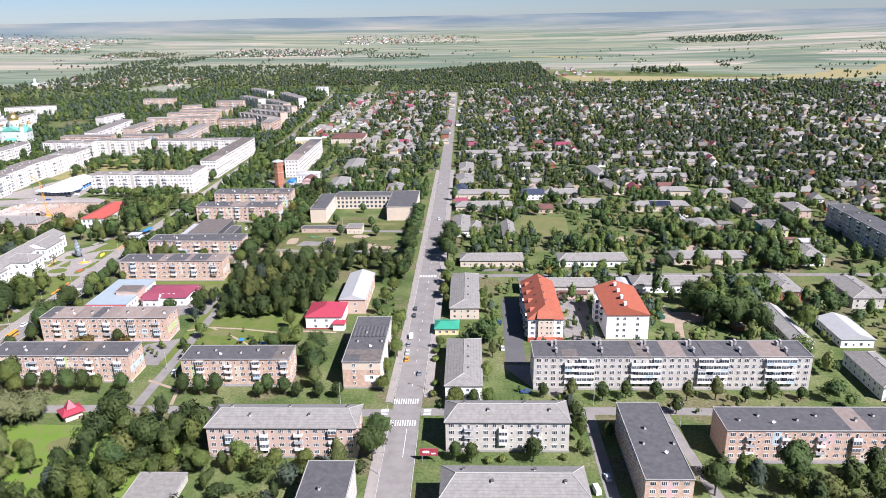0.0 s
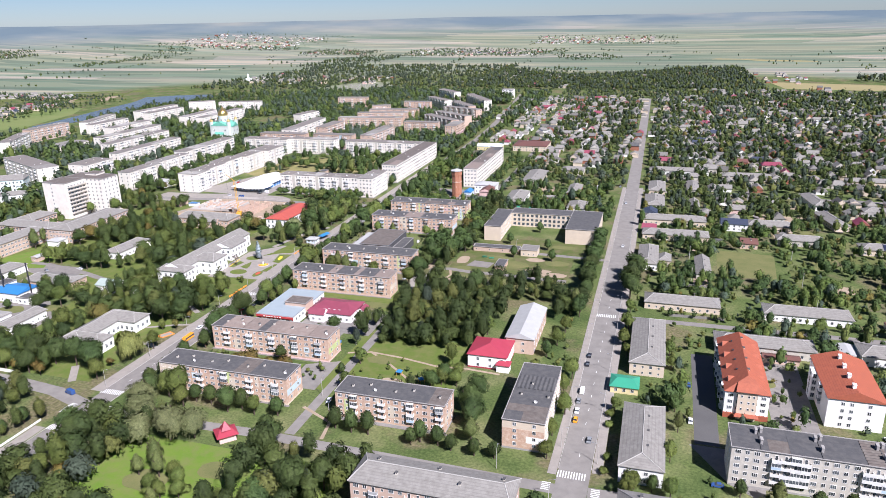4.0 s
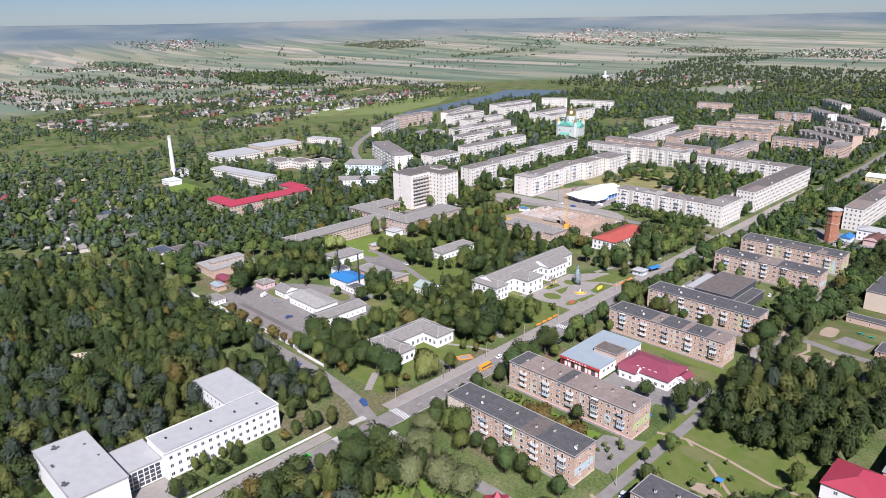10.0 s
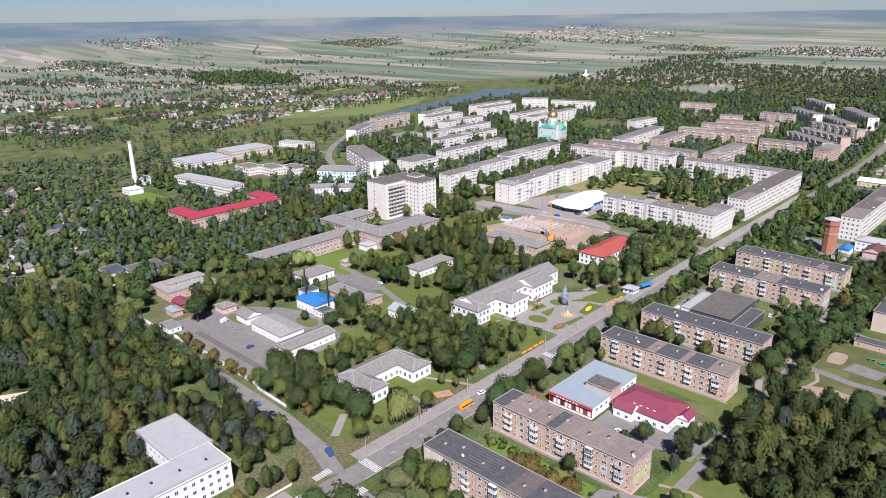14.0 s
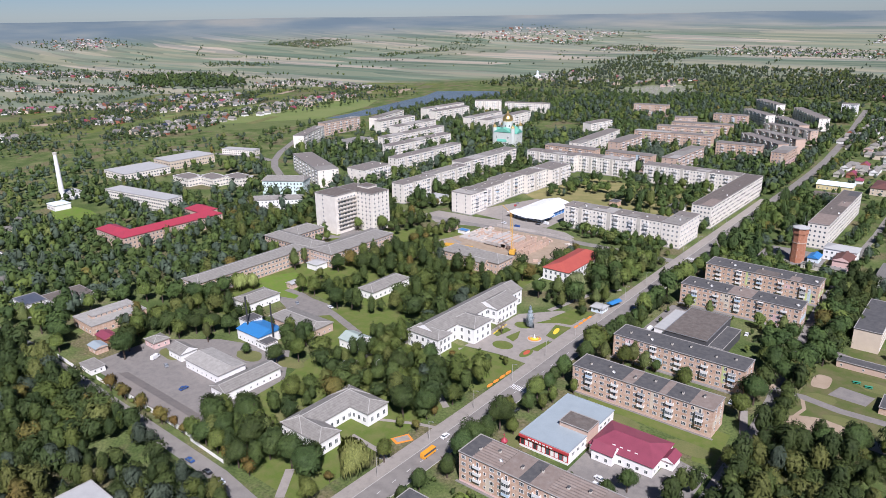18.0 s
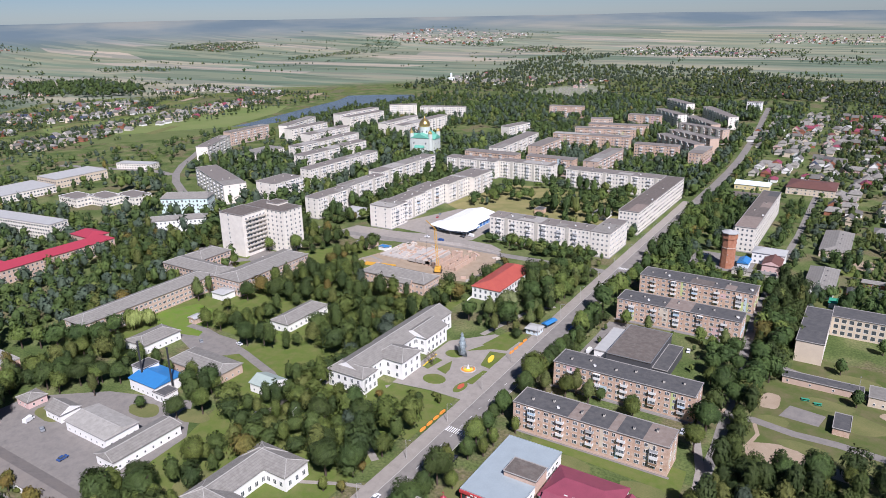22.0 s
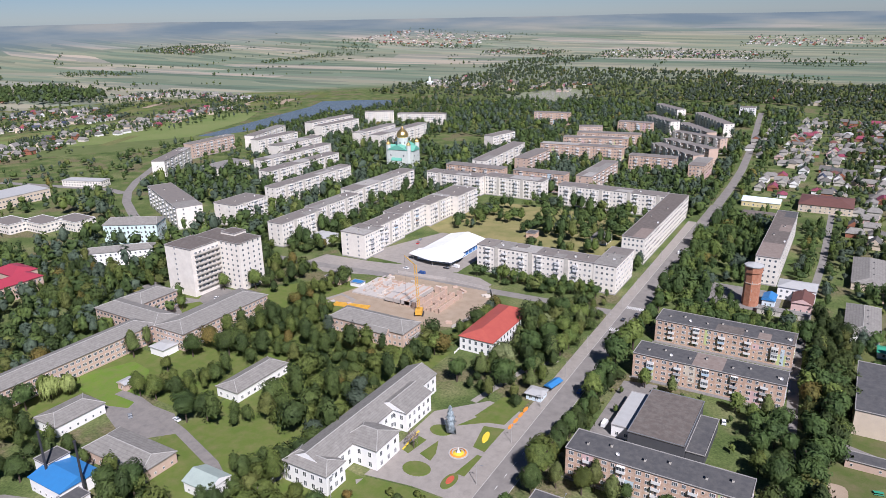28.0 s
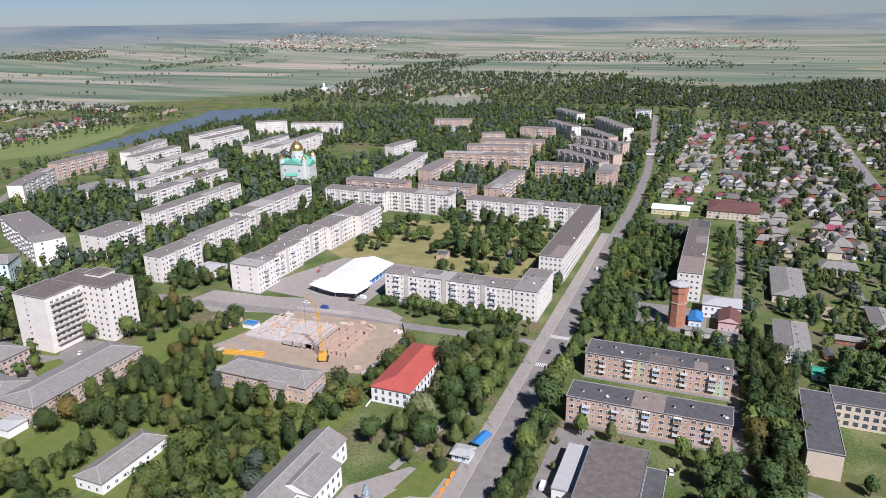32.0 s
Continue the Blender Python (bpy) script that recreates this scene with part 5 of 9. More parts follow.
# house of culture
pal = building("culture_house", -266, -251, 384, 462, 8.6, WHITEWASH, SLATE, "long white two-storey culture house with grey slate roof", "public building", rh=3.6, inset=0.0, faces="e", floors=2, kinds=("tall",), pitch=4.0)
wing(pal, -267, -247, 380.5, 391, 8.2, WHITEWASH, SLATE, 2.6, 4.0, faces="se", floors=2, pitch=3.4, kinds=("tall",))
wing(pal, -256, -240, 401, 416, 8.8, WHITEWASH, SLATE, 3.2, 5.0, faces="se", floors=2, pitch=4.2, kinds=("tall",), name="portico")
wing(pal, -260, -244.5, 428, 447, 8.8, WHITEWASH, SLATE, 3.0, 0.0, faces="se", floors=2, pitch=3.6, kinds=("tall",))

# u-shaped white building
cou = building("clinic", -252.5, -239.5, 287.5, 325, 6.0, WHITEWASH, SLATE, "low white clinic with slate roofs round a court", "clinic", rh=2.8, inset=5.0, faces="e", floors=1, kinds=("tall",))
wing(cou, -252, -229, 287.3, 298, 6.0, WHITEWASH, SLATE, 2.7, 5.0, faces="se", floors=1, kinds=("tall",), z0=1.6)
wing(cou, -252, -229, 313.5, 325.2, 6.0, WHITEWASH, SLATE, 2.7, 5.0, faces="se", floors=1, kinds=("tall",), z0=1.6)

# hospital
hos = building("hospital", -424, -408, 348, 436, 9.6, BRICK_PALE, SLATE, "long three-storey brick hospital with grey slate roofs", "hospital", rh=2.6, inset=7, faces="se", floors=3, kinds=("wide",), pitch=3.0, far=False)
wing(hos, -406, -384, 434, 494, 9.6, BRICK_PALE, SLATE, 2.8, 8, faces="se", floors=3, kinds=("wide",), pitch=3.0)
wing(hos, -456, -406, 434, 450, 9.6, BRICK_PALE, SLATE, 2.8, 7, faces="s", floors=3, kinds=("wide",), pitch=3.0)
wing(hos, -456, -437, 450, 474, 9.6, BRICK_PALE, SLATE, 2.8, 7, faces="e", floors=3, kinds=("wide",), pitch=3.0)
wing(hos, -398, -388, 424, 433, 4.0, WHITEWASH, ZINC, 1.2, 3, faces="", floors=1, name="porch")

# nine-storey hostel
hst = building("hostel", -460.5, -437.5, 487.5, 509, 30.5, PANEL, BITUMEN_BROWN, "nine-storey grey-white tower with long balcony bands", "tower block", flat=True, faces="s", floors=9, kinds=(None, "mid", None), pitch=5, z0=2.0, far=False)
for k in range(1, 9):
    me = Mesh()
    me.box(0.0, 1.5, -8.4, 10.4, -0.15, 0.0).box(1.38, 1.5, -8.4, 10.4, 0.0, 1.05)
    part("balcony_band", me, hst, [GREYBRICK], at=(11.5, 0, 1.2 + 3.15 * k))
    for i in range(6):
        part("window", WIN["wide"], hst, at=(11.52, -7 + 3.3 * i, 1.5 + 3.15 * k), rz=90)
w2 = wing(hst, -458.5, -419.5, 509.2, 528, 30.5, PANEL, BITUMEN_BROWN, flat=True, faces="se", floors=9, kinds=("mid",), pitch=4.4, z0=2.0)
wing(hst, -446.5, -434.5, 520, 530, 32.0, PANEL, BITUMEN_BROWN, flat=True, faces="", floors=9, name="lift_house")

# college: slab, wing, glazed link and hall
lb = building("college", -240, -224.5, 169.5, 217.5, 11.0, WHITEWASH, ZINC, "white three-storey college with a flat pale roof", "college", flat=True, faces="e", floors=3, kinds=("mid",), pitch=3.2, trim=WHITEWASH)
wing(lb, -268.5, -240, 202.5, 219, 11.0, WHITEWASH, ZINC, flat=True, faces="s", floors=3)
lk = wing(lb, -245, -227.5, 155, 169.5, 8.0, WHITEWASH, ZINC, flat=True, faces="", floors=1, name="glazed_link")
me = Mesh()
for i in range(6):
    for j in range(4):
        me.box(-0.03, 0.03, -6.3 + i * 2.1, -4.6 + i * 2.1, 0.6 + j * 1.7, 2.0 + j * 1.7)
tagged(part("glazing", me, lk, [GLASS], at=(8.75, 0.3, 0)), "grid of dark panes in white bars", kind="stuff")
hl = wing(lb, -262, -221, 136.5, 155, 11.0, WHITEWASH, ZINC, flat=True, faces="", floors=1, name="assembly_hall")
# roof hatches, felt repairs, the round sign and the rail of the college
for hx, hy in ((-2, -19), (-1, -9.5), (-0.4, -1.5), (0.2, 8.5), (1.2, 18)):
    part("roof_hatch", Mesh().box(hx - 0.5, hx + 0.5, hy - 0.35, hy + 0.35, 11.0, 11.55), lb, [DARK])
for rx0, rx1, ry0, ry1 in ((-18.8, -15.2, -3.4, -2.2), (-17.2, -15.8, -4.2, -1.2), (-6.5, -4.0, -7.6, -6.6), (7.0, 10.4, -8.2, -7.0), (8.4, 9.8, -8.8, -6.2), (-12, -10.8, 5.4, 6.4), (-1, 0.2, 6.6, 7.4)):
    part("felt_repair", Mesh().box(rx0, rx1, ry0, ry1, 11.0, 11.16 + 0.004 * (rx0 % 3)), hl, [BITUMEN])
sign = Mesh()
for r0, r1, k in ((0.0, 0.8, 1), (0.8, 1.0, 0), (1.3, 1.6, 0), (1.9, 2.3, 0)):
    for i in range(24):
        a0, a1 = 2 * math.pi * i / 24, 2 * math.pi * (i + 1) / 24
        sign.face([(0.06, r0 * math.cos(a0), r0 * math.sin(a0)), (0.06, r1 * math.cos(a0), r1 * math.sin(a0)), (0.06, r1 * math.cos(a1), r1 * math.sin(a1)), (0.06, r0 * math.cos(a1), r0 * math.sin(a1))], k)
part("round_sign", sign, hl, [BRICK_RED, PINK], "round dark red ring sign", at=(20.5, -4.5, 6.4))
for i in range(12):
    part("rail_post", Mesh().box(7.3, 7.36, -22 + 4 * i - 0.03, -22 + 4 * i + 0.03, 11.0, 11.9), lb, [STEEL])
part("rail", Mesh().box(7.3, 7.36, -22, 22, 11.86, 11.92), lb, [STEEL])
patch("forecourt", [(-227, 150), (-212, 150), (-212, 172), (-227, 172)], 0.06, PALE, "pale slab forecourt of the college", "pavement", False)
patch("yard", [(-262, 158), (-246, 158), (-246, 176), (-262, 172)], 0.06, YARD, "grey asphalt yard behind the college", "pavement", False)

# two small halls by the main street
rh_ = building("parish_hall", -50, -31.8, 322.5, 341, 6.6, WHITEWASH, CRIMSON, "white hall with a crimson hipped metal roof", "hall", rh=3.4, inset=7, faces="se", floors=2, kinds=(None, "mid", None, "mid"), pitch=3.0, base=CRIMSON)
wing(rh_, -36, -30.2, 320.5, 325, 3.6, WHITEWASH, CRIMSON, 1.4, 1.5, faces="", floors=1, name="porch")
building("gym", -36, -22.5, 341.5, 381, 8.0, BRICK_PALE, ZINC, "brick gym with a pale metal gable roof", "gym", rh=2.6, inset=0.4, faces="se", floors=2, kinds=("mid", None), pitch=3.2)
DARKWALL = mat("dark_grey_cladding", (0.085, 0.085, 0.09), (0.065, 0.065, 0.07), 0.7)
hall = building("sports_hall", -163, -142, 459, 495, 8.6, DARKWALL, BITUMEN_BROWN, "dark grey sports hall with a worn brown roof", "hall", flat=True, faces="s", floors=1, kinds=(None, "wide"), trim=STEEL)
wing(hall, -171.5, -163.2, 466, 495, 5.2, WHITEWASH, ZINC, flat=True, faces="s", floors=1)
wing(hall, -141.8, -135, 462, 490, 5.0, DARKWALL, BITUMEN, flat=True, faces="", floors=1)

# depot, boiler house and low white buildings
building("garage", -336, -308.5, 295.5, 310.3, 4.6, WHITEWASH, PALESLATE, "low white garage with a wide pale roof", "garage", rh=1.6, inset=0.5, faces="se", floors=1, kinds=("small",), pitch=3.5)
building("garage", -303.5, -292.5, 288.3, 318.5, 4.4, WHITEWASH, SLATE, "long white garage with a slate gable roof", "garage", rh=2.0, inset=1.0, faces="se", floors=1, kinds=("small",), pitch=3.5)
building("outbuilding", -354, -342.8, 297, 306, 3.8, WHITEWASH, SLATE, "white outbuilding with a gable roof", "shed", rh=2.6, inset=0.0, faces="s", floors=1, kinds=("small",))
building("garage_row", -347, -279.5, 263.3, 272, 3.4, WHITEWASH, FELT, "long low white garage with a worn grey-brown roof", "garage", rh=1.5, inset=0.3, faces="s", floors=1, kinds=("small", None), pitch=4.0)
boil = building("boiler_house", -343.5, -325, 330.5, 345.5, 5.6, WHITEWASH, BLUEROOF, "white boiler house with a bright blue roof", "boiler house", rh=2.0, inset=0.3, faces="s", floors=1, kinds=("small",))
wing(boil, -349, -341, 336, 345, 8.0, WHITEWASH, BITUMEN, flat=True, faces="s", floors=1)
wing(boil, -326, -318, 330, 337, 4.0, WHITEWASH, BITUMEN, flat=True, faces="s", floors=1)
for px, py in ((-340.5, 335.4), (-323.2, 338.2)):
    t = thing("flue", px, py, 0, "tall black steel flue pipe of the boiler house", "chimney", "boiler flues")
    part("pipe", Mesh().tube(0, 0, 0, 22.5, 0.45, 0.4, 10), t, [DARK])
    part("collar", Mesh().tube(0, 0, 22.5, 22.9, 0.55, 0.55, 10), t, [DARK])
    part("foot", Mesh().box(-0.9, 0.9, -0.9, 0.9, 0, 0.6), t, [PLINTH])
building("outbuilding", -382.7, -367.3, 355, 377, 4.8, WHITEWASH, SLATE, "low white hospital laundry with slate roof", "outbuilding", rh=2.2, inset=5, faces="se", floors=1, kinds=("small",), pitch=3.5)
building("outbuilding", -344, -310.5, 352, 368, 4.8, BRICK_PALE, SLATE, "low brick workshop with worn slate roof", "outbuilding", rh=2.4, inset=4, faces="se", floors=1, kinds=("small",), pitch=3.5)
building("cottage", -294, -281.5, 357.5, 368, 4.4, WHITEWASH, mat("faded_green_roof", (0.34, 0.4, 0.36), (0.28, 0.33, 0.3), 0.7), "white cottage with a faded green roof", "house", rh=2.4, inset=0.0, faces="se", floors=1, kinds=("small",))
building("outbuilding", -335.5, -322.5, 411, 443, 4.8, WHITEWASH, SLATE, "long low white ward with slate roof among trees", "outbuilding", rh=2.6, inset=5, faces="se", floors=1, kinds=("mid",), pitch=4)
building("school", -336, -288, 491, 507.5, 7.6, BRICK_PALE, SLATE, "old two-storey brick building with ridged slate roof", "public building", rh=3.4, inset=7, faces="se", floors=2, kinds=("mid",))
old_school = bpy.data.objects["school.001"]
wing(old_school, -306, -297, 488.5, 492, 6.6, BRICK_PALE, SLATE, 2.4, 0.0, faces="s", floors=2, kinds=("mid",), name="front_gable")
wing(old_school, -287.8, -283.5, 496, 503, 3.4, BRICK_PALE, SLATE, 1.2, 1.0, faces="s", floors=1, kinds=("small",), name="porch")
st_brick = building("store", -430, -408, 284, 315, 5.4, BRICK, PALESLATE, "low brick store with a pale flat roof", "store", flat=True, faces="se", floors=1, kinds=("mid",), pitch=4, far=False)
wing(st_brick, -423, -417.5, 289, 311, 7.0, BRICK_PALE, PALESLATE, flat=True, faces="e", floors=1, kinds=("small",), pitch=3.0, name="clerestory", z0=5.7)
building("store", -478, -461, 271.5, 283.5, 8.0, WHITEWASH, mat("solar_roof", (0.06, 0.07, 0.1), (0.1, 0.11, 0.13), 0.4), "white two-storey store with a dark panelled roof", "store", flat=True, faces="se", floors=2, kinds=("mid",), far=False)
building("store", -477.5, -457, 286.5, 309, 5.0, WHITEWASH, BITUMEN_BROWN, "low store with a faded brown flat roof", "store", flat=True, faces="s", floors=1)
building("hut", -375.2, -366.3, 296, 304.5, 3.4, PINK, SLATE, "small pink hut with slate roof", "hut", rh=1.8, faces="se", floors=1, kinds=("small",), far=False)
building("hut", -402, -391.5, 283, 290, 3.0, BRICK_RED, MAGENTA, "small hut with a raspberry roof", "hut", rh=1.4, inset=0, faces="", floors=1)
building("hut", -392.6, -384, 274.5, 280.6, 3.2, BRICK, BLUEGREY, "small brick hut with a blue-grey roof", "hut", rh=1.0, inset=0, faces="s", floors=1, kinds=("small",))
building("gatehouse", -376, -364.6, 262.6, 269.6, 3.0, WHITEWASH, SLATE, "low white gatehouse with a flat felt roof", "gatehouse", flat=True, faces="se", floors=1, kinds=("small",), far=False)
building("kiosk", -212.8, -205.8, 475.5, 482, 3.0, BLUEWALL, ZINC, "white and blue kiosk with a pale roof", "kiosk", rh=0.9, inset=2, faces="se", floors=1, kinds=("mid",), over=0.8)
building("garage", -449, -433, 603, 620, 5.0, WHITEWASH, ZINC, "small white flat-roofed building", "outbuilding", rh=1.2, inset=6, faces="s", floors=1, kinds=(None, "mid"))

# raspberry-roofed school and buildings to the west
rs = building("school", -549.5, -533, 366.5, 450, 9.8, BRICK_PALE, CRIMSON, "long pale school with a crimson hipped roof", "school", rh=3.0, inset=7, faces="se", floors=3, kinds=("mid",), pitch=3.0)
wing(rs, -574, -549, 366.5, 381, 9.8, BRICK_PALE, CRIMSON, 3.0, 7, faces="s", floors=3)
wing(rs, -572, -549, 440, 456, 9.8, BRICK_PALE, CRIMSON, 3.0, 7, faces="", floors=3)
building("office_block", -686, -600, 434, 450, 12.6, PANEL, ZINC, "pale four-storey office block with ribbed metal roof", "office", flat=True, faces="se", floors=4, kinds=("wide",), pitch=3, rz=8)
building("factory_hall", -795, -752, 480, 532, 7.5, PANEL, ZINC, "white flat-roofed factory hall", "factory", flat=True, faces="se", floors=2, kinds=("wide",))
building("factory_hall", -800, -765, 540, 596, 9.5, CREAM, ZINC, "cream flat-roofed factory hall", "factory", flat=True, faces="se", floors=2, kinds=("wide",))
for bx, by in ((-690, 516), (-668, 530), (-648, 546)):
    building("kindergarten", bx - 14, bx + 14, by - 9, by + 9, 8.0, PANEL, FELT, "white two-storey kindergarten block", "kindergarten", flat=True, trim=WHITEWASH, faces="se", floors=2, kinds=("wide",))
ho = building("hotel", -560, -514, 501, 514, 10.0, WHITEWASH, SLATE, "white three-storey hotel wing with slate roof", "hotel", rh=2.4, inset=5, faces="s", floors=3, kinds=("mid",), rz=46)
building("hotel", -592, -552, 537, 557, 15.0, mat("mint_plaster", (0.6, 0.72, 0.69), (0.53, 0.64, 0.61), 0.9, 3, 0.3), SLATE, "pale mint hotel with stepped white gables", "hotel", rh=3.4, inset=3, faces="se", floors=4, kinds=("mid", "tall"), rz=32)
building("station", -806, -760, 638, 652, 6.2, PANEL, ZINC, "white low building at the road fork", "public building", flat=True, faces="se", floors=2, kinds=("mid",), rz=18)
building("kindergarten", -722, -694, 733, 790, 7.4, PANEL, SLATE, "pale two-storey kindergarten with flat roof", "kindergarten", flat=True, faces="se", floors=2, kinds=("wide",))
building("farm_hall", -706, -690, 384, 398, 5.0, WHITEWASH, BLUEWALL, "white low hall with blue roof by the chimney", "hall", rh=1.6, faces="s", floors=1)
building("farm_hall", -742, -722, 410, 424, 6.0, WHITEWASH, ZINC, "white boiler hall below the tall chimney", "hall", flat=True, faces="s", floors=1)

# orange-roofed new houses
o1 = building("apartment_house", 60.5, 77, 308, 357, 11.6, WHITEWASH, ORANGE, "new white and cream flats with a steep orange roof", "apartment house", rh=6.0, inset=4.0, faces="s", floors=4, kinds=("wide",), pitch=3.3, far=False, gable=WHITEWASH)
part("bay", Mesh().box(-3.6, 3.6, -25.6, -24.5, 0, 12.6), o1, [CREAM], "cream bay of the gable front")
for k in range(4):
    for sx in (-2.0, 0.6, 2.4):
        part("window", WIN["small"], o1, at=(sx, -25.62, 1.6 + 2.8 * k))
part("bay_roof", Mesh().hip(-4.2, 4.2, -26.2, -20, 12.6, 2.6, 0.2, 0.6), o1, [ORANGE])
part("plinth_band", Mesh().box(-8.4, 8.4, -25.0, -24.48, -0.2, 2.2), o1, [ORANGE], "orange-tiled lower front")
part("porch", Mesh().hip(-4.4, 4.4, -28, -25.6, 2.4, 0.9, 0.2, 0.6), o1, [ORANGE])
for k in range(4):
    for i in range(5):
        part("balcony", BALC[(k + i) % 4], o1, at=(-8.26, -19 + 9.2 * i, 0.9 + 2.8 * k), rz=-90)
for i in range(4):
    part("dormer", Mesh().hip(-1.6, 1.6, -1.6, 1.6, 0, 1.6, 0.2, 0.0, 0, 0.15, 1), o1, [ORANGE, CREAM], at=(-5.2, -17 + 11 * i, 13.0))
    part("chimney", VENT, o1, at=(0.6, -15 + 10 * i, 16.6))
    part("dormer", Mesh().hip(-1.6, 1.6, -1.6, 1.6, 0, 1.6, 0.2, 0.0, 0, 0.15, 1), o1, [ORANGE, CREAM], at=(5.2, -14 + 10 * i, 13.0))
    part("skylight", Mesh().box(-0.5, 0.5, -0.6, 0.6, 0, 0.3), o1, [DARK], at=(-3.2, -12 + 9 * i, 15.4))
o2 = building("apartment_house", 98, 118, 310.5, 347, 12.6, WHITEWASH, ORANGE, "new white four-storey house with a bright orange roof", "apartment house", rh=3.6, inset=0.2, faces="s", floors=4, kinds=(None, "mid", "mid", None, "mid"), pitch=3.3, far=False)
for k in range(1, 4):
    for i in range(2):
        part("loggia", BALC[1], o2, at=(-10.01, -6 + 13 * i, 0.9 + 2.95 * k), rz=-90)
for i in range(4):
    part("chimney", Mesh().box(-0.6, 0.6, -0.9, 0.9, 0, 2.2).box(-0.7, 0.7, -1.0, 1.0, 2.2, 2.35), o2, [WHITEWASH], at=(-0.8, -14 + 8.5 * i, 15.3))
part("stair_tower", Mesh().box(-12.2, -10.0, 2.0, 8.0, -0.2, 12.4), o2, [WHITEWASH], "white glazed stair tower")
for k in range(4):
    part("window", WIN["big"], o2, at=(-12.22, 5.0, 1.4 + 2.9 * k), rz=-90)
    part("window", WIN["tall"], o2, at=(-11.1, 1.98, 1.4 + 2.9 * k))

building("hut", -309, -302, 690, 698, 4.0, BRICK, BITUMEN, "small brick transformer hut on the meadow", "hut", flat=True, faces="", floors=1)
building("house", -262, -250, 700, 716, 4.2, WHITEWASH, SLATE, "low white nursery pavilion with slate roof", "house", rh=2.0, inset=4, faces="s", floors=1)
# market hall with the folded white roof
mk = thing("market_hall", -343, 634, 0, "market hall with a folded white roof and blue glazing", "market hall")
MEMBRANE = mat("white_sheet_roof", (0.8, 0.8, 0.79), (0.7, 0.7, 0.69), 0.5, 6, 1.0)
part("wall", Mesh().box(-13, 14, -23, 25, -0.3, 4.6), mk, [BLUEWALL])
part("roof", Mesh().hip(-14, 15, -20, 26, 4.6, 3.4, 0.6, 0.2), mk, [MEMBRANE], "long white gable roof")
me = Mesh()
eave = [(-18, -26, 4.4), (-6, -30, 4.6), (3, -31.5, 4.2), (18, -29.5, 4.6), (19, -18, 4.2), (18, -10, 4.6), (-8, -8, 4.6), (-17, -14, 4.6)]
for i in range(len(eave)):
    p, q = eave[i], eave[(i + 1) % len(eave)]
    me.face([p, q, (4, -16, 10.2)])
    me.face([p, (p[0], p[1], p[2] - 0.4), (q[0], q[1], q[2] - 0.4), q])
part("entrance_roof", me, mk, [MEMBRANE], "folded white tent roof over the entrance")
for px, py in ((-15, -25), (17, -28), (3, -29.5)):
    part("column", Mesh().tube(px, py, -0.2, 4.5, 0.3, n=8), mk, [STEEL])
BLUEPANE = mat("blue_panel", (0.06, 0.2, 0.5), (0.05, 0.16, 0.42), 0.4)
for i in range(8):
    part("blue_panel", Mesh().box(-2.0, 2.0, -0.08, 0.02, 0.6, 3.9), mk, [BLUEPANE], at=(14.06, -16 + 5.2 * i, 0), rz=90)
for i in range(7):
    part("shop_window", WIN["big"], mk, at=(-10 + 3.6 * i, -23.02, 0.6))
keep_off(-372, -322, 596, 664, 1)

# church
GOLD = mat("gold_leaf", (0.75, 0.52, 0.2), (0.66, 0.45, 0.16), 0.3, 2, 0.3, metal=0.9)
MINT = mat("mint_roof", (0.15, 0.42, 0.32), (0.12, 0.36, 0.27), 0.5, 3, 0.3)
CHW = mat("church_plaster", (0.56, 0.59, 0.54), (0.49, 0.52, 0.48), 0.85, 3, 0.3)
ch = thing("church", -539, 869, 8, "white church with mint green roofs and a gold dome", "church")
ch.scale = (1.12, 1.12, 1.25)
part("nave", Mesh().box(-10, 10, -13, 13, -0.3, 17), ch, [CHW])
part("transept", Mesh().box(-14.5, 14.5, -7, 7, -0.3, 15.5), ch, [CHW])
part("nave_roof", Mesh().hip(-10, 10, -13, 13, 17, 4.2, 0.5, 0.1, 0, 0.2, 1), ch, [MINT, CHW])
part("transept_roof", Mesh().hip(-14.5, 14.5, -7, 7, 15.5, 4.0, 0.5, 0.1, 0, 0.2, 1), ch, [MINT, CHW])
part("porch", Mesh().box(-5, 5, -16, -13, -0.3, 8).hip(-5, 5, -16, -13, 8, 2.2, 0.4, 0.1, 1), ch, [CHW, MINT])
part("door", Mesh().box(-1.3, 1.3, -16.1, -16.0, 0, 4.2), ch, [RED_WALL])
part("drum", Mesh().tube(0, 0, 17, 26.5, 5.8, 5.8, 24), ch, [CHW])


def onion(me, x, y, z, r, n=20):
    prof = [(1.0, 0.0), (1.1, 0.25), (1.06, 0.55), (0.85, 0.9), (0.5, 1.2), (0.2, 1.45), (0.06, 1.75)]
    for (a, h0), (b, h1) in zip(prof, prof[1:]):
        me.tube(x, y, z + h0 * r, z + h1 * r, a * r, b * r, n, 0, False)
    me.tube(x, y, z + 1.75 * r, z + 1.75 * r + 1.6, 0.1, 0.1, 6)
    me.box(x - 0.5, x + 0.5, y - 0.08, y + 0.08, z + 1.75 * r + 0.8, z + 1.75 * r + 1.0)
    return me


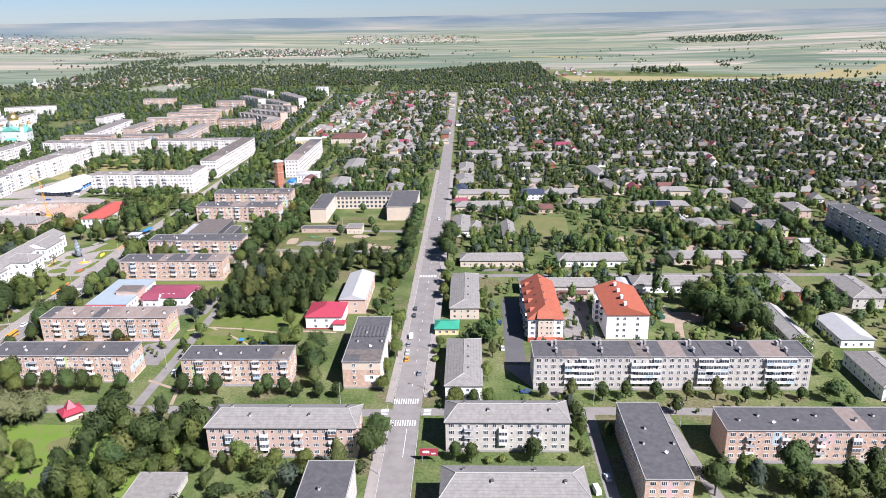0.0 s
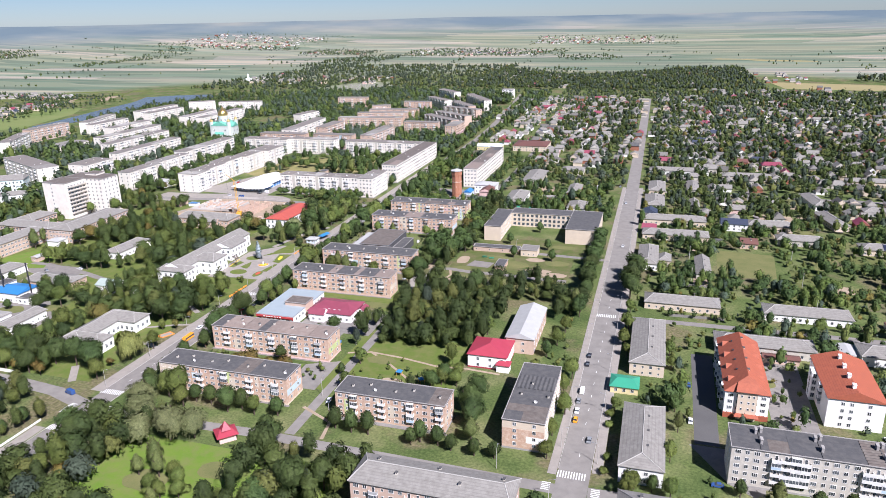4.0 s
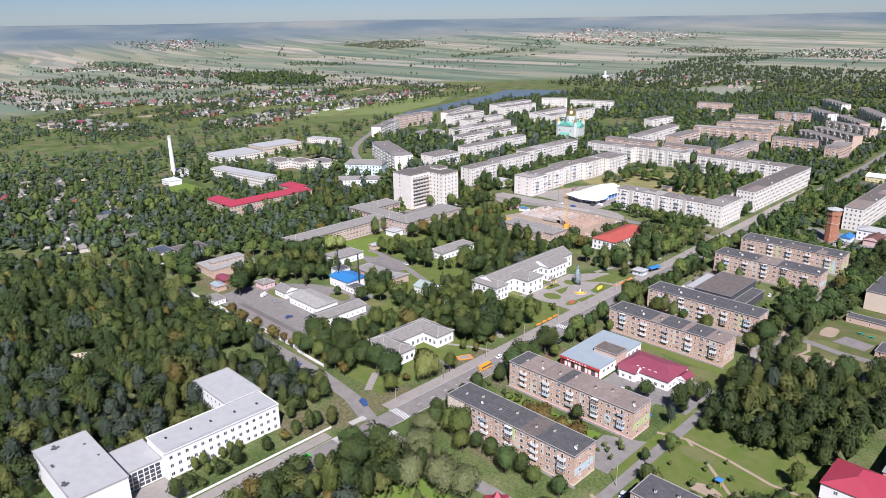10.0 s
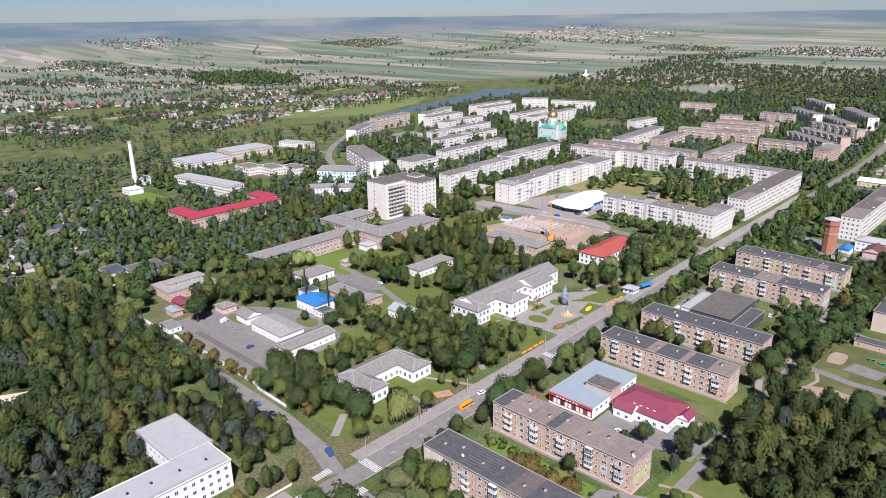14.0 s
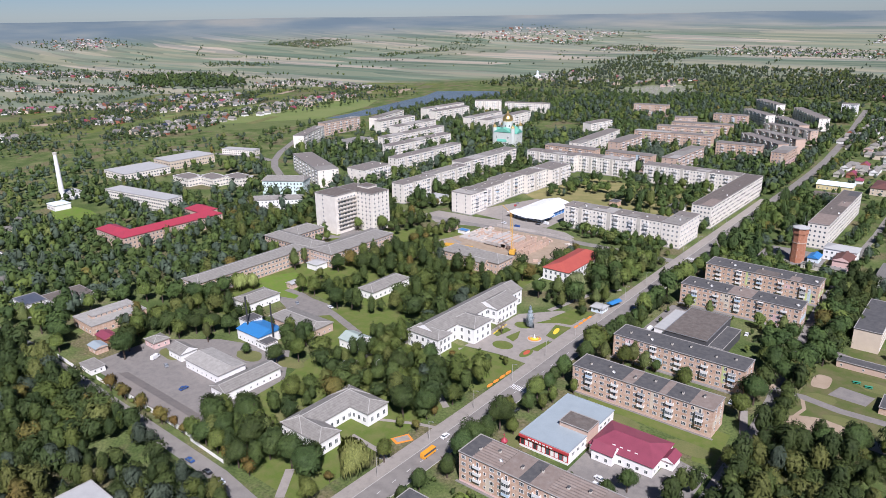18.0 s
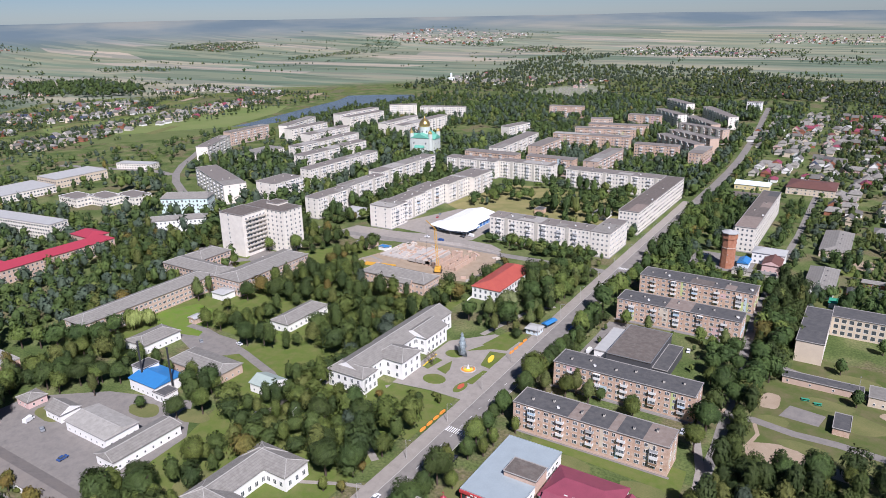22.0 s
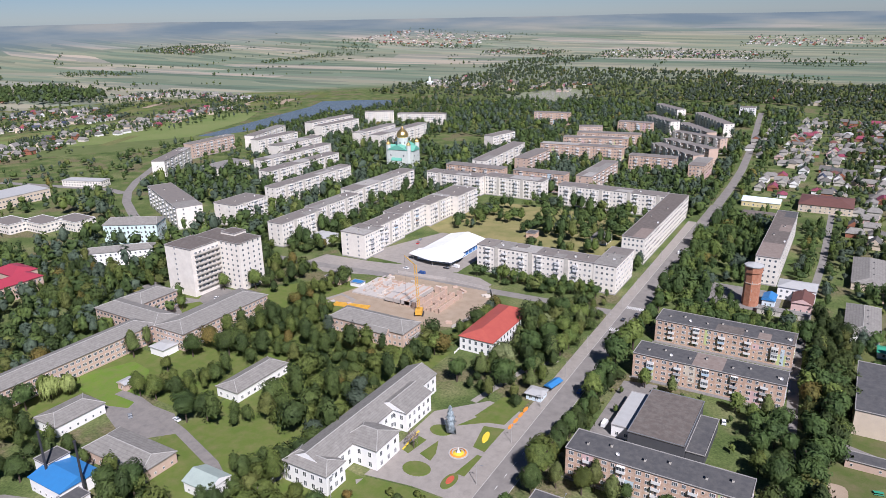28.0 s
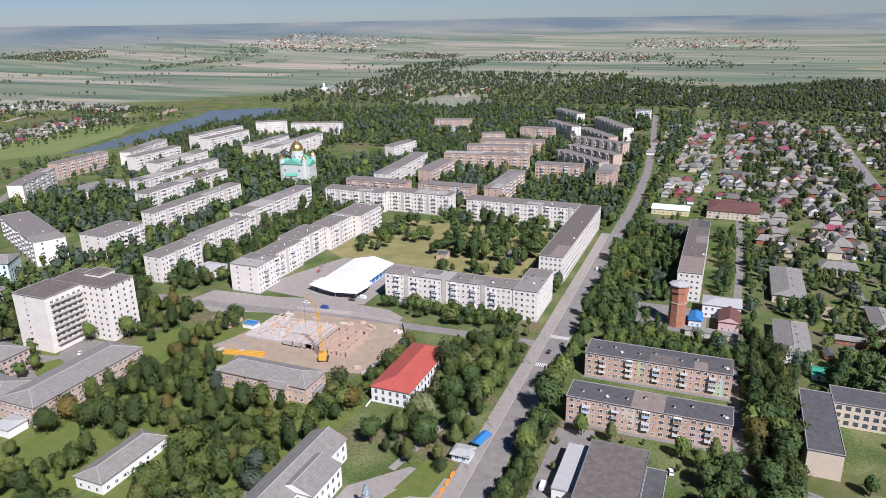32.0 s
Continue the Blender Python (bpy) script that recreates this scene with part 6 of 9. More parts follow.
part("dome", onion(Mesh(), 0, 0, 26.5, 5.4), ch, [GOLD], "gold dome with a cross")
for sx in (-11, 11):
    for sy in (-10, 10):
        part("turret", Mesh().tube(sx, sy, 0, 21, 2.3, 2.3, 14), ch, [CHW])
        part("cupola", onion(Mesh(), sx, sy, 21, 2.0, 14), ch, [GOLD])
for i in range(8):
    a = math.pi / 4 * i
    part("drum_window", WIN["tall"], ch, at=(5.82 * math.sin(a), -5.82 * math.cos(a), 21), rz=math.degrees(a))
for sx in (-7, 7):
    for zz in (4, 11):
        part("window", WIN["tall"], ch, at=(sx, -13.02, zz))
for sy in (-4, 4):
    for zz in (4, 10):
        part("window", WIN["tall"], ch, at=(14.52, sy, zz), rz=90)
keep_off(-562, -516, 838, 896, 2)
wc = thing("chapel", -994.8, 1668, 0, "small white hilltop chapel with a blue dome", "church", z=land_height(-995, 1668))
wc.scale = (0.7, 0.7, 0.72)
part("wall", Mesh().box(-9, 9, -9, 9, -0.5, 14), wc, [WHITEWASH])
part("roof", Mesh().hip(-9, 9, -9, 9, 14, 5, 0.5, 8.5), wc, [BLUEWALL])
part("tower", Mesh().tube(0, 0, 16, 26, 4, 3.6, 12), wc, [WHITEWASH])
part("dome", onion(Mesh(), 0, 0, 26, 3.4, 12), wc, [BLUEWALL])

# water tower
wt = thing("water_tower", -143.3, 634, 0, "eight-sided red brick water tower with a metal cap", "water tower")
TOWERBRICK = mat("tower_brick", (0.38, 0.16, 0.09), (0.3, 0.125, 0.075), 0.9, 1.6, 0.2, grime=((0.42, 0.22, 0.14), 1.5))
part("shaft", Mesh().tube(0, 0, -0.3, 20, 4.6, 4.4, 8), wt, [TOWERBRICK])
part("band", Mesh().tube(0, 0, 13.6, 14.1, 4.7, 4.7, 8), wt, [BRICK_PALE])
part("tank", Mesh().tube(0, 0, 20, 23.6, 4.9, 4.9, 8), wt, [TOWERBRICK])
part("cap", Mesh().tube(0, 0, 23.6, 24.1, 5.5, 5.5, 8).tube(0, 0, 24.1, 25.6, 5.5, 0.6, 8), wt, [ZINC], "pale sheet metal cap")
part("mast", Mesh().rod((1.5, 0, 25), (1.5, 0, 32), 0.08), wt, [STEEL])
for k in range(3):
    part("window", WIN["small"], wt, at=(0.3, -4.3, 4 + 5 * k))
keep_off(-150, -137, 627, 641, 1)
building("workshop", -137, -130.5, 634, 645, 4.0, BLUEWALL, BLUEROOF, "small workshop with a bright blue roof by the tower", "workshop", rh=1.8, inset=0.2, faces="s", floors=1, kinds=("small",))
building("house", -131, -111, 650, 664, 7.6, WHITEWASH, ZINC, "white two-storey house with a pale metal roof", "house", rh=2.0, inset=7, faces="s", floors=2)
building("house", -122, -111.5, 633, 650, 5.6, PINK, BROWNROOF, "small house with a dark maroon roof", "house", rh=2.6, inset=0.0, faces="s", floors=1, kinds=("small",))
building("shed", -138, -112, 622, 627, 3.0, GREYBRICK, SLATE, "long low shed with a grey roof", "shed", flat=True, faces="", floors=1)

# factory chimney
fc_ = thing("factory_chimney", -727.7, 407.2, 0, "tall white factory chimney with a stepped top", "chimney")
part("shaft", Mesh().tube(0, 0, -0.3, 43, 2.6, 1.6, 12), fc_, [WHITEWASH])
part("crown", Mesh().tube(0, 0, 43, 45, 2.0, 2.0, 12), fc_, [GREYBRICK])

# park shelter
pv = thing("pavilion", -126.5, 241, 45, "small park pavilion with a steep red roof", "pavilion")
part("wall", Mesh().box(-3.2, 3.2, -3.2, 3.2, -0.2, 2.8), pv, [PINK])
part("roof", Mesh().hip(-3.2, 3.2, -3.2, 3.2, 2.8, 1.6, 1.0, 2.2).hip(-1.6, 1.6, -1.6, 1.6, 4.2, 3.2, 0.3, 1.8), pv, [CRIMSON])
keep_off(-131, -122, 236, 246, 1)
building("play_house", 15.5, 27, 315.5, 326, 3.2, YELLOW, GREENROOF, "yellow summer cafe with a green awning roof", "cafe", rh=1.6, inset=3, faces="s", floors=1, kinds=("mid",))
building("garage", -80, -64, 178, 201, 3.0, GREYBRICK, SLATE, "low garage with a pale felt roof", "garage", flat=True, faces="s", floors=1)


# ---- low houses near the main street ----
def low_house(x0, x1, y0, y1, h, roof=SLATE, wall=CREAM, rh=2.6, label="single-storey plastered house with a grey slate roof", inset=None, rz=0.0, floors=1, stacks=2, faces="sw"):
    return building("house", x0, x1, y0, y1, h, wall, roof, label, "house", rh=rh, inset=inset, faces=faces, floors=floors, kinds=("mid", "small"), pitch=3.6, stacks=stacks, group="low houses", rz=rz, far=y0 > 260)


TWO = "two-storey plastered house with a grey slate hipped roof"
low_house(22.5, 37.5, 334, 384, 6.2, inset=6, floors=2, label=TWO, stacks=3)
low_house(22.5, 37.5, 254, 297, 6.6, inset=6, floors=2, label=TWO, stacks=3, wall=WHITEWASH)
low_house(27, 66, 413, 427, 4.0, inset=5)
low_house(88, 130, 412, 426, 4.0, inset=6, wall=WHITEWASH)
low_house(159, 206, 415, 429, 4.0, inset=6)
low_house(61, 105, 367.5, 381, 4.6, inset=6, wall=GREYBRICK)
low_house(81.5, 97, 361, 365.5, 2.8, roof=BROWNROOF, inset=0.1, wall=BRICK_PALE, stacks=0, rh=0.7, label="row of low brick sheds with a worn brown roof")
low_house(124, 166, 369, 384, 4.6, inset=6, wall=WHITEWASH)
low_house(116, 123.5, 372, 384, 3.0, roof=ZINC, inset=0.1, wall=GREYBRICK, stacks=0, rh=0.8, label="annex with a pale metal roof")
low_house(21, 33, 476, 514, 4.2, inset=5, wall=WHITEWASH)
low_house(33.5, 41, 486, 499, 3.6, inset=4, wall=CREAM, stacks=0)
BRICKHOUSE = "two-storey red brick house with a slate roof and tall chimneys"
low_house(195.3, 210.9, 355, 382, 6.0, inset=6, floors=2, label=BRICKHOUSE, wall=BRICK_RED, stacks=4)
low_house(232, 248, 346, 377, 6.0, inset=6, floors=2, label=TWO, wall=GREYBRICK)
low_house(181, 190.5, 299, 340, 4.0, PALESLATE, WHITEWASH, inset=0.2, label="long white workshop with a pale slate roof", stacks=0)
low_house(204, 219, 301, 326, 4.2, ZINC, WHITEWASH, inset=0.2, label="white workshop with a bright metal roof", stacks=0)
low_house(197, 210, 254, 285, 6.0, inset=6, floors=2, label=TWO, wall=WHITEWASH)
teal = low_house(236.5, 250.3, 466.5, 489, 6.0, inset=6, floors=2, label="two-storey yellow-green house with a teal side wall", wall=mat("lime_plaster", (0.6, 0.6, 0.26), (0.52, 0.52, 0.24), 0.9, 3, 0.3), stacks=4)
part("painted_wall", Mesh().box(-6.95, -6.9, -11.2, 11.2, 0.2, 5.9), teal, [mat("teal_plaster", (0.12, 0.42, 0.4), (0.1, 0.36, 0.34), 0.9, 3, 0.3)], "teal rendered side wall")
low_house(273.5, 287.5, 514.7, 537, 6.0, inset=6, floors=2, label=TWO, wall=BRICK_PALE, stacks=4)
low_house(235.5, 249, 412, 434, 6.0, inset=6, floors=2, label=TWO, wall=WHITEWASH, stacks=4)
low_house(240.3, 252.6, 523.8, 551, 6.0, inset=6, floors=2, label=TWO, wall=PINK, stacks=4)
low_house(189.5, 208, 478, 500, 4.2, inset=5, wall=CREAM)
low_house(194.5, 210, 468, 477.6, 4.0, roof=BROWNROOF, inset=0.2, wall=BRICK_RED, stacks=0, label="low extension with a maroon metal roof")
low_house(233, 243, 446, 452, 2.8, roof=MAGENTA, inset=0.1, wall=PLINTH, stacks=0, rh=0.9, label="garage with a raspberry metal roof")
low_house(252, 262, 449, 458, 2.8, roof=ZINC, inset=0.1, wall=PLINTH, stacks=0, rh=0.8, label="carport with a pale metal roof")
low_house(214, 228, 447, 455, 2.6, roof=ZINC, inset=0.1, wall=PLINTH, stacks=0, rh=0.8, label="row of sheds with a pale metal roof")
low_house(212, 222, 492, 500, 2.8, roof=OLDSLATE, inset=0.1, wall=GREYBRICK, stacks=0, rh=1.0, label="shed with an old slate roof")
low_house(21, 67, 581, 595, 4.2, inset=5, wall=CREAM)
low_house(20.4, 31, 594.5, 606, 5.6, roof=NAVYROOF, inset=0.3, wall=BLUEWALL, floors=2, label="pale blue house with a dark blue metal roof", stacks=0)
low_house(22, 67, 542, 556, 4.0, inset=6, wall=CREAM)
low_house(21, 31, 556.5, 565, 4.0, roof=MAGENTA, inset=0.2, wall=WHITEWASH, label="white house with a raspberry metal roof", stacks=1)
low_house(56, 64.5, 467, 499, 3.4, inset=0.3, wall=GREYBRICK)
low_house(21, 36.5, 624, 660, 4.2, inset=6, wall=WHITEWASH)
low_house(23, 37, 676, 712, 4.2, inset=6, wall=CREAM)
low_house(56, 66, 688, 722, 3.6, inset=4, wall=GREYBRICK)
low_house(56.5, 64, 628, 650, 3.6, inset=0.3, wall=WHITEWASH)
low_house(96, 127, 580, 594, 4.2, inset=5)
low_house(77, 95.5, 576, 590, 5.4, roof=NAVYROOF, inset=0.3, wall=WHITEWASH, floors=2, label="white two-storey end house with a dark blue roof", stacks=1)
low_house(87, 98, 535, 546, 3.6, roof=BROWNROOF, inset=0.2, wall=BRICK_PALE)
low_house(112, 142, 548, 560, 4.0, inset=5, wall=GREYBRICK)
sol = low_house(161.5, 205, 537.5, 551, 4.2, inset=6, wall=CREAM)
SOLAR = mat("solar_panel", (0.02, 0.025, 0.045), (0.03, 0.035, 0.06), 0.25, 1.5, 0.3, spec=0.6)
for k in range(6):
    panel_slope = Mesh().box(-1.3, 1.3, -3.3, 3.3, 0.0, 0.07)
    ps = part("solar_panel", panel_slope, sol, [SOLAR], "dark blue solar panel on the roof")
    ps.matrix_basis = pose(-7.5 + 2.7 * k, -3.7, 5.72, math.degrees(math.atan2(2.6, 7.25)), 0, 0)
low_house(192, 210, 521, 530, 3.4, inset=4, wall=WHITEWASH, stacks=1)
low_house(213, 223, 526, 533, 3.0, inset=0.3, wall=BRICK_PALE, stacks=0)
low_house(152, 163, 592, 630, 4.2, inset=6, wall=CREAM, rz=12)
low_house(150, 162, 650, 690, 4.2, inset=6, wall=WHITEWASH, rz=8)
low_house(192, 220, 586, 598, 4.0, inset=5, wall=CREAM)
low_house(198, 213, 606, 614, 3.6, roof=BROWNROOF, inset=0.3, wall=PINK, stacks=1)
low_house(186, 238, 638, 650, 4.0, inset=6, wall=BRICK_PALE)
low_house(208, 236, 662, 674, 4.0, inset=5, wall=BRICK_PALE)
low_house(228, 252, 577, 589, 4.0, inset=5, wall=CREAM)
low_house(278, 300, 559, 570, 4.6, inset=5, wall=BRICK_PALE)
low_house(22, 78, 763, 777, 4.4, inset=6, wall=WHITEWASH)
low_house(90, 134, 750, 763, 4.2, inset=6, wall=CREAM)
low_house(197, 243, 748, 761, 4.2, inset=6, wall=CREAM)
low_house(246, 288, 739, 752, 4.2, inset=6, wall=GREYBRICK)
low_house(105, 119, 817, 830, 5.0, roof=BROWNROOF, inset=0.3, wall=BRICK_RED)
low_house(131, 150, 803, 816, 5.4, roof=MAGENTA, inset=3, wall=CREAM)
low_house(-95, -79, 606, 648, 4.6, inset=6, wall=WHITEWASH, faces="s", stacks=3)
low_house(-94, -76, 686, 738, 4.6, inset=6, wall=CREAM, faces="s", stacks=3)
low_house(-47, -36, 652, 684, 4.0, inset=4, wall=BRICK_RED, faces="s")
low_house(-64, -42, 747, 764, 4.0, inset=5, wall=GREYBRICK, faces="s")
low_house(-66, -44, 637, 643, 2.8, roof=SLATE, inset=0.2, wall=BRICK_RED, faces="s", rh=1.0, stacks=0, label="long low brick shed with felt roof")
low_house(-40, -24, 600, 622, 4.2, inset=5, wall=WHITEWASH, faces="s")
low_house(-80, -70, 592, 600, 3.2, roof=GREENROOF, inset=0.2, wall=BLUEWALL, faces="s", rh=1.2, stacks=0, label="small hut with a green roof")
low_house(-182, -152, 860, 876, 4.6, roof=BLUEWALL, inset=0.3, wall=YELLOW, faces="s", stacks=0, label="yellow shop with a pale blue roof")
low_house(-177, -150, 814, 828, 4.2, roof=BITUMEN_BROWN, inset=3, wall=BRICK_RED, faces="s", stacks=0, label="low red shop with a brown roof")
low_house(-138, -98, 862, 900, 6.4, roof=BROWNROOF, inset=10, wall=CREAM, faces="s", floors=2, label="large house with a brown and grey roof")


# ---- trees ----
def crown_tris(seed, n, rx, h0, h1, leaf, lumps=7, shape="round", core=2, jitter=0.34):
    """A lumpy crown from height h0 to h1 as triangles (m, 3, 6), corners and normals: an uneven inner mass, and n leaf clumps round it."""
    g = np.random.RandomState(seed)
    zc, rz = (h0 + h1) / 2, (h1 - h0) / 2
    R = np.array([rx, rx, rz])
    cen = g.normal(size=(lumps, 3))
    cen /= np.linalg.norm(cen, axis=1)[:, None]
    cen[:, 2] = np.abs(cen[:, 2]) * 1.15 - 0.4
    cen *= 0.48 + 0.2 * g.rand(lumps, 1)
    lr = 0.33 + 0.2 * g.rand(lumps)
    cen[0], lr[0] = (0, 0, 0), 0.6
    if shape == "oval":
        cen[:, :2] *= 0.75
        cen[0], lr[0] = (0, 0, -0.12), 0.74

    def reach(d):
        """How far the crown goes out in each direction, as the hull of its lumps."""
        if shape in ("cone", "column"):
            return 0.86 + 0.16 * np.sin(5 * d[:, 0] + 3 * d[:, 2] + seed) * np.cos(4 * d[:, 1] + 7 * d[:, 2])
        dot = d @ cen.T
        k = dot ** 2 - (cen ** 2).sum(1) + lr ** 2
        return np.where(k > 0, dot + np.sqrt(np.maximum(k, 0)), 0).max(1)

    def at(d, k):
        if shape == "cone":
            t = (1 - d[:, 2]) / 2
            a = np.arctan2(d[:, 1], d[:, 0])
            r = rx * t ** 0.9 * (0.8 + 0.25 * np.sin(t * 34)) * k
            return np.stack([r * np.cos(a), r * np.sin(a), h1 - (h1 - h0) * t], 1)
        q = d * (reach(d) * k)[:, None]
        if shape == "oval":
            q[:, :2] *= (1 - 0.45 * np.clip(q[:, 2:3], -0.2, 1))
        return q * R + [0, 0, zc]

    # inner mass
    bm = bmesh.new()
    bmesh.ops.create_icosphere(bm, subdivisions=core, radius=1)
    vs = np.array([v.co[:] for v in bm.verts])
    fs = np.array([[v.index for v in f.verts] for f in bm.faces])
    bm.free()
    inner = at(vs, 0.7 + 0.14 * g.rand(len(vs)))[fs]
    d = g.normal(size=(n, 3))
    d /= np.linalg.norm(d, axis=1)[:, None]
    d[:, 2] = np.where(d[:, 2] < -0.35, -d[:, 2], d[:, 2])
    pos = at(d, 0.78 + 0.3 * g.rand(n) ** 1.4 + 0.16 * g.rand(n) ** 6)
    nor = d + 1.1 * jitter * g.normal(size=(n, 3)) + [0, 0, 0.2]
    nor /= np.linalg.norm(nor, axis=1)[:, None]
    u = np.cross(nor, g.normal(size=(n, 3)) * 0.55 + [0, 0, 1])
    u /= np.linalg.norm(u, axis=1)[:, None] + 1e-9
    v = np.cross(nor, u)
    wide = 1 if n > 100 else 1.35   # coarse crowns have rounder clumps
    s = leaf * wide * (0.4 + 0.62 * g.rand(n, 1))
    k = s * (1.3 + 0.9 * g.rand(n, 1)) / wide ** 2
    if shape == "weep":
        nor[:, 2] *= 0.3
        nor /= np.linalg.norm(nor, axis=1)[:, None]
        u = np.cross(nor, [0, 0, 1.0])
        u /= np.linalg.norm(u, axis=1)[:, None] + 1e-9
        v, s = np.cross(nor, u), s * 0.7
        k = s * (4 + 4 * g.rand(n, 1))
    leaves = np.stack([pos - u * s * 0.5 - v * k * 0.4, pos + u * s * 0.5 - v * k * 0.35, pos + v * k * 0.6 + u * s * (g.rand(n, 1) - 0.5)], 1)
    # each leaf clump faces mostly the way its part of the crown does
    def outward(q):
        """Away from the crown's middle and from the middle of the nearest lump."""
        e = (q - [0, 0, zc]) / R
        far = (e + [0, 0, 0.2]) / R
        far /= np.linalg.norm(far, axis=2)[:, :, None] + 1e-9
        if shape in ("cone", "column"):
            return far
        gap = np.linalg.norm(e[:, :, None, :] - cen, axis=3) - lr
        lump = (e - cen[gap.argmin(2)]) / R
        lump /= np.linalg.norm(lump, axis=2)[:, :, None] + 1e-9
        return 0.4 * far + 0.6 * lump

    out_in, out_leaf = outward(inner), outward(leaves)
    face = np.cross(leaves[:, 1] - leaves[:, 0], leaves[:, 2] - leaves[:, 0])
    flip = (face * nor).sum(1) < 0
    leaves[flip] = leaves[flip][:, ::-1]
    out_leaf[flip] = out_leaf[flip][:, ::-1]
    norm = np.concatenate([out_in, 0.9 * out_leaf + 0.1 * nor[:, None, :]])
    norm /= np.linalg.norm(norm, axis=2)[:, :, None] + 1e-9
    return np.concatenate([np.concatenate([inner, leaves]), norm], 2)


def tris_mesh(name, q, mats, which=None):
    """Mesh data from (n, 3, 6) corners and normals, quickly; which gives each triangle's material."""
    n = len(q)
    me = bpy.data.meshes.new(name)
    me.vertices.add(3 * n)
    me.vertices.foreach_set("co", np.ascontiguousarray(q[:, :, :3], dtype=np.float32).ravel())
    me.loops.add(3 * n)
    me.loops.foreach_set("vertex_index", np.arange(3 * n, dtype=np.int32))
    me.polygons.add(n)
    me.polygons.foreach_set("loop_start", np.arange(0, 3 * n, 3, dtype=np.int32))
    for m in mats:
        me.materials.append(m)
    if which is not None:
        me.polygons.foreach_set("material_index", np.ascontiguousarray(which, dtype=np.int32))
    me.update()
    me.validate()
    at = me.attributes.new("custom_normal", "FLOAT_VECTOR", "CORNER")
    at.data.foreach_set("vector", np.ascontiguousarray(q[:, :, 3:], dtype=np.float32).ravel())
    return me


def trunk_mesh(h, r):
    """A tapered trunk with three limbs."""
    me = Mesh()
    me.tube(0, 0, -0.3, h * 0.55, r, r * 0.7, 7)
    for i in range(3):
        a = 2.1 * i + 0.4
        me.rod((0, 0, h * 0.45), (math.cos(a) * h * 0.22, math.sin(a) * h * 0.22, h * 0.8), r * 0.42)
    return me.data("trunk", BARK)


def solid_tris(me):
    """A mesh's faces as triangles (n, 3, 6), corners and normals."""
    out = []
    for p in me.polygons:
        vs = [me.vertices[i].co for i in p.vertices]
        for i in range(1, len(vs) - 1):
            out.append([(*q, *p.normal) for q in (vs[0], vs[i], vs[i + 1])])
    return np.array(out)


# name, leaf material, crown radius, foot and top of the crown, leaf clumps, clump size, shape
KINDS = {
    "linden": (0, 4.6, 1.4, 11.5, 1500, 0.58, "round", "broad linden tree with a full green crown"),
    "chestnut": (1, 5.4, 1.2, 12.5, 1600, 0.64, "round", "dense dark green chestnut tree"),
    "maple": (1, 3.4, 0.6, 8.8, 1150, 0.5, "oval", "young oval-crowned dark maple tree"),
    "poplar": (2, 2.4, 1.5, 13.0, 1100, 0.52, "column", "tall slender green poplar tree"),
    "birch": (2, 3.7, 1.4, 12.5, 1250, 0.55, "oval", "tall light green birch tree"),
    "rowan": (3, 2.8, 1.4, 6.8, 520, 0.55, "round", "small tree with yellowing leaves"),
    "willow": (4, 5.2, 0.2, 10.4, 1550, 0.6, "weep", "broad pale green weeping willow"),
    "white_willow": (6, 5.6, 0.3, 10.6, 1500, 0.58, "round", "broad silver-green willow tree"),
    "thuja": (0, 1.5, 0.1, 5.6, 300, 0.5, "column", "narrow clipped dark green thuja"),
    "bush": (0, 1.6, 0.0, 2.4, 160, 0.55, "round", "rounded green garden bush"),
}
PROTO = {}
for k, (kind, (lm, rx, h0, h1, n, leaf, shape, text)) in enumerate(KINDS.items()):
    PROTO[kind] = [(trunk_mesh(h1, 0.16 + h1 * 0.014), tris_mesh("crown", crown_tris(11 * k + v, n, rx, h0, h1, leaf, 9, shape), [LEAF[lm]]), text) for v in range(2)]
    PROTO[kind] += [(lm, np.concatenate([crown_tris(11 * k, n // 3, rx, h0, h1, leaf * 1.7, 9, shape), solid_tris(PROTO[kind][0][0])]))]
DISTANT = []
TRUNK_TRIS = len(solid_tris(PROTO["linden"][0][0]))


def tree(kind, x, y, s=1.0, rnd=random):
    trunk, crown, text = PROTO[kind][rnd.randrange(2)]
    if kind not in ("bush", "thuja") and (y > 470 or x < -395 or x > 205):
        lm, q = PROTO[kind][2]
        a = rnd.uniform(0, 6.283)
        turn = np.array([[math.cos(a), math.sin(a), 0], [-math.sin(a), math.cos(a), 0], [0, 0, 1]])
        which = np.full(len(q), lm)
        which[len(q) - TRUNK_TRIS:] = len(LEAF)
        DISTANT.append((np.concatenate([(q[:, :, :3] @ turn) * s + [x, y, 0], q[:, :, 3:] @ turn], 2), which))
        return
    t = thing("tree" if kind not in ("bush", "thuja") else ("bush" if kind == "bush" else "conifer"), x, y, rnd.uniform(0, 360), text, "bush" if kind == "bush" else "tree", "trees along streets and courts")
    t.scale = (s, s, s * rnd.uniform(0.9, 1.12))
    if kind != "bush":
        part("trunk", trunk, t)
    part("crown", crown, t)


def row(kind, x0, y0, x1, y1, step, s=1.0, jit=1.0, seed=0, mix=()):
    rnd = random.Random(seed)
    n = max(1, int(math.hypot(x1 - x0, y1 - y0) / step))
    for i in range(n + 1):
        if rnd.random() < 0.1:
            continue
        k = rnd.choice(mix) if mix and rnd.random() < 0.4 else kind
        tree(k, x0 + (x1 - x0) * i / n + rnd.uniform(-jit, jit), y0 + (y1 - y0) * i / n + rnd.uniform(-jit, jit), s * rnd.uniform(1.0, 1.45), rnd)


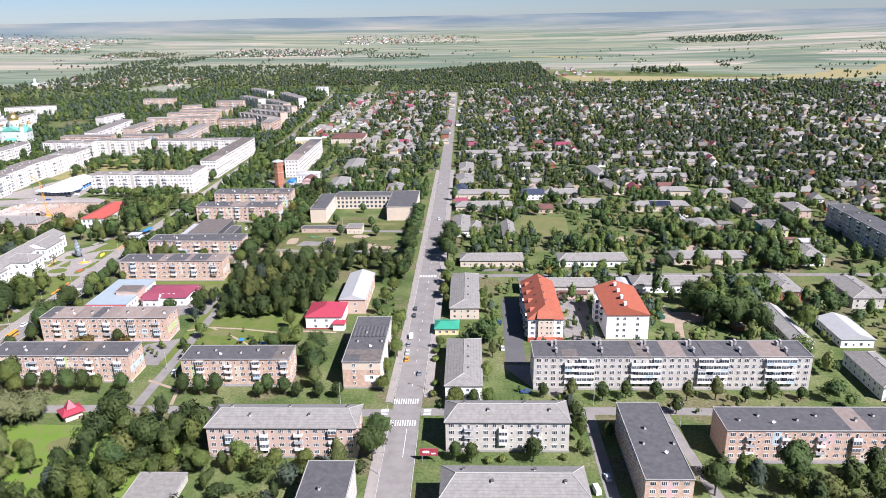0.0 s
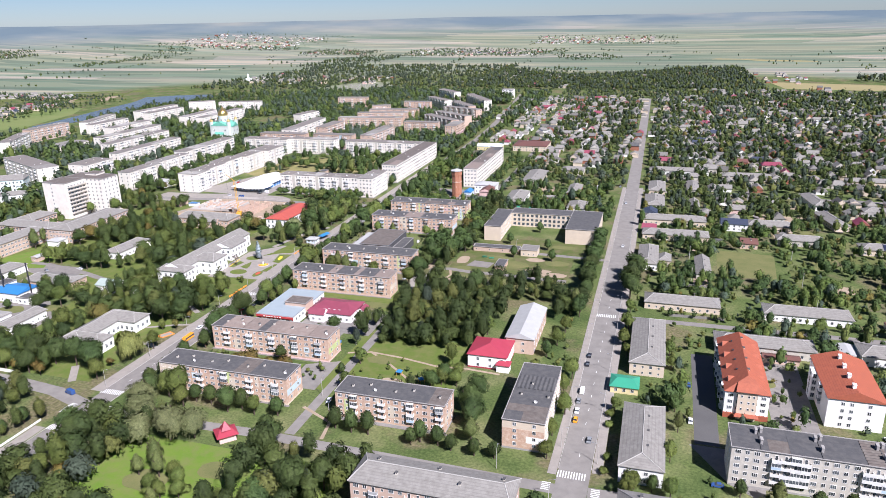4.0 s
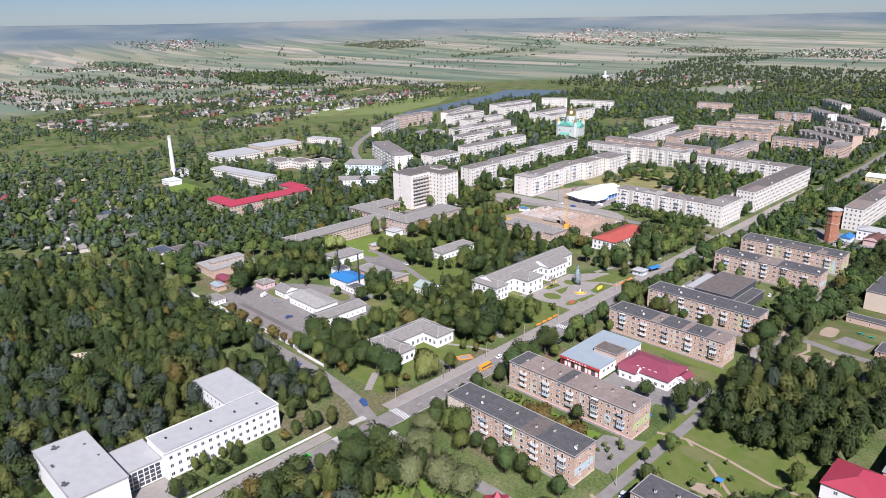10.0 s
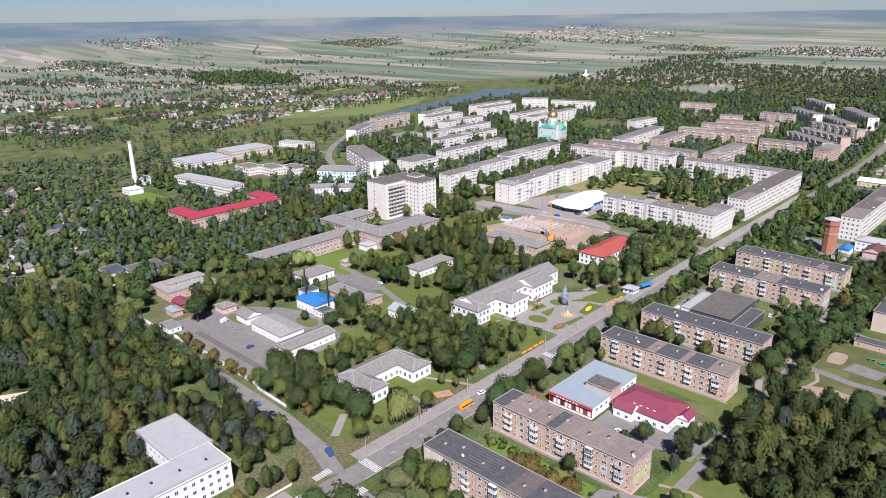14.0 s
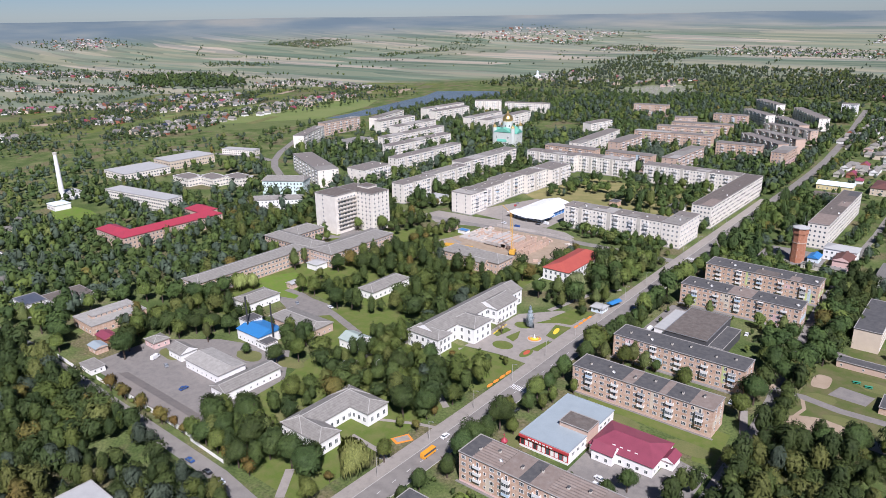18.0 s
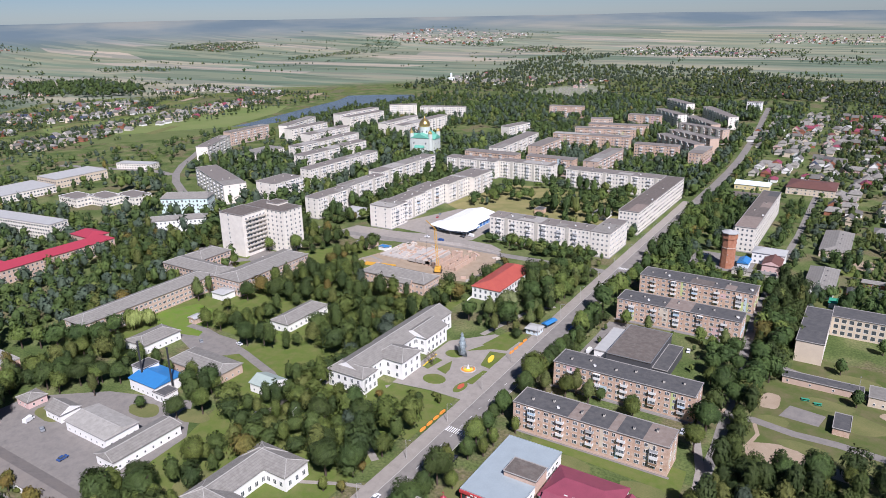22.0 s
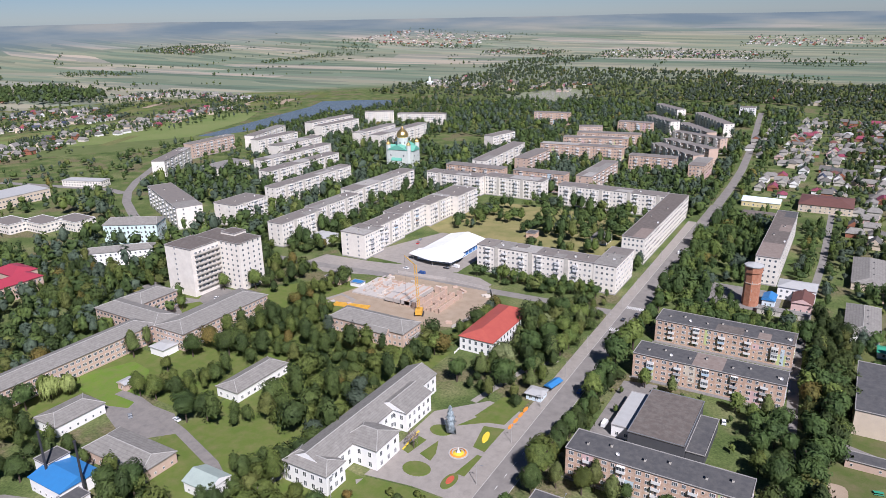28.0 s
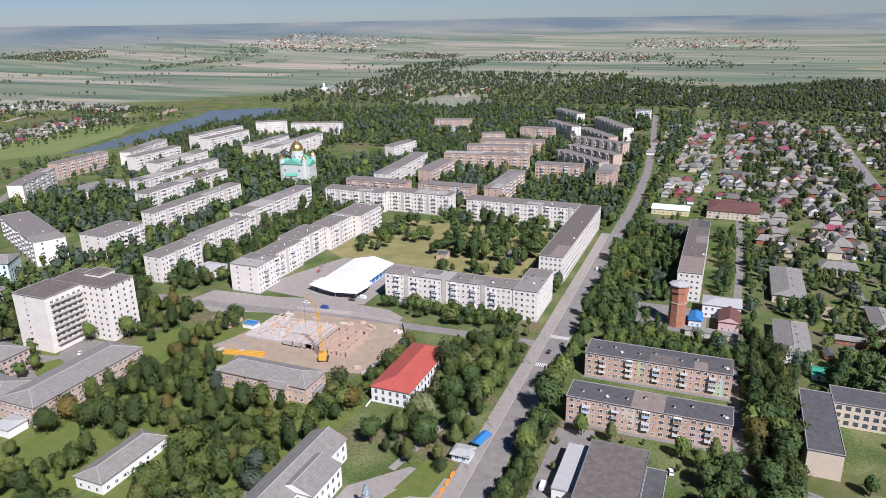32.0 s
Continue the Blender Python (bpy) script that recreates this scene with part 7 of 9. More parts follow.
# rows along the avenue and the main street
row("maple", -183.5, 268, -185, 392, 9.5, 0.98, 1.8, 1, ("linden", "chestnut"))
row("maple", -185, 400, -187, 600, 8.0, 1.1, 1.4, 2, ("linden", "chestnut"))
row("linden", -214, 485, -216, 560, 9, 0.9, 2, 4, ("birch",))
row("linden", -213, 265, -213, 350, 13, 0.7, 2, 5, ("rowan",))
row("chestnut", -7, 392, -6, 520, 7.5, 0.85, 1.0, 6)
row("linden", -2.4, 260, -2.2, 340, 15, 0.75, 1.5, 7)
row("linden", 19.5, 300, 19.5, 420, 17, 0.6, 1.5, 8, ("bush",))
row("chestnut", 19, 425, 19, 470, 9, 1.0, 1.5, 9)
row("maple", -178, 262, -116, 261, 7.0, 1.0, 1.0, 10, ("linden",))
row("maple", -88, 258, -45, 258, 6.5, 1.0, 0.8, 11)
row("maple", -30, 255, -22, 255, 6, 0.9, 0.8, 12)
row("maple", 62, 255, 166, 254, 11, 0.75, 1.5, 13, ("birch",))
row("linden", 26, 247, 40, 247, 6, 0.65, 1.0, 14)
row("bush", 28, 212, 66, 213, 5, 0.9, 1.0, 15, ("maple",))
row("linden", -60, 205, -12, 207, 12, 0.8, 1.5, 16, ("birch", "bush"))
row("birch", -178, 425, -150, 424, 9, 0.8, 1.2, 18, ("linden",))
row("linden", -170, 510, -120, 508, 11, 0.75, 1.5, 19, ("birch",))
row("linden", -172, 590, -112, 590, 5.0, 0.72, 0.8, 40, ("chestnut",))
row("linden", -172, 597, -112, 597, 6.0, 0.72, 0.8, 41, ("chestnut",))
row("linden", -303, 601, -224, 600, 5.0, 0.68, 0.8, 42, ("chestnut",))
for kind, tx, ty, ts in (("thuja", -179, 368.6, 1.6), ("thuja", -178.8, 376.5, 1.6), ("thuja", -175.5, 389, 1.5), ("thuja", -184.4, 368.4, 0.8), ("linden", -178.9, 346, 0.75), ("birch", -165.8, 429.3, 1.0), ("chestnut", -154.8, 430, 0.6),
                         ("chestnut", -140.7, 429.5, 0.65), ("chestnut", -127, 340.6, 0.8), ("chestnut", -138, 305, 0.65)):
    tree(kind, tx, ty, ts)
for tx, ty, ts in ((-222, 179, 1.15), (-222, 182.5, 1.2), (-221.5, 190, 1.1), (-221.5, 193.5, 1.2), (-221.5, 197, 1.1), (-220, 186, 0.8), (-216, 181, 1.1)):
    tree("thuja", tx, ty, ts)
row("maple", -215, 205, -213, 235, 7, 0.7, 1.2, 22, ("rowan",))
row("white_willow", -236, 536, -234, 512, 9, 1.05, 1.0, 24, ("birch", "poplar"))
row("chestnut", -2.2, 225, -2, 213, 9, 0.95, 0.5, 25)
row("linden", 112, 195, 140, 202, 9, 0.95, 1.0, 26, ("chestnut",))
for kind, tx, ty, ts in (("white_willow", -147, 234, 1.5), ("white_willow", -157, 229, 1.35), ("white_willow", -139, 238, 1.25), ("white_willow", -168, 244, 1.3), ("white_willow", -178, 256, 1.1), ("chestnut", -187, 226, 1.2), ("birch", -152, 238, 1.1), ("chestnut", -103, 230, 1.3), ("chestnut", -106, 240, 1.0), ("chestnut", -83, 214, 1.35), ("chestnut", -92, 205, 1.15),
                         ("chestnut", -75, 222, 1.1), ("chestnut", -179, 219, 1.25), ("chestnut", -171, 211, 1.1), ("rowan", -183, 226, 1.1), ("rowan", -168, 201, 1.1), ("birch", -141, 218, 0.95), ("birch", -136, 213, 0.85), ("linden", -130, 213, 0.7), ("linden", -125, 210, 0.75), ("linden", -134, 205, 0.75), ("linden", -128, 203, 0.7), ("birch", -144, 212, 0.8), ("linden", -121, 204, 0.7),
                         ("bush", -121, 208, 1.4), ("bush", -134, 204, 1.5), ("birch", -128, 199, 0.7)):
    tree(kind, tx, ty, ts)
row("bush", -170, 291, -128, 291, 4.0, 1.2, 1.0, 36, ("rowan",))
row("bush", -170, 300, -140, 300, 5.0, 1.0, 1.2, 37)
row("maple", -164, 227, -161, 194, 4.2, 0.62, 0.6, 27, ("bush",))
row("maple", -252, 274, -222, 275, 8, 1.0, 1.2, 28, ("chestnut",))
row("rowan", -348, 262.8, -284, 262.6, 6.5, 0.8, 0.7, 32, ("bush",))
row("linden", -278, 263, -240, 264, 7.5, 0.75, 1.0, 33, ("rowan", "chestnut"))
row("linden", -404, 344, -400, 352, 6, 0.8, 1.0, 31)
for wx, wy in ((-404, 372), (-398, 352), (-432, 505)):
    tree("linden", wx, wy, 1.0)
tree("willow", -211, 288, 1.5)
for kind, tx, ty, ts in (("chestnut", -368, 281, 1.35), ("chestnut", -375, 287, 1.25), ("linden", -383, 294, 1.15), ("linden", -388, 299, 1.1), ("chestnut", -411, 268, 1.3), ("chestnut", -421, 273, 1.35), ("linden", -433, 268, 1.3), ("chestnut", -441, 274, 1.2), ("birch", -449, 266, 1.2),
                         ("linden", -402, 264, 1.0), ("chestnut", -446, 286, 1.2), ("linden", -440, 298, 1.1), ("chestnut", -373, 315, 1.05), ("chestnut", -366, 320, 1.05), ("chestnut", -380, 320, 1.05), ("chestnut", -373, 328, 1.0), ("chestnut", -360, 327, 1.0), ("linden", -390, 312, 1.1), ("birch", -396, 304, 1.1),
                         ("chestnut", -284, 277, 1.1), ("chestnut", -276, 272, 1.3), ("chestnut", -266, 270, 1.15), ("chestnut", -276, 287, 1.1), ("linden", -256, 273, 1.1), ("birch", -250, 279, 1.15), ("linden", -268, 306, 1.2), ("chestnut", -268, 283, 1.3),
                         ("chestnut", -226, 282, 0.85), ("linden", -207, 300, 0.9), ("chestnut", -223, 328, 1.35), ("chestnut", -214, 333, 1.15), ("thuja", -218, 321, 1.3), ("chestnut", -231, 335, 1.3), ("linden", -239, 343, 1.2), ("chestnut", -247, 352, 1.25), ("chestnut", -233, 361, 1.1), ("chestnut", -240, 366, 1.1), ("linden", -226, 373, 0.9), ("thuja", -217, 381, 1.3),
                         ("thuja", -272, 345, 1.2), ("thuja", -268, 349, 1.2), ("rowan", -343.5, 261.5, 1.3), ("rowan", -330, 261.5, 1.2), ("rowan", -316, 261.5, 1.2), ("rowan", -299, 261.5, 1.2), ("rowan", -246, 266, 1.1)):
    tree(kind, tx, ty, ts)
for kind, tx, ty, ts in (("chestnut", -318, 343, 1.0), ("chestnut", -308, 347, 1.1), ("chestnut", -304, 325, 1.0), ("linden", -297, 333, 1.1), ("chestnut", -352, 331, 1.05), ("linden", -360, 325, 1.0), ("linden", -368, 311, 1.0),
                         ("chestnut", -376, 310, 1.1), ("poplar", -352, 318, 1.0), ("maple", -324, 322, 0.9)):
    tree(kind, tx, ty, ts)
for kind, tx, ty, ts in (("chestnut", -39, 284, 1.15), ("chestnut", -35, 273, 1.1), ("chestnut", -38, 295, 1.0), ("birch", -33, 263, 1.0), ("linden", -50, 303, 0.8), ("linden", -57, 303, 0.75), ("linden", -11, 370, 0.9), ("maple", -16, 341, 1.0),
                         ("linden", -13, 355, 0.95), ("birch", -10, 404, 1.0), ("linden", -49, 358, 0.95), ("maple", -39, 256, 0.9), ("maple", -55, 256, 0.9), ("bush", -20, 330, 1.6), ("bush", -52, 330, 1.5),
                         ("linden", -429, 470, 0.9), ("linden", -415, 515, 1.2), ("maple", -104, 300, 0.7), ("linden", -100, 312, 0.8)):
    tree(kind, tx, ty, ts)
for kind, tx, ty, ts in (("white_willow", -236, 501, 1.2), ("chestnut", -227, 512, 1.3), ("birch", -238, 481, 1.15), ("chestnut", -226, 480, 1.2), ("chestnut", -247, 474, 1.05), ("linden", -221, 541, 1.2), ("chestnut", -224, 527, 1.2), ("linden", -221, 558, 1.15),
                         ("chestnut", -230, 562, 1.15), ("white_willow", -232, 545, 1.1), ("chestnut", -218, 494, 1.0), ("linden", -270, 492, 1.1)):
    tree(kind, tx, ty, ts)
tree("poplar", -405, 428, 1.0)
for kind, tx, ty, ts in (("chestnut", -110, 457, 1.25), ("chestnut", -100.5, 461, 1.3), ("chestnut", -100, 472, 1.2), ("chestnut", -95, 484, 1.2), ("chestnut", -101, 495, 1.25), ("chestnut", -110, 470, 0.9), ("chestnut", -109, 484, 0.9), ("chestnut", -119, 478, 1.0), ("chestnut", -114, 488, 1.05), ("chestnut", -121, 492, 0.95), ("chestnut", -113, 500, 1.0), ("linden", -117, 468, 0.9), ("linden", -124, 503, 0.8),
                         ("chestnut", -94.5, 520, 1.2), ("chestnut", -102, 538, 1.2)):
    tree(kind, tx, ty, ts)
for kind, tx, ty, ts in (("rowan", -239, 382, 0.8), ("maple", -231, 378, 0.6), ("maple", -222, 388, 0.75), ("thuja", -214, 392, 0.9), ("bush", -228, 392, 1.2), ("bush", -219, 396, 1.0), ("maple", -246, 372, 0.8), ("linden", -254, 372, 0.85),
                         ("linden", 40, 357, 0.7), ("linden", 41, 343, 0.65), ("linden", 41, 320, 0.75), ("chestnut", 42, 306, 0.7), ("birch", 43, 291, 0.7), ("linden", 40, 270, 0.75), ("maple", 34, 251, 0.8), ("maple", 28, 251, 0.8), ("linden", 19, 362, 0.8), ("linden", 20, 380, 0.8),
                         ("chestnut", 152, 341, 0.9), ("chestnut", 153, 324, 0.9), ("chestnut", 162, 318, 1.1), ("maple", 108, 256, 0.9), ("maple", 113, 244, 0.9), ("bush", 17, 296, 1.5), ("bush", 17, 288, 1.3), ("bush", 17.5, 257, 1.3), ("bush", 18, 266, 1.2)):
    tree(kind, tx, ty, ts)
for kind, tx, ty, ts in (("chestnut", -178, 221, 1.35), ("chestnut", -186, 190, 1.1), ("linden", -177, 201, 1.0), ("white_willow", -163, 240, 1.2), ("chestnut", -112, 247, 0.8), ("birch", -140, 217, 0.9),
                         ("linden", -158, 257, 0.95), ("chestnut", -137, 258, 0.95), ("linden", -125, 259, 0.85)):
    tree(kind, tx, ty, ts)
for kind, tx, ty, ts in (("linden", -138, 422, 0.95), ("birch", -132, 450, 0.8), ("chestnut", -110, 428, 1.3), ("linden", -111, 412, 1.2), ("chestnut", -103, 452, 1.2), ("linden", -101, 372, 1.2), ("chestnut", -131, 332, 0.7),
                         ("chestnut", -69, 414, 1.2), ("chestnut", -79, 408, 1.0), ("linden", -58, 416, 1.0), ("linden", -93, 499, 1.1), ("linden", -97, 528, 1.2), ("chestnut", -97, 548, 1.1), ("chestnut", -96, 513, 1.2), ("chestnut", -95, 540, 1.1), ("chestnut", -99, 480, 1.1)):
    tree(kind, tx, ty, ts)
for kind, tx, ty, ts in (("chestnut", 151, 331, 1.45), ("chestnut", 161, 322, 1.6), ("chestnut", 170, 312, 1.4), ("linden", 158, 346, 1.5), ("chestnut", 170, 336, 1.55), ("linden", 176, 350, 1.4), ("chestnut", 184, 358, 1.2), ("linden", 166, 359, 1.2), ("chestnut", 150, 352, 1.2),
                         ("linden", 194, 316, 1.35), ("white_willow", 206, 336, 1.2), ("linden", 200, 345, 1.0), ("chestnut", 215, 338, 1.2), ("linden", 223, 356, 1.1), ("chestnut", 214, 395, 1.1), ("linden", 224, 402, 1.1), ("chestnut", 216, 430, 1.2),
                         ("chestnut", 254, 478, 1.4), ("linden", 262, 472, 1.2), ("chestnut", 222, 470, 1.1), ("chestnut", 183, 463, 1.1), ("linden", 172, 452, 1.1), ("chestnut", 214, 406, 1.1), ("linden", 112, 397, 0.9), ("chestnut", 148, 402, 1.0), ("linden", 170, 404, 1.1)):
    tree(kind, tx, ty, ts)
tree("chestnut", -376, 432, 1.1)
for kind, tx, ty, ts in (("chestnut", -60.5, 298, 0.85), ("chestnut", -56, 305, 0.8), ("linden", -51, 311, 0.7), ("linden", -357, 395, 1.05), ("linden", -366, 393.5, 1.05), ("birch", -402, 417, 1.25), ("chestnut", -400, 361, 1.1), ("chestnut", -396, 349, 1.2), ("chestnut", -402, 342, 1.25), ("chestnut", -412, 336, 1.25), ("linden", -421, 332, 1.2), ("linden", -430, 327, 1.2), ("chestnut", -437, 317, 1.1), ("willow", -399, 372, 1.15), ("willow", -396, 379, 1.0), ("linden", -392, 338, 1.1), ("linden", -374, 415, 0.7), ("chestnut", -361, 442, 1.2), ("chestnut", -330, 389, 1.1), ("chestnut", -337, 394, 1.0), ("chestnut", -323, 394, 1.1), ("linden", -346, 414, 0.8)):
    tree(kind, tx, ty, ts)
building("shed", -381, -375.5, 393, 399, 3.2, BRICK_PALE, ZINC, "small brick shed on the hospital lawn", "shed", rh=0.8, inset=0, faces="s", floors=1, kinds=("small",))
patch("lawn", [(-411, 389), (-404, 385), (-372, 381), (-362, 384), (-368, 398), (-384, 412), (-398, 414)], 0.075, FRESHLAWN, "bright mown lawn before the hospital", "lawn", False)
bin_ = thing("skip", 130, 338, 12, "long dark green steel skip beside the track", "skip")
part("trough", Mesh().box(-1.3, 1.3, -5.2, 5.2, 0.2, 1.7), bin_, [mat("dark_green_paint", (0.03, 0.09, 0.06), (0.025, 0.07, 0.05), 0.6)])
part("skid", Mesh().box(-1.0, -0.8, -5, 5, 0, 0.2), bin_, [DARK])
part("skid", Mesh().box(0.8, 1.0, -5, 5, 0, 0.2), bin_, [DARK])
for tx, ty in ((-60, 480), (-40, 500), (-52, 540), (-34, 478), (-68, 508)):
    tree("maple", tx, ty, 1.05)
sp_ = thing("spruce", -228.5, 436, 0, "blue spruce with tiered silver-blue branches", "tree")
part("trunk", trunk_mesh(10, 0.25), sp_)
part("crown", tris_mesh("crown", crown_tris(5, 1400, 3.6, 0.4, 12.5, 0.7, 6, "cone"), [LEAF[5]]), sp_)
bare = thing("bare_tree", -236, 420, 0, "half-bare grey tree before the culture house", "tree")
part("trunk", trunk_mesh(9, 0.22), bare)
part("crown", tris_mesh("crown", crown_tris(77, 500, 3.2, 1.2, 8.6, 0.5, 8)[320:], [mat("grey_twigs", (0.2, 0.16, 0.13), (0.14, 0.11, 0.09), 0.95)]), bare)
tagged(new("street_trees", tris_mesh("street_trees", np.concatenate([q for q, _ in DISTANT]), LEAF + [BARK], np.concatenate([w for _, w in DISTANT]))), "lindens, chestnuts and maples along the farther streets", "trees", kind="stuff")

# ---- detached houses ----
ROOFS = [SLATE, REDROOF, BROWNROOF, ZINC, MAGENTA, ORANGE, BITUMEN, OLDSLATE, NAVYROOF]
WALLS = [WHITEWASH, CREAM, GREYBRICK, BRICK_RED, YELLOW, PINK]
HOUSE_MESHES = {}


def house_meshes(v):
    """Wall and roof meshes of a small house, by variant."""
    if v not in HOUSE_MESHES:
        rnd = random.Random(v)
        w, d, h = rnd.uniform(7.2, 9.8), rnd.uniform(8.5, 13), rnd.choice((3.0, 3.2, 3.4, 3.0, 5.2))
        roof = rnd.choices(range(9), (9, 0.25, 2.0, 1.0, 0.35, 0.08, 3, 9, 1.2))[0]
        wall = rnd.choices(range(6), (1.6, 2.2, 5, 2.6, 0.25, 0.7))[0]
        HOUSE_MESHES[v] = (Mesh().box(-w / 2, w / 2, -d / 2, d / 2, -0.4, h).data("wall", WALLS[wall]),
                           Mesh().hip(-w / 2, w / 2, -d / 2, d / 2, h, rnd.uniform(2.4, 4.0), 0.5, rnd.choice((0.0, 0.0, 3.0, w / 2)), 0, 0.15, 1).data("roof", ROOFS[roof], WALLS[wall]),
                           w, d, h, ROOFS[roof])
    return HOUSE_MESHES[v]


ROOFWORD = {"grey_slate": "grey slate", "red_roof": "red metal", "brown_roof": "brown tiled", "pale_metal_roof": "pale metal", "raspberry_roof": "raspberry metal", "orange_tile_roof": "orange tiled", "bitumen_roof": "dark felt", "old_slate": "dark old slate", "dark_blue_roof": "dark blue metal"}
FAR = Mesh()
FAR_MATS = WALLS + ROOFS
single_houses = [0]


def village_house(x, y, rz, v, alone):
    wall, roof, w, d, h, rm = house_meshes(v)
    z = land_height(x, y)
    if alone:
        t = thing("house", x, y, rz, f"small plastered house with a {ROOFWORD[rm.name]} roof", "house", "detached houses", z=z)
        part("wall", wall, t)
        part("roof", roof, t)
        for sx in (-w * 0.25, w * 0.25) if y < 670 else ():
            part("window", WIN["mid"], t, at=(sx, -d / 2 - 0.02, 1.0))
        if y < 660:
            part("chimney", VENT, t, at=(w * 0.12, d * 0.15, h + 1.4))
        keep_off(x - w / 2, x + w / 2, y - d / 2, y + d / 2, 1)
        single_houses[0] += 1
    else:
        m = pose(x, y, z, 0, 0, rz)
        for me in (wall, roof):
            n = len(FAR.v)
            FAR.v += [tuple(m @ q.co) for q in me.vertices]
            slots = [FAR_MATS.index(q) for q in me.materials]
            keep_off(x - 4, x + 4, y - 4, y + 4, 0)
            for p in me.polygons:
                FAR.f.append(tuple(n + i for i in p.vertices))
                FAR.m.append(slots[p.material_index])


def plots(x0, x1, y0, y1, lane, step, seed, fill=0.85, alone=lambda x, y: False, turn=0.0):
    """Houses on both sides of lanes that run along y."""
    rnd = random.Random(seed)
    x = x0
    while x < x1:
        for side in (-1, 1):
            y = y0 + rnd.uniform(0, step)
            while y < y1:
                if rnd.random() < fill:
                    hx, hy = x + side * (11 + rnd.uniform(-3, 7)), y + rnd.uniform(-5, 5)
                    if is_free(hx, hy, 6):
                        village_house(hx, hy, turn + rnd.choice((0, 0, 90, 180)) + rnd.uniform(-6, 6), rnd.randrange(48), alone(hx, hy) and single_houses[0] < 140)
                        if rnd.random() < 0.5:
                            village_house(hx + side * rnd.uniform(10, 15), hy + rnd.uniform(-5, 5), turn + rnd.choice((0, 90)), rnd.randrange(48), False)
                y += step * rnd.uniform(0.8, 1.25)
        x += lane
    return


plots(-185, -75, 905, 1420, 48, 20, 13, 0.75)
plots(52, 430, 600, 1000, 54, 18, 1, 0.76, lambda x, y: y < 860 and x < 330)
plots(52, 820, 1000, 1300, 58, 20, 2, 0.7)
plots(52, 820, 1300, 1580, 60, 30, 14, 0.4)
plots(330, 760, 380, 1000, 60, 22, 3, 0.68, lambda x, y: x < 420 and y < 700)
plots(-70, -12, 780, 1420, 50, 20, 4, 0.95, lambda x, y: y < 1000)
plots(760, 1150, 700, 1500, 70, 28, 5, 0.7)
plots(-400, 360, 1600, 2000, 80, 36, 6, 0.45)
STREETS = [[(-1025, 639), (-1051, 720), (-1079, 806), (-1088, 899), (-1106, 997), (-1149, 1159)], [(-1193, 650), (-1213, 719)], [(-1268, 463), (-1190, 481), (-1113, 495)],
           [(-1556, 512), (-1482, 591), (-1436, 672), (-1417, 758), (-1312, 815)], [(-2191, 610), (-2131, 731), (-1958, 815), (-1750, 874), (-1685, 1048)],
           [(-2651, 874), (-2598, 1058), (-2212, 1085), (-2041, 1148), (-1867, 1126)], [(-1387, 884), (-1387, 968), (-1324, 1015)], [(-1467, 1167), (-1445, 1275), (-1337, 1296), (-1197, 1276)],
           [(-1887, 535), (-1714, 556)], [(-810, 300), (-733, 282), (-640, 238), (-540, 205)], [(-700, 325), (-600, 270), (-520, 262)], [(-1300, 760), (-1230, 860), (-1240, 980)]]


def along_streets(step, seed, fill=0.8):
    """Houses on both sides of the valley's lanes."""
    g = random.Random(seed)
    for line_ in STREETS:
        for (ax, ay), (bx, by) in zip(line_, line_[1:]):
            ln = math.hypot(bx - ax, by - ay)
            ux, uy = (bx - ax) / ln, (by - ay) / ln
            u = g.uniform(0, step)
            while u < ln:
                for off in (-34, -15, 15, 34):
                    if g.random() < (fill if abs(off) < 20 else fill * 0.45):
                        o = off + g.uniform(-4, 4)
                        hx, hy = ax + ux * u - uy * o + g.uniform(-3, 3), ay + uy * u + ux * o + g.uniform(-3, 3)
                        if is_free(hx, hy, 6):
                            village_house(hx, hy, math.degrees(math.atan2(uy, ux)) + g.choice((0, 90)) + g.uniform(-8, 8), g.randrange(48), False)
                u += step * g.uniform(0.8, 1.3)


along_streets(15, 7, 0.9)
plots(-1000, -640, 1640, 1900, 80, 30, 12, 0.5)
VILLAGES = ((-1950, 3300, 640, 520), (-680, 2980, 560, 300), (-3400, 1650, 400, 300), (-250, 3560, 560, 320), (-2650, 2350, 300, 180), (-1300, 2900, 260, 160))
for k, (vx, vy, vw, vd) in enumerate(VILLAGES):
    plots(vx - vw / 2, vx + vw / 2, vy - vd / 2, vy + vd / 2, 80, 30, 20 + k, 0.5)
tagged(new("far_houses", FAR.data("far_houses", *FAR_MATS)), "hundreds of distant small houses with grey and red roofs", "houses", kind="stuff")
for k, lx in enumerate((52, 106, 160, 214, 268, 322, 376)):
    strip("lane", [(lx, 590), (lx + 3, 800), (lx, 1000), (lx + 2, 1560)], 4.0, 0.04, YARD, "dusty lane between house gardens", "road", False)
strip("lane", [(-45, 690), (-46, 1000), (-40, 1420)], 4.2, 0.04, YARD, "dusty lane between house gardens", "road", False)

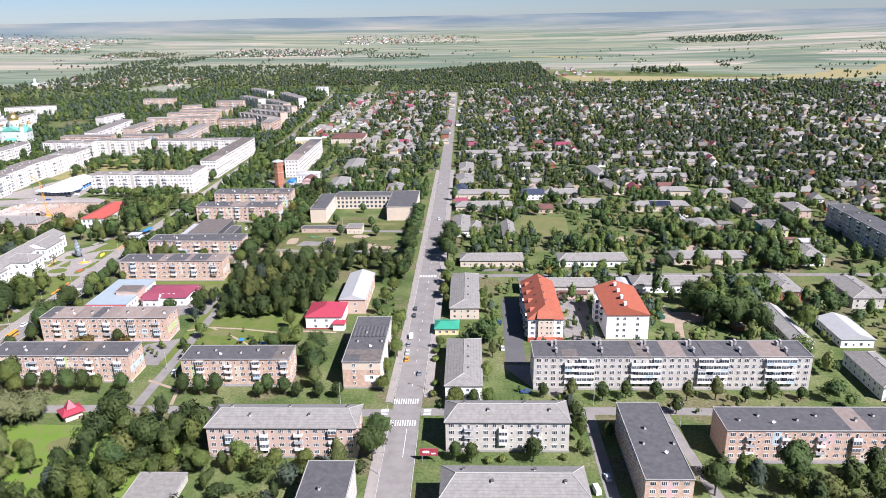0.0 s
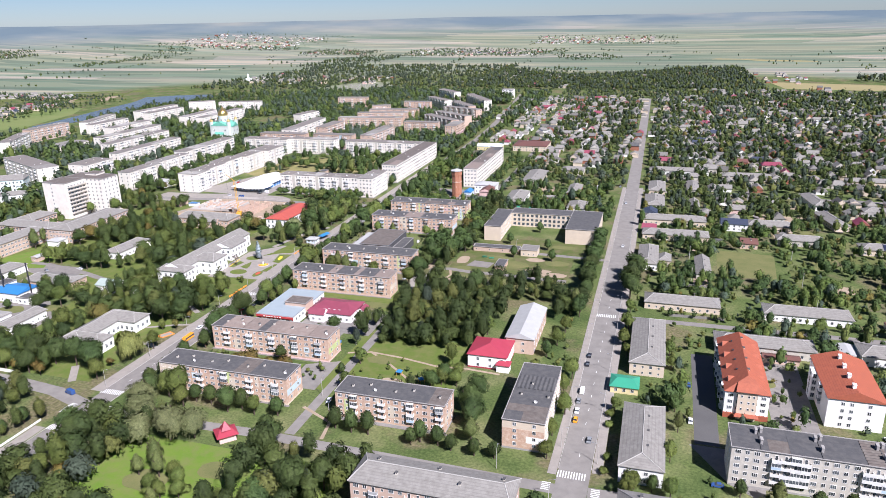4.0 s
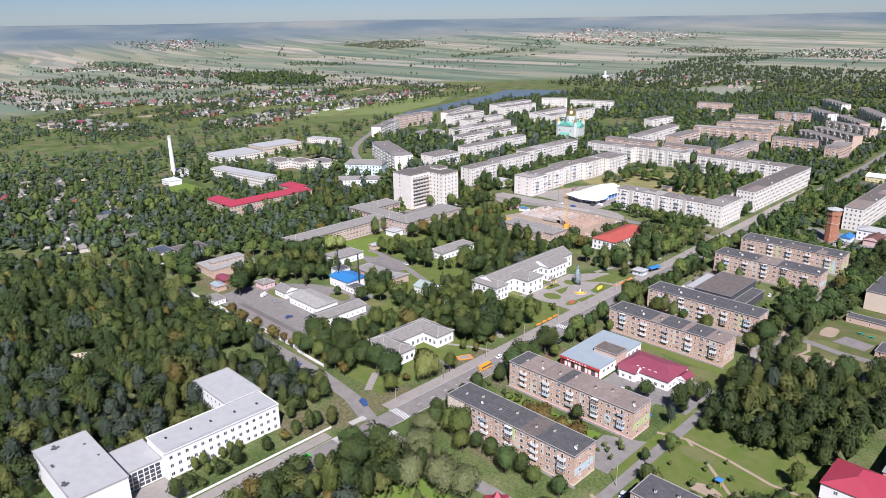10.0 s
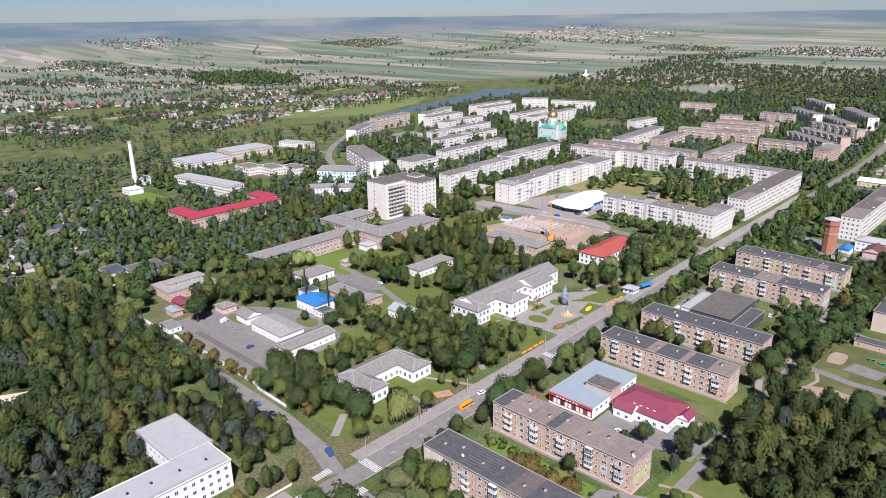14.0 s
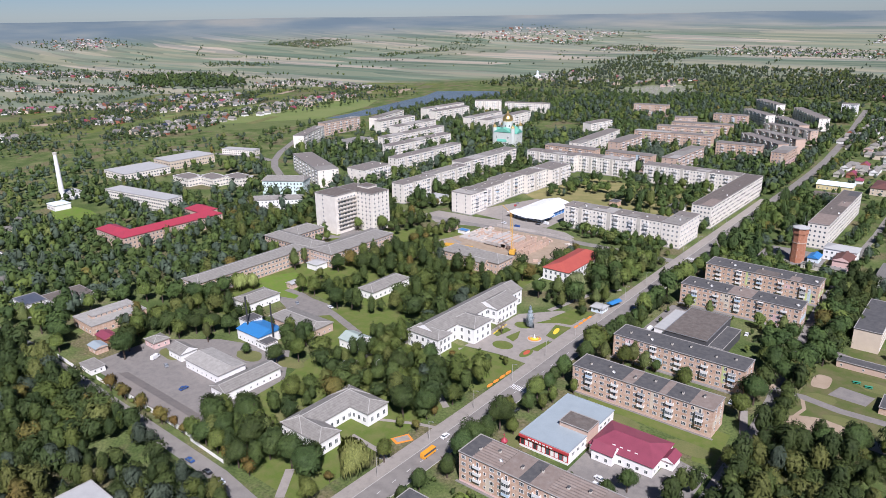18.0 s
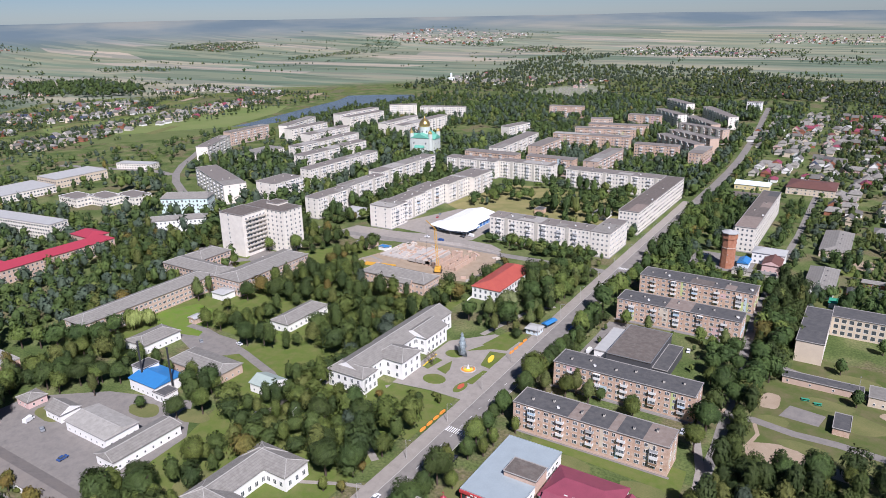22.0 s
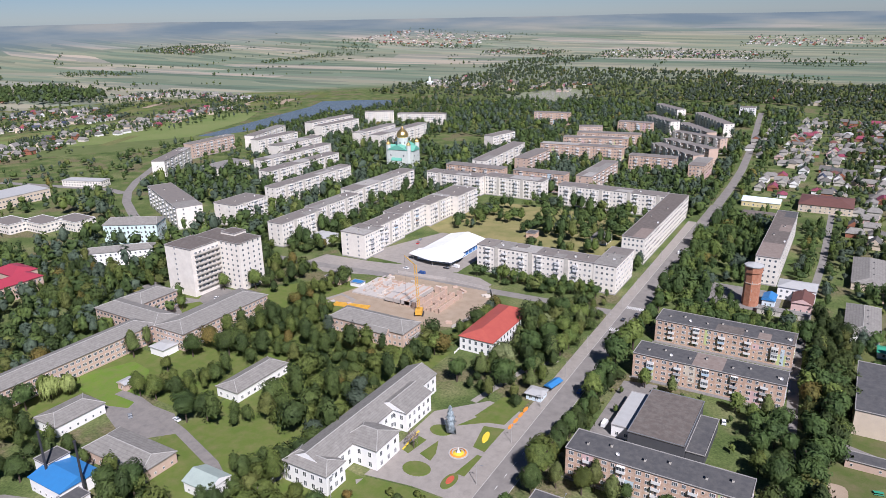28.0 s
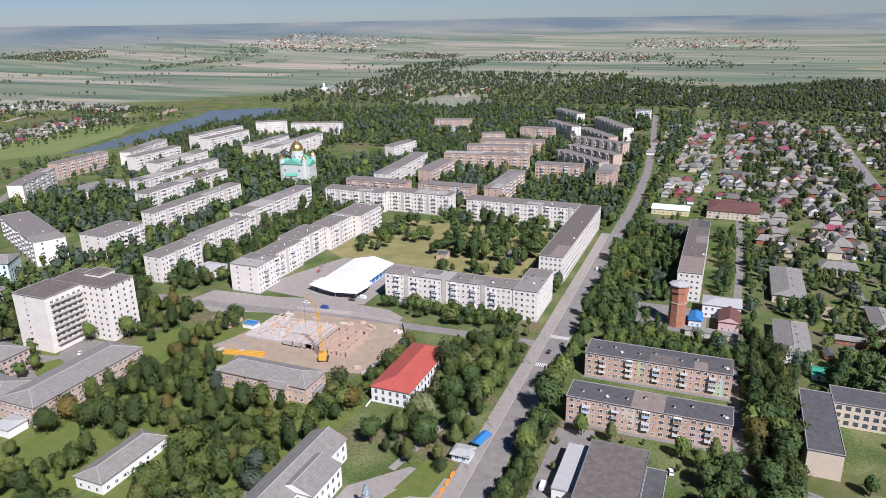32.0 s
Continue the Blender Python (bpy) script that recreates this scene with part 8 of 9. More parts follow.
PLOT_MATS = [DRYGRASS, EARTH, LAWN, mat("vegetable_rows", (0.075, 0.1, 0.035), (0.17, 0.14, 0.09), 0.95, 1.2, 0.5, spec=0.1), mat("tall_weeds", (0.13, 0.135, 0.05), (0.085, 0.105, 0.035), 0.95, 2.5, 0.6, spec=0.1)]
PLOT_WORD = ["dry yellow grass plot", "bare dug garden earth plot", "mown green garden plot", "vegetable rows on dark earth", "tall weeds on a garden plot"]
rnd = random.Random(71)
for gx0, gx1, gy0, gy1 in ((40, 300, 430, 600), (40, 58, 386, 410), (108, 190, 384, 410), (168, 300, 300, 400), (-94, -14, 576, 690), (22, 300, 605, 690)):
    gx = gx0
    while gx < gx1 - 8:
        gw = rnd.uniform(10, 20)
        gy = gy0 + rnd.uniform(0, 6)
        while gy < gy1 - 8:
            gd = rnd.uniform(14, 30)
            if rnd.random() < 0.62 and is_free((gx + gx + gw) / 2, gy + gd / 2, 1):
                k = rnd.choices(range(5), (4, 2, 2, 4, 4))[0]
                j = [rnd.uniform(-1.2, 1.2) for _ in range(8)]
                patch("garden_plot", [(gx + 1.3 + j[0], gy + 1.3 + j[1]), (gx + gw - 1.3 + j[2], gy + 1.3 + j[3]), (gx + gw - 1.3 + j[4], min(gy + gd, gy1) - 1.3 + j[5]), (gx + 1.3 + j[6], min(gy + gd, gy1) - 1.3 + j[7])], 0.03, PLOT_MATS[k], PLOT_WORD[k], "garden plot", False)
            gy += gd
        gx += gw

# garden strips of the valley village
me = Mesh()
for k in range(230):
    vx, vy = rnd.uniform(-1500, -960), rnd.uniform(560, 1420)
    if vx > -1100 and vy > 860 or not is_free(vx, vy, 14):
        continue
    a, gw, gl = radians(rnd.choice((25, 25, 30, 115))), rnd.uniform(6, 14), rnd.uniform(25, 50)
    ca, sa = math.cos(a), math.sin(a)
    me.face([(vx + ca * u - sa * v, vy + sa * u + ca * v, 0.04 + 0.0004 * k) for u, v in ((-gw, -gl), (gw, -gl), (gw, gl), (-gw, gl))], rnd.choices(range(5), (3, 1, 3, 2, 2))[0])
tagged(new("garden_strips", me.data("garden_strips", *PLOT_MATS)), "green and straw-coloured garden strips in the valley", "gardens", kind="stuff")

# sheds behind the low houses
for k in range(44):
    sx, sy = rnd.uniform(24, 290), rnd.uniform(300, 690)
    if rnd.random() < 0.2:
        sx, sy = rnd.uniform(-90, -16), rnd.uniform(580, 690)
    if is_free(sx, sy, 4):
        sw, sd, sh = rnd.uniform(3, 5), rnd.uniform(4, 9), rnd.uniform(2.2, 2.8)
        shed = thing("shed", sx, sy, rnd.choice((0, 90)) + rnd.uniform(-4, 4), "small weathered garden shed with a low roof", "shed", "garden sheds")
        part("wall", Mesh().box(-sw / 2, sw / 2, -sd / 2, sd / 2, -0.2, sh), shed, [rnd.choice((GREYBRICK, BRICK_RED, PLINTH, WHITEWASH, CREAM))])
        part("roof", Mesh().hip(-sw / 2, sw / 2, -sd / 2, sd / 2, sh, rnd.uniform(0.5, 1.4), 0.25, 0.05), shed, [rnd.choice((SLATE, SLATE, BITUMEN, BROWNROOF, ZINC))])
        keep_off(sx - 3, sx + 3, sy - 3, sy + 3, 1)

# woods, parks and gardens: joined crowns
LEVEL = {"near": (410, 0.84, 1), "garden": (150, 1.2, 1), "mid": (26, 1.7, 1), "far": (5, 3.0, 1)}
CROWNS = {}
for lev, (n, leaf, core) in LEVEL.items():
    CROWNS[lev] = [crown_tris(300 + v, n, (5.6, 4.7, 4.1, 2.9)[v % 4], 0.4 if v % 4 != 3 else 1.0, (12.6, 10.2, 14.6, 13.4)[v % 4], leaf, (8, 12, 10, 6)[v % 4], ("round", "round", "oval", "column")[v % 4], core, 0.34 if lev in ("near", "garden") else 0.25) for v in range(8)]
for q in ((-722, -612, 488, 562), (-706, -622, 366, 412), (-756, -725, 396, 412), (-700, -590, 1470, 1660), (-340, -313, 406, 447), (-340, -284, 485, 510), (-1020, -905, 1080, 1380), (-975, -885, 975, 1090), (-905, -862, 1290, 1345), (-240, -206, 396, 464), (-368, -272, 510, 580)):
    keep_off(*q)


def wood(name, lev, areas, seed, label, keep=None, gap=0.0, tints=(6, 5, 2, 1.2, 0.3, 1.2)):
    """Trees scattered over areas x0, x1, y0, y1, count, size; joined into one object. Crowns stand gap times their radius apart."""
    rnd = random.Random(seed)
    out, which = [], []
    taken = {}
    for x0, x1, y0, y1, count, size in areas:
        made = tries = 0
        while made < count and tries < count * 14:
            tries += 1
            x, y = rnd.uniform(x0, x1), rnd.uniform(y0, y1)
            if keep and not keep(x, y, rnd):
                continue
            if y < 2100 and x > -2000 and not is_free(x, y, 1.2):
                continue
            s = size * rnd.uniform(0.6, 1.3)
            if gap:
                near = [q for i in (-1, 0, 1) for j in (-1, 0, 1) for q in taken.get((int(x // 12) + i, int(y // 12) + j), ())]
                if any(math.hypot(x - q[0], y - q[1]) < gap * 4.4 * (s + q[2]) for q in near):
                    continue
                taken.setdefault((int(x // 12), int(y // 12)), []).append((x, y, s))
            made += 1
            a = rnd.uniform(0, 6.283)
            q = rnd.choice(CROWNS[lev])
            turn = np.array([[math.cos(a), math.sin(a), 0], [-math.sin(a), math.cos(a), 0], [0, 0, 1]])
            size3 = np.array([s, s, s * rnd.uniform(0.8, 1.15)])
            out.append(np.concatenate([(q[:, :, :3] @ turn) * size3 + [x, y, land_height(x, y) - 0.2], q[:, :, 3:] @ turn], 2))
            which.append(np.full(len(q), rnd.choices(range(6), tints)[0]))
    tagged(new(name, tris_mesh(name, np.concatenate(out), WOOD_LEAVES, np.concatenate(which))), label, "trees", kind="stuff")


def clearings(x, y, rnd):
    if y < 112 - 0.235 * (x + 245) or (y > 245 and -280 < x < -255):
        return False
    for cx, cy, r in ((-395, 176, 8), (-322, 201, 6), (-348, 181, 12), (-420, 160, 9), (-320, 176, 7), (-300, 225, 4), (-295, 238, 9), (-282, 243, 8), (-272, 240, 5), (-330, 225, 6), (-306, 214, 5), (-345, 236, 5), (-366, 214, 5), (-312, 190, 5)):
        if math.hypot(x - cx, y - cy) < r:
            return False
    return True


def street_gap(x, y):
    """Distance from the valley's nearest lane."""
    best = 1e9
    for line_ in STREETS:
        for (ax, ay), (bx, by) in zip(line_, line_[1:]):
            k = min(1, max(0, ((x - ax) * (bx - ax) + (y - ay) * (by - ay)) / ((bx - ax) ** 2 + (by - ay) ** 2)))
            best = min(best, math.hypot(x - ax - k * (bx - ax), y - ay - k * (by - ay)))
    return best


def village_green(x, y, rnd):
    d = street_gap(x, y)
    return rnd.random() < (0.5 if d < 50 else 0.03 if noise.noise((x * 0.01, y * 0.01, 4.0)) < 0.15 else 0.3)


def clumped(x, y, rnd):
    return noise.noise((x * 0.012, y * 0.012, 7.0)) + rnd.uniform(-0.35, 0.35) > -0.05


def lawns(x, y, rnd):
    return not (-118 < x < -100 and 362 < y < 432) and math.hypot(x + 313, y - 424) > 9 and math.hypot(x + 299, y - 396) > 8 and not (-240 < x < -205 and 262 < y < 330) and not (-302 < x < -271 and 282 < y < 330) and not (-378 < x < -285 and 371 < y < 392) and not (-304 < x < -272 and 386 < y < 404) and not (-158 < x < -107 and 190 < y < 246) and not (-60 < x < -50 and 384 < y < 402) and not (-100 < x < -58 and 292 < y < 335) and not (-412 < x < -384 and 352 < y < 424) and not (-264 < x < -206 and 368 < y < 464)


def glades(x, y, rnd):
    return lawns(x, y, rnd) and noise.noise((x * 0.035, y * 0.035, 5.0)) + rnd.uniform(-0.2, 0.2) > -0.3


def copses(x, y, rnd):
    return x < 16 or noise.noise((x * 0.03, y * 0.03, 2.0)) + rnd.uniform(-0.3, 0.3) > -0.02


wood("park_wood", "near", [(-470, -296, 110, 252, 560, 1.08), (-520, -470, 165, 222, 60, 1.0)], 1, "dense mixed park wood of dark green trees", clearings, 0.53, (9, 5, 1.4, 1.6, 0.7, 1.6))
wood("college_trees", "near", [(-300, -226, 224, 251, 50, 0.85), (-300, -246, 120, 224, 120, 1.05), (-330, -300, 140, 215, 40, 1.0)], 31, "silvery and green trees behind the college", clearings, 0.53, (3, 5, 1.5, 4, 0.4, 7))
wood("grove", "near", [(-112, -64, 328, 374, 90, 1.05), (-112, -66, 374, 412, 70, 1.05), (-112, -97, 412, 440, 16, 1.2), (-68, -46, 343, 408, 34, 1.05), (-111, -96, 430, 520, 45, 1.1), (-108, -97, 486, 620, 34, 0.95), (-74, -26, 405, 422, 18, 0.95), (-50, -26, 420, 440, 8, 0.9), (-20, -12, 384, 420, 10, 0.9), (-188, -181, 450, 515, 12, 0.8), (-107, -91, 482, 606, 34, 1.1)], 2, "dense grove of tall dark green trees", lawns, 0.6, (10, 5, 1, 1, 0.2, 0.8))
wood("park_trees", "near", [(-292, -214, 264, 345, 70, 1.05), (-280, -206, 345, 398, 80, 1.1), (-318, -266, 372, 500, 120, 1.1), (-350, -305, 444, 486, 40, 1.05), (-366, -340, 396, 425, 16, 0.95), (-384, -336, 440, 470, 20, 0.95), (-470, -398, 340, 440, 30, 0.9), (-365, -300, 318, 352, 30, 0.9),
                            (-420, -345, 340, 350, 20, 0.9), (-400, -384, 285, 345, 40, 0.9), (-242, -206, 465, 500, 20, 0.7), (-290, -266, 500, 560, 40, 0.9), (-242, -208, 504, 575, 60, 1.15), (-240, -210, 560, 580, 14, 1.0), (-380, -345, 478, 560, 60, 0.9), (-520, -398, 515, 562, 90, 0.95), (-500, -380, 574, 655, 70, 0.9), (-560, -468, 430, 515, 110, 0.95), (-384, -330, 470, 500, 30, 0.9)], 3, "park trees between the hospital and the avenue", glades, 0.66, (6, 6, 4, 2, 0.7, 0.5))
wood("square_trees", "near", [(-190, -62, 166, 236, 140, 1.05), (-215, -195, 160, 232, 10, 0.7), (-110, -50, 285, 345, 16, 0.7), (-60, 0, 165, 208, 22, 0.8), (110, 200, 178, 205, 26, 0.95), (70, 84, 215, 245, 8, 0.7)], 4, "trees round the green square", lawns, 0.62)
wood("court_trees", "garden", [(-316, -240, 695, 755, 55, 1.2), (-300, -240, 655, 690, 14, 0.8), (-372, -352, 660, 760, 26, 0.95), (-350, -322, 716, 730, 5, 1.0), (-345, -240, 770, 798, 26, 1.0), (-300, -215, 588, 606, 26, 0.75), (-216, -150, 604, 800, 130, 1.1), (-470, -395, 580, 780, 130, 1.05), (-125, -104, 560, 800, 60, 0.8), (-190, -186, 608, 1110, 56, 0.8), (-210, -205, 812, 1110, 30, 0.8), (-296, -225, 597, 606, 14, 0.75), (-172, -115, 609, 617, 14, 0.6), (-110, -105, 505, 600, 16, 0.9)], 5, "trees in the courts of the apartment blocks", None, 0.5)
wood("garden_trees", "garden", [(38, 190, 300, 410, 110, 0.75), (130, 192, 300, 362, 80, 1.0), (18, 300, 425, 600, 560, 0.72), (158, 250, 372, 480, 90, 0.95), (175, 300, 200, 420, 120, 0.85), (-14, -5, 520, 640, 16, 0.8), (16, 22, 520, 640, 14, 0.7), (-92, -10, 575, 690, 130, 0.85)], 6, "garden and orchard trees between low houses", copses)
wood("garden_shrubs", "mid", [(22, 300, 296, 600, 1000, 0.38), (-14, -6, 256, 420, 20, 0.3), (-108, -52, 286, 320, 14, 0.3), (-190, -112, 286, 304, 26, 0.3), (-180, -112, 326, 340, 14, 0.3), (-185, -112, 448, 516, 30, 0.35), (20, 170, 236, 262, 40, 0.3), (-92, -12, 575, 690, 90, 0.4)], 16, "garden shrubs and hedges among low houses", None, 0.4, (3, 4, 4, 3, 0.8, 1))
# heavy sixth weights from here on: bluish crowns stand in for haze
wood("outer_trees", "mid", [(-720, -440, 100, 345, 1150, 1.0), (-720, -430, 345, 480, 560, 0.95), (-720, -480, 480, 960, 900, 1.25), (-480, -200, 800, 1120, 760, 1.1), (-900, -720, 360, 900, 380, 0.8), (-220, -80, 800, 1450, 330, 0.65),
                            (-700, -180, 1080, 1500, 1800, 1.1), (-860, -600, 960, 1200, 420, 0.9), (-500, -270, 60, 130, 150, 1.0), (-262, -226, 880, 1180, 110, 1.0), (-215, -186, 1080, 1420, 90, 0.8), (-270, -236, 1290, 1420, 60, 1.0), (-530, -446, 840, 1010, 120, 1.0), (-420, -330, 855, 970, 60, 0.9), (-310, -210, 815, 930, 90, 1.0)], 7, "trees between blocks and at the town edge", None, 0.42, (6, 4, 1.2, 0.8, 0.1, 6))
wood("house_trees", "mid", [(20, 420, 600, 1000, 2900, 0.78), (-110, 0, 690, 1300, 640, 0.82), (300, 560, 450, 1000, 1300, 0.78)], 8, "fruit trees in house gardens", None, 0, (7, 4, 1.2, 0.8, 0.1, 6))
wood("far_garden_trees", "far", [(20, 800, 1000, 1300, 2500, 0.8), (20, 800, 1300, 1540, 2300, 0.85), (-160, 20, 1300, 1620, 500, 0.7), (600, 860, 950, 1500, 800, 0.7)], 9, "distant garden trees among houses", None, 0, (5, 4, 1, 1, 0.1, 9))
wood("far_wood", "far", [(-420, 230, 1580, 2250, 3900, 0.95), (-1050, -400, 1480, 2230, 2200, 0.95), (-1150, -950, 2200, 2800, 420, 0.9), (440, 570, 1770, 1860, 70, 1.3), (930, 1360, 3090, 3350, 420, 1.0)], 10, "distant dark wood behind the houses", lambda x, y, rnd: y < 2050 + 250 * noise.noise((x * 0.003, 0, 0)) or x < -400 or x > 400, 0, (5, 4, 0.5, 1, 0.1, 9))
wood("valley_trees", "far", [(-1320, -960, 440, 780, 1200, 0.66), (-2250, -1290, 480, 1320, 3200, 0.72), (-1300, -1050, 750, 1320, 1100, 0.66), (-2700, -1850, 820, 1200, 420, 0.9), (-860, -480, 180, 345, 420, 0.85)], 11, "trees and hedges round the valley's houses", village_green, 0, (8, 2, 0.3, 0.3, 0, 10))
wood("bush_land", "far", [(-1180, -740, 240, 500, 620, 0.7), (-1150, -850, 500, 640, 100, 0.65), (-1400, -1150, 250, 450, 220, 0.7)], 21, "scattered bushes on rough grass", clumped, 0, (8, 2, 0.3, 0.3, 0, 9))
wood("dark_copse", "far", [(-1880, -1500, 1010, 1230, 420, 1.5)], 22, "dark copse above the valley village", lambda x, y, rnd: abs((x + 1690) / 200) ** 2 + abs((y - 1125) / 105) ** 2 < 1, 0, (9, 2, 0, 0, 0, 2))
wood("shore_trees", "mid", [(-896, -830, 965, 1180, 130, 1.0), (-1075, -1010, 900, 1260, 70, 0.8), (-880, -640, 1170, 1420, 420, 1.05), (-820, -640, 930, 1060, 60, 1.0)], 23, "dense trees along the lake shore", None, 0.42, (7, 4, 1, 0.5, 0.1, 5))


def lines(x, y, rnd):
    k = noise.noise((x * 0.0022, y * 0.0022, 11.0))
    return abs(k) < 0.012 or k > 0.4


VILLAGE_TREES = [(vx - vw * 0.6, vx + vw * 0.6, vy - vd * 0.7, vy + vd * 0.7, 260, 0.8) for vx, vy, vw, vd in VILLAGES]
# hedgerows too get mostly the bluish tint, as haze in the colour
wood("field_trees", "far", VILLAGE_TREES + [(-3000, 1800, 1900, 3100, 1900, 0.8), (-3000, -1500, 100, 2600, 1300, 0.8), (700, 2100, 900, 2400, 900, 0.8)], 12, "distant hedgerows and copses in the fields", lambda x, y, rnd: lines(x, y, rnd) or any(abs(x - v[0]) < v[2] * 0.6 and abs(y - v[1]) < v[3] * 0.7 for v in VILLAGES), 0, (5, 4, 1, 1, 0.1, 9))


# lake and fields
LAKE = [(-924, 1398), (-989, 1369), (-1037, 1327), (-1001, 1245), (-979, 1143), (-955, 1045), (-935, 962), (-928, 913), (-905, 926), (-895, 976), (-897, 1021), (-899, 1070), (-908, 1138), (-912, 1215), (-895, 1242), (-868, 1276), (-860, 1336)]
patch("water", LAKE, 0.25, WATER, "calm blue-grey lake", "water", False)
REED = mat("reeds", (0.09, 0.12, 0.04), (0.13, 0.15, 0.06), 0.95, 20, 1.5, spec=0.1)
patch("marsh", [(-906, 955), (-885, 985), (-880, 900), (-930, 780), (-1000, 690), (-1060, 640), (-1090, 680), (-1020, 780), (-950, 880)], 0.12, REED, "reedy green marsh below the lake", "marsh", False)
MEAD = mat("meadow", (0.12, 0.17, 0.05), (0.18, 0.2, 0.08), 0.95, 60, 3, spec=0.1)
patch("meadow", [(-1050, 700), (-1190, 760), (-1170, 1000), (-1040, 1150), (-980, 1060), (-930, 900)], 0.08, MEAD, "green water meadow", "meadow", False)
patch("meadow", [(270, 1640), (520, 1600), (900, 1620), (1500, 2200), (700, 2420), (200, 2650), (80, 2420), (235, 2000)], 0.06, mat("stubble", (0.3, 0.25, 0.13), (0.23, 0.21, 0.1), 0.95, 80, 4, spec=0.1), "dry golden meadow beyond the houses", "field", False)
patch("cemetery", [(-760, 1560), (-615, 1420), (-550, 1560), (-655, 1800)], 0.05, mat("cemetery_ground", (0.24, 0.24, 0.18), (0.14, 0.17, 0.08), 0.95, 10, 2.5), "pale cemetery ground among trees", "ground", False)

graves = Mesh()
g_ = random.Random(31)
for k in range(420):
    gx, gy = g_.uniform(-698, -592), g_.uniform(1472, 1658)
    graves.box(gx - 0.7, gx + 0.7, gy - 1.0, gy + 1.0, -0.1, g_.uniform(0.8, 2.0))
tagged(new("gravestones", graves.data("gravestones", PALESLATE)), "hundreds of pale gravestones", "gravestones", kind="stuff")
STRIPS = [mat("ripe_strip", (0.36, 0.3, 0.2), (0.31, 0.26, 0.17), 0.95, 40, 3, spec=0.1), mat("green_strip", (0.11, 0.15, 0.075), (0.14, 0.18, 0.09), 0.95, 40, 3, spec=0.1), mat("pale_strip", (0.25, 0.24, 0.15), (0.22, 0.22, 0.13), 0.95, 40, 3, spec=0.1)]
patch("field", [(-1028, 2189), (-638, 2358), (-560, 2490), (-930, 2480)], 0.09, MEAD, "bright green field behind the wood", "field", False)
for i in range(16):
    v = i * 34
    patch("field", [(-2330 - v * 0.05, 1290 + v), (-1840 - v * 0.3, 1330 + v), (-1840 - v * 0.3, 1360 + v), (-2330 - v * 0.05, 1320 + v)], 0.07, STRIPS[(i * 7 + i // 3) % 3], "narrow strip field above the village", "field", False)
for k, (fx, fy, fw, fd) in enumerate(((500, 1560, 60, 18), (590, 1540, 70, 20), (660, 1500, 50, 16))):
    building("warehouse", fx - fw / 2, fx + fw / 2, fy - fd / 2, fy + fd / 2, 6.0, WHITEWASH, (ZINC, BLUEGREY, SLATE)[k], "long low pale warehouse at the town edge", "warehouse", rh=2.0, inset=0.5, faces="s", floors=1, pitch=6)


# tables and benches on the school field
for bx, by in ((-79, 476), (-74, 474.5)):
    tb = thing("picnic_table", bx, by, 12, "green painted outdoor table with benches", "table", "tables on the school field")
    part("tabletop", Mesh().box(-1.6, 1.6, -0.5, 0.5, 0.72, 0.8), tb, [GREENROOF])
    for sy in (-1.0, 1.0):
        part("bench", Mesh().box(-1.6, 1.6, sy - 0.2, sy + 0.2, 0.4, 0.47), tb, [GREENROOF])
    for sx in (-1.2, 1.2):
        part("leg", Mesh().box(sx - 0.06, sx + 0.06, -1.1, 1.1, 0, 0.4).box(sx - 0.06, sx + 0.06, -0.1, 0.1, 0.4, 0.72), tb, [DARK])

patch("lawn", [(-698, 384), (-697, 402), (-668, 405), (-648, 402), (-632, 384), (-652, 373), (-680, 374)], 0.05, FRESHLAWN, "green sports field beside the school", "lawn", False)
for cq in ([(-453, 469), (-449, 478), (-440, 476), (-443, 468)], [(-452, 488), (-447, 496), (-437, 491), (-434, 486), (-444, 484)], [(-430, 484), (-438, 474), (-424, 466), (-419, 480)]):
    patch("lawn", cq, 0.1, LAWN, "small court lawn before the tower", "lawn", False)

# ---- square before the culture house ----
FLOWER_O = mat("marigolds", (0.75, 0.28, 0.03), (0.6, 0.2, 0.04), 0.9, 0.6, 0.2)
FLOWER_Y = mat("yellow_flowers", (0.75, 0.55, 0.04), (0.6, 0.42, 0.05), 0.9, 0.6, 0.2)
FLOWER_R = mat("red_salvias", (0.5, 0.06, 0.05), (0.35, 0.12, 0.05), 0.9, 0.6, 0.2)
patch("square", [(-243, 397), (-224, 400), (-208, 400), (-208, 464), (-226, 466), (-243, 447)], 0.12, PALE, "pale paved square before the culture house", "pavement", False)


def disc(name, x, y, rx, ry, z0, z1, m, label, category, kind="", n=20, a0=0.0):
    me = Mesh()
    lo = [(rx * math.cos(2 * math.pi * i / n), ry * math.sin(2 * math.pi * i / n), z0) for i in range(n)]
    hi = [(px * 0.94, py * 0.94, z1) for px, py, _ in lo]
    for i in range(n):
        j = (i + 1) % n
        me.face([lo[i], lo[j], hi[j], hi[i]])
    me.face(hi)
    return single(name, me, [m], label, category, kind, x, y, 0, a0)


bed = thing("flower_bed", -219, 425.5, 0, "round flower bed with orange and yellow rings and a white figure", "flower bed")


def ring(r0, r1, z, n=24):
    me = Mesh()
    for i in range(n):
        a, b = 2 * math.pi * i / n, 2 * math.pi * (i + 1) / n
        p = [(r * math.cos(t), r * math.sin(t), zz) for r, t, zz in ((r1, a, 0.1), (r1, b, 0.1), (r0, b, z), (r0, a, z))]
        n0 = len(me.v)
        me.face(p)
    return me


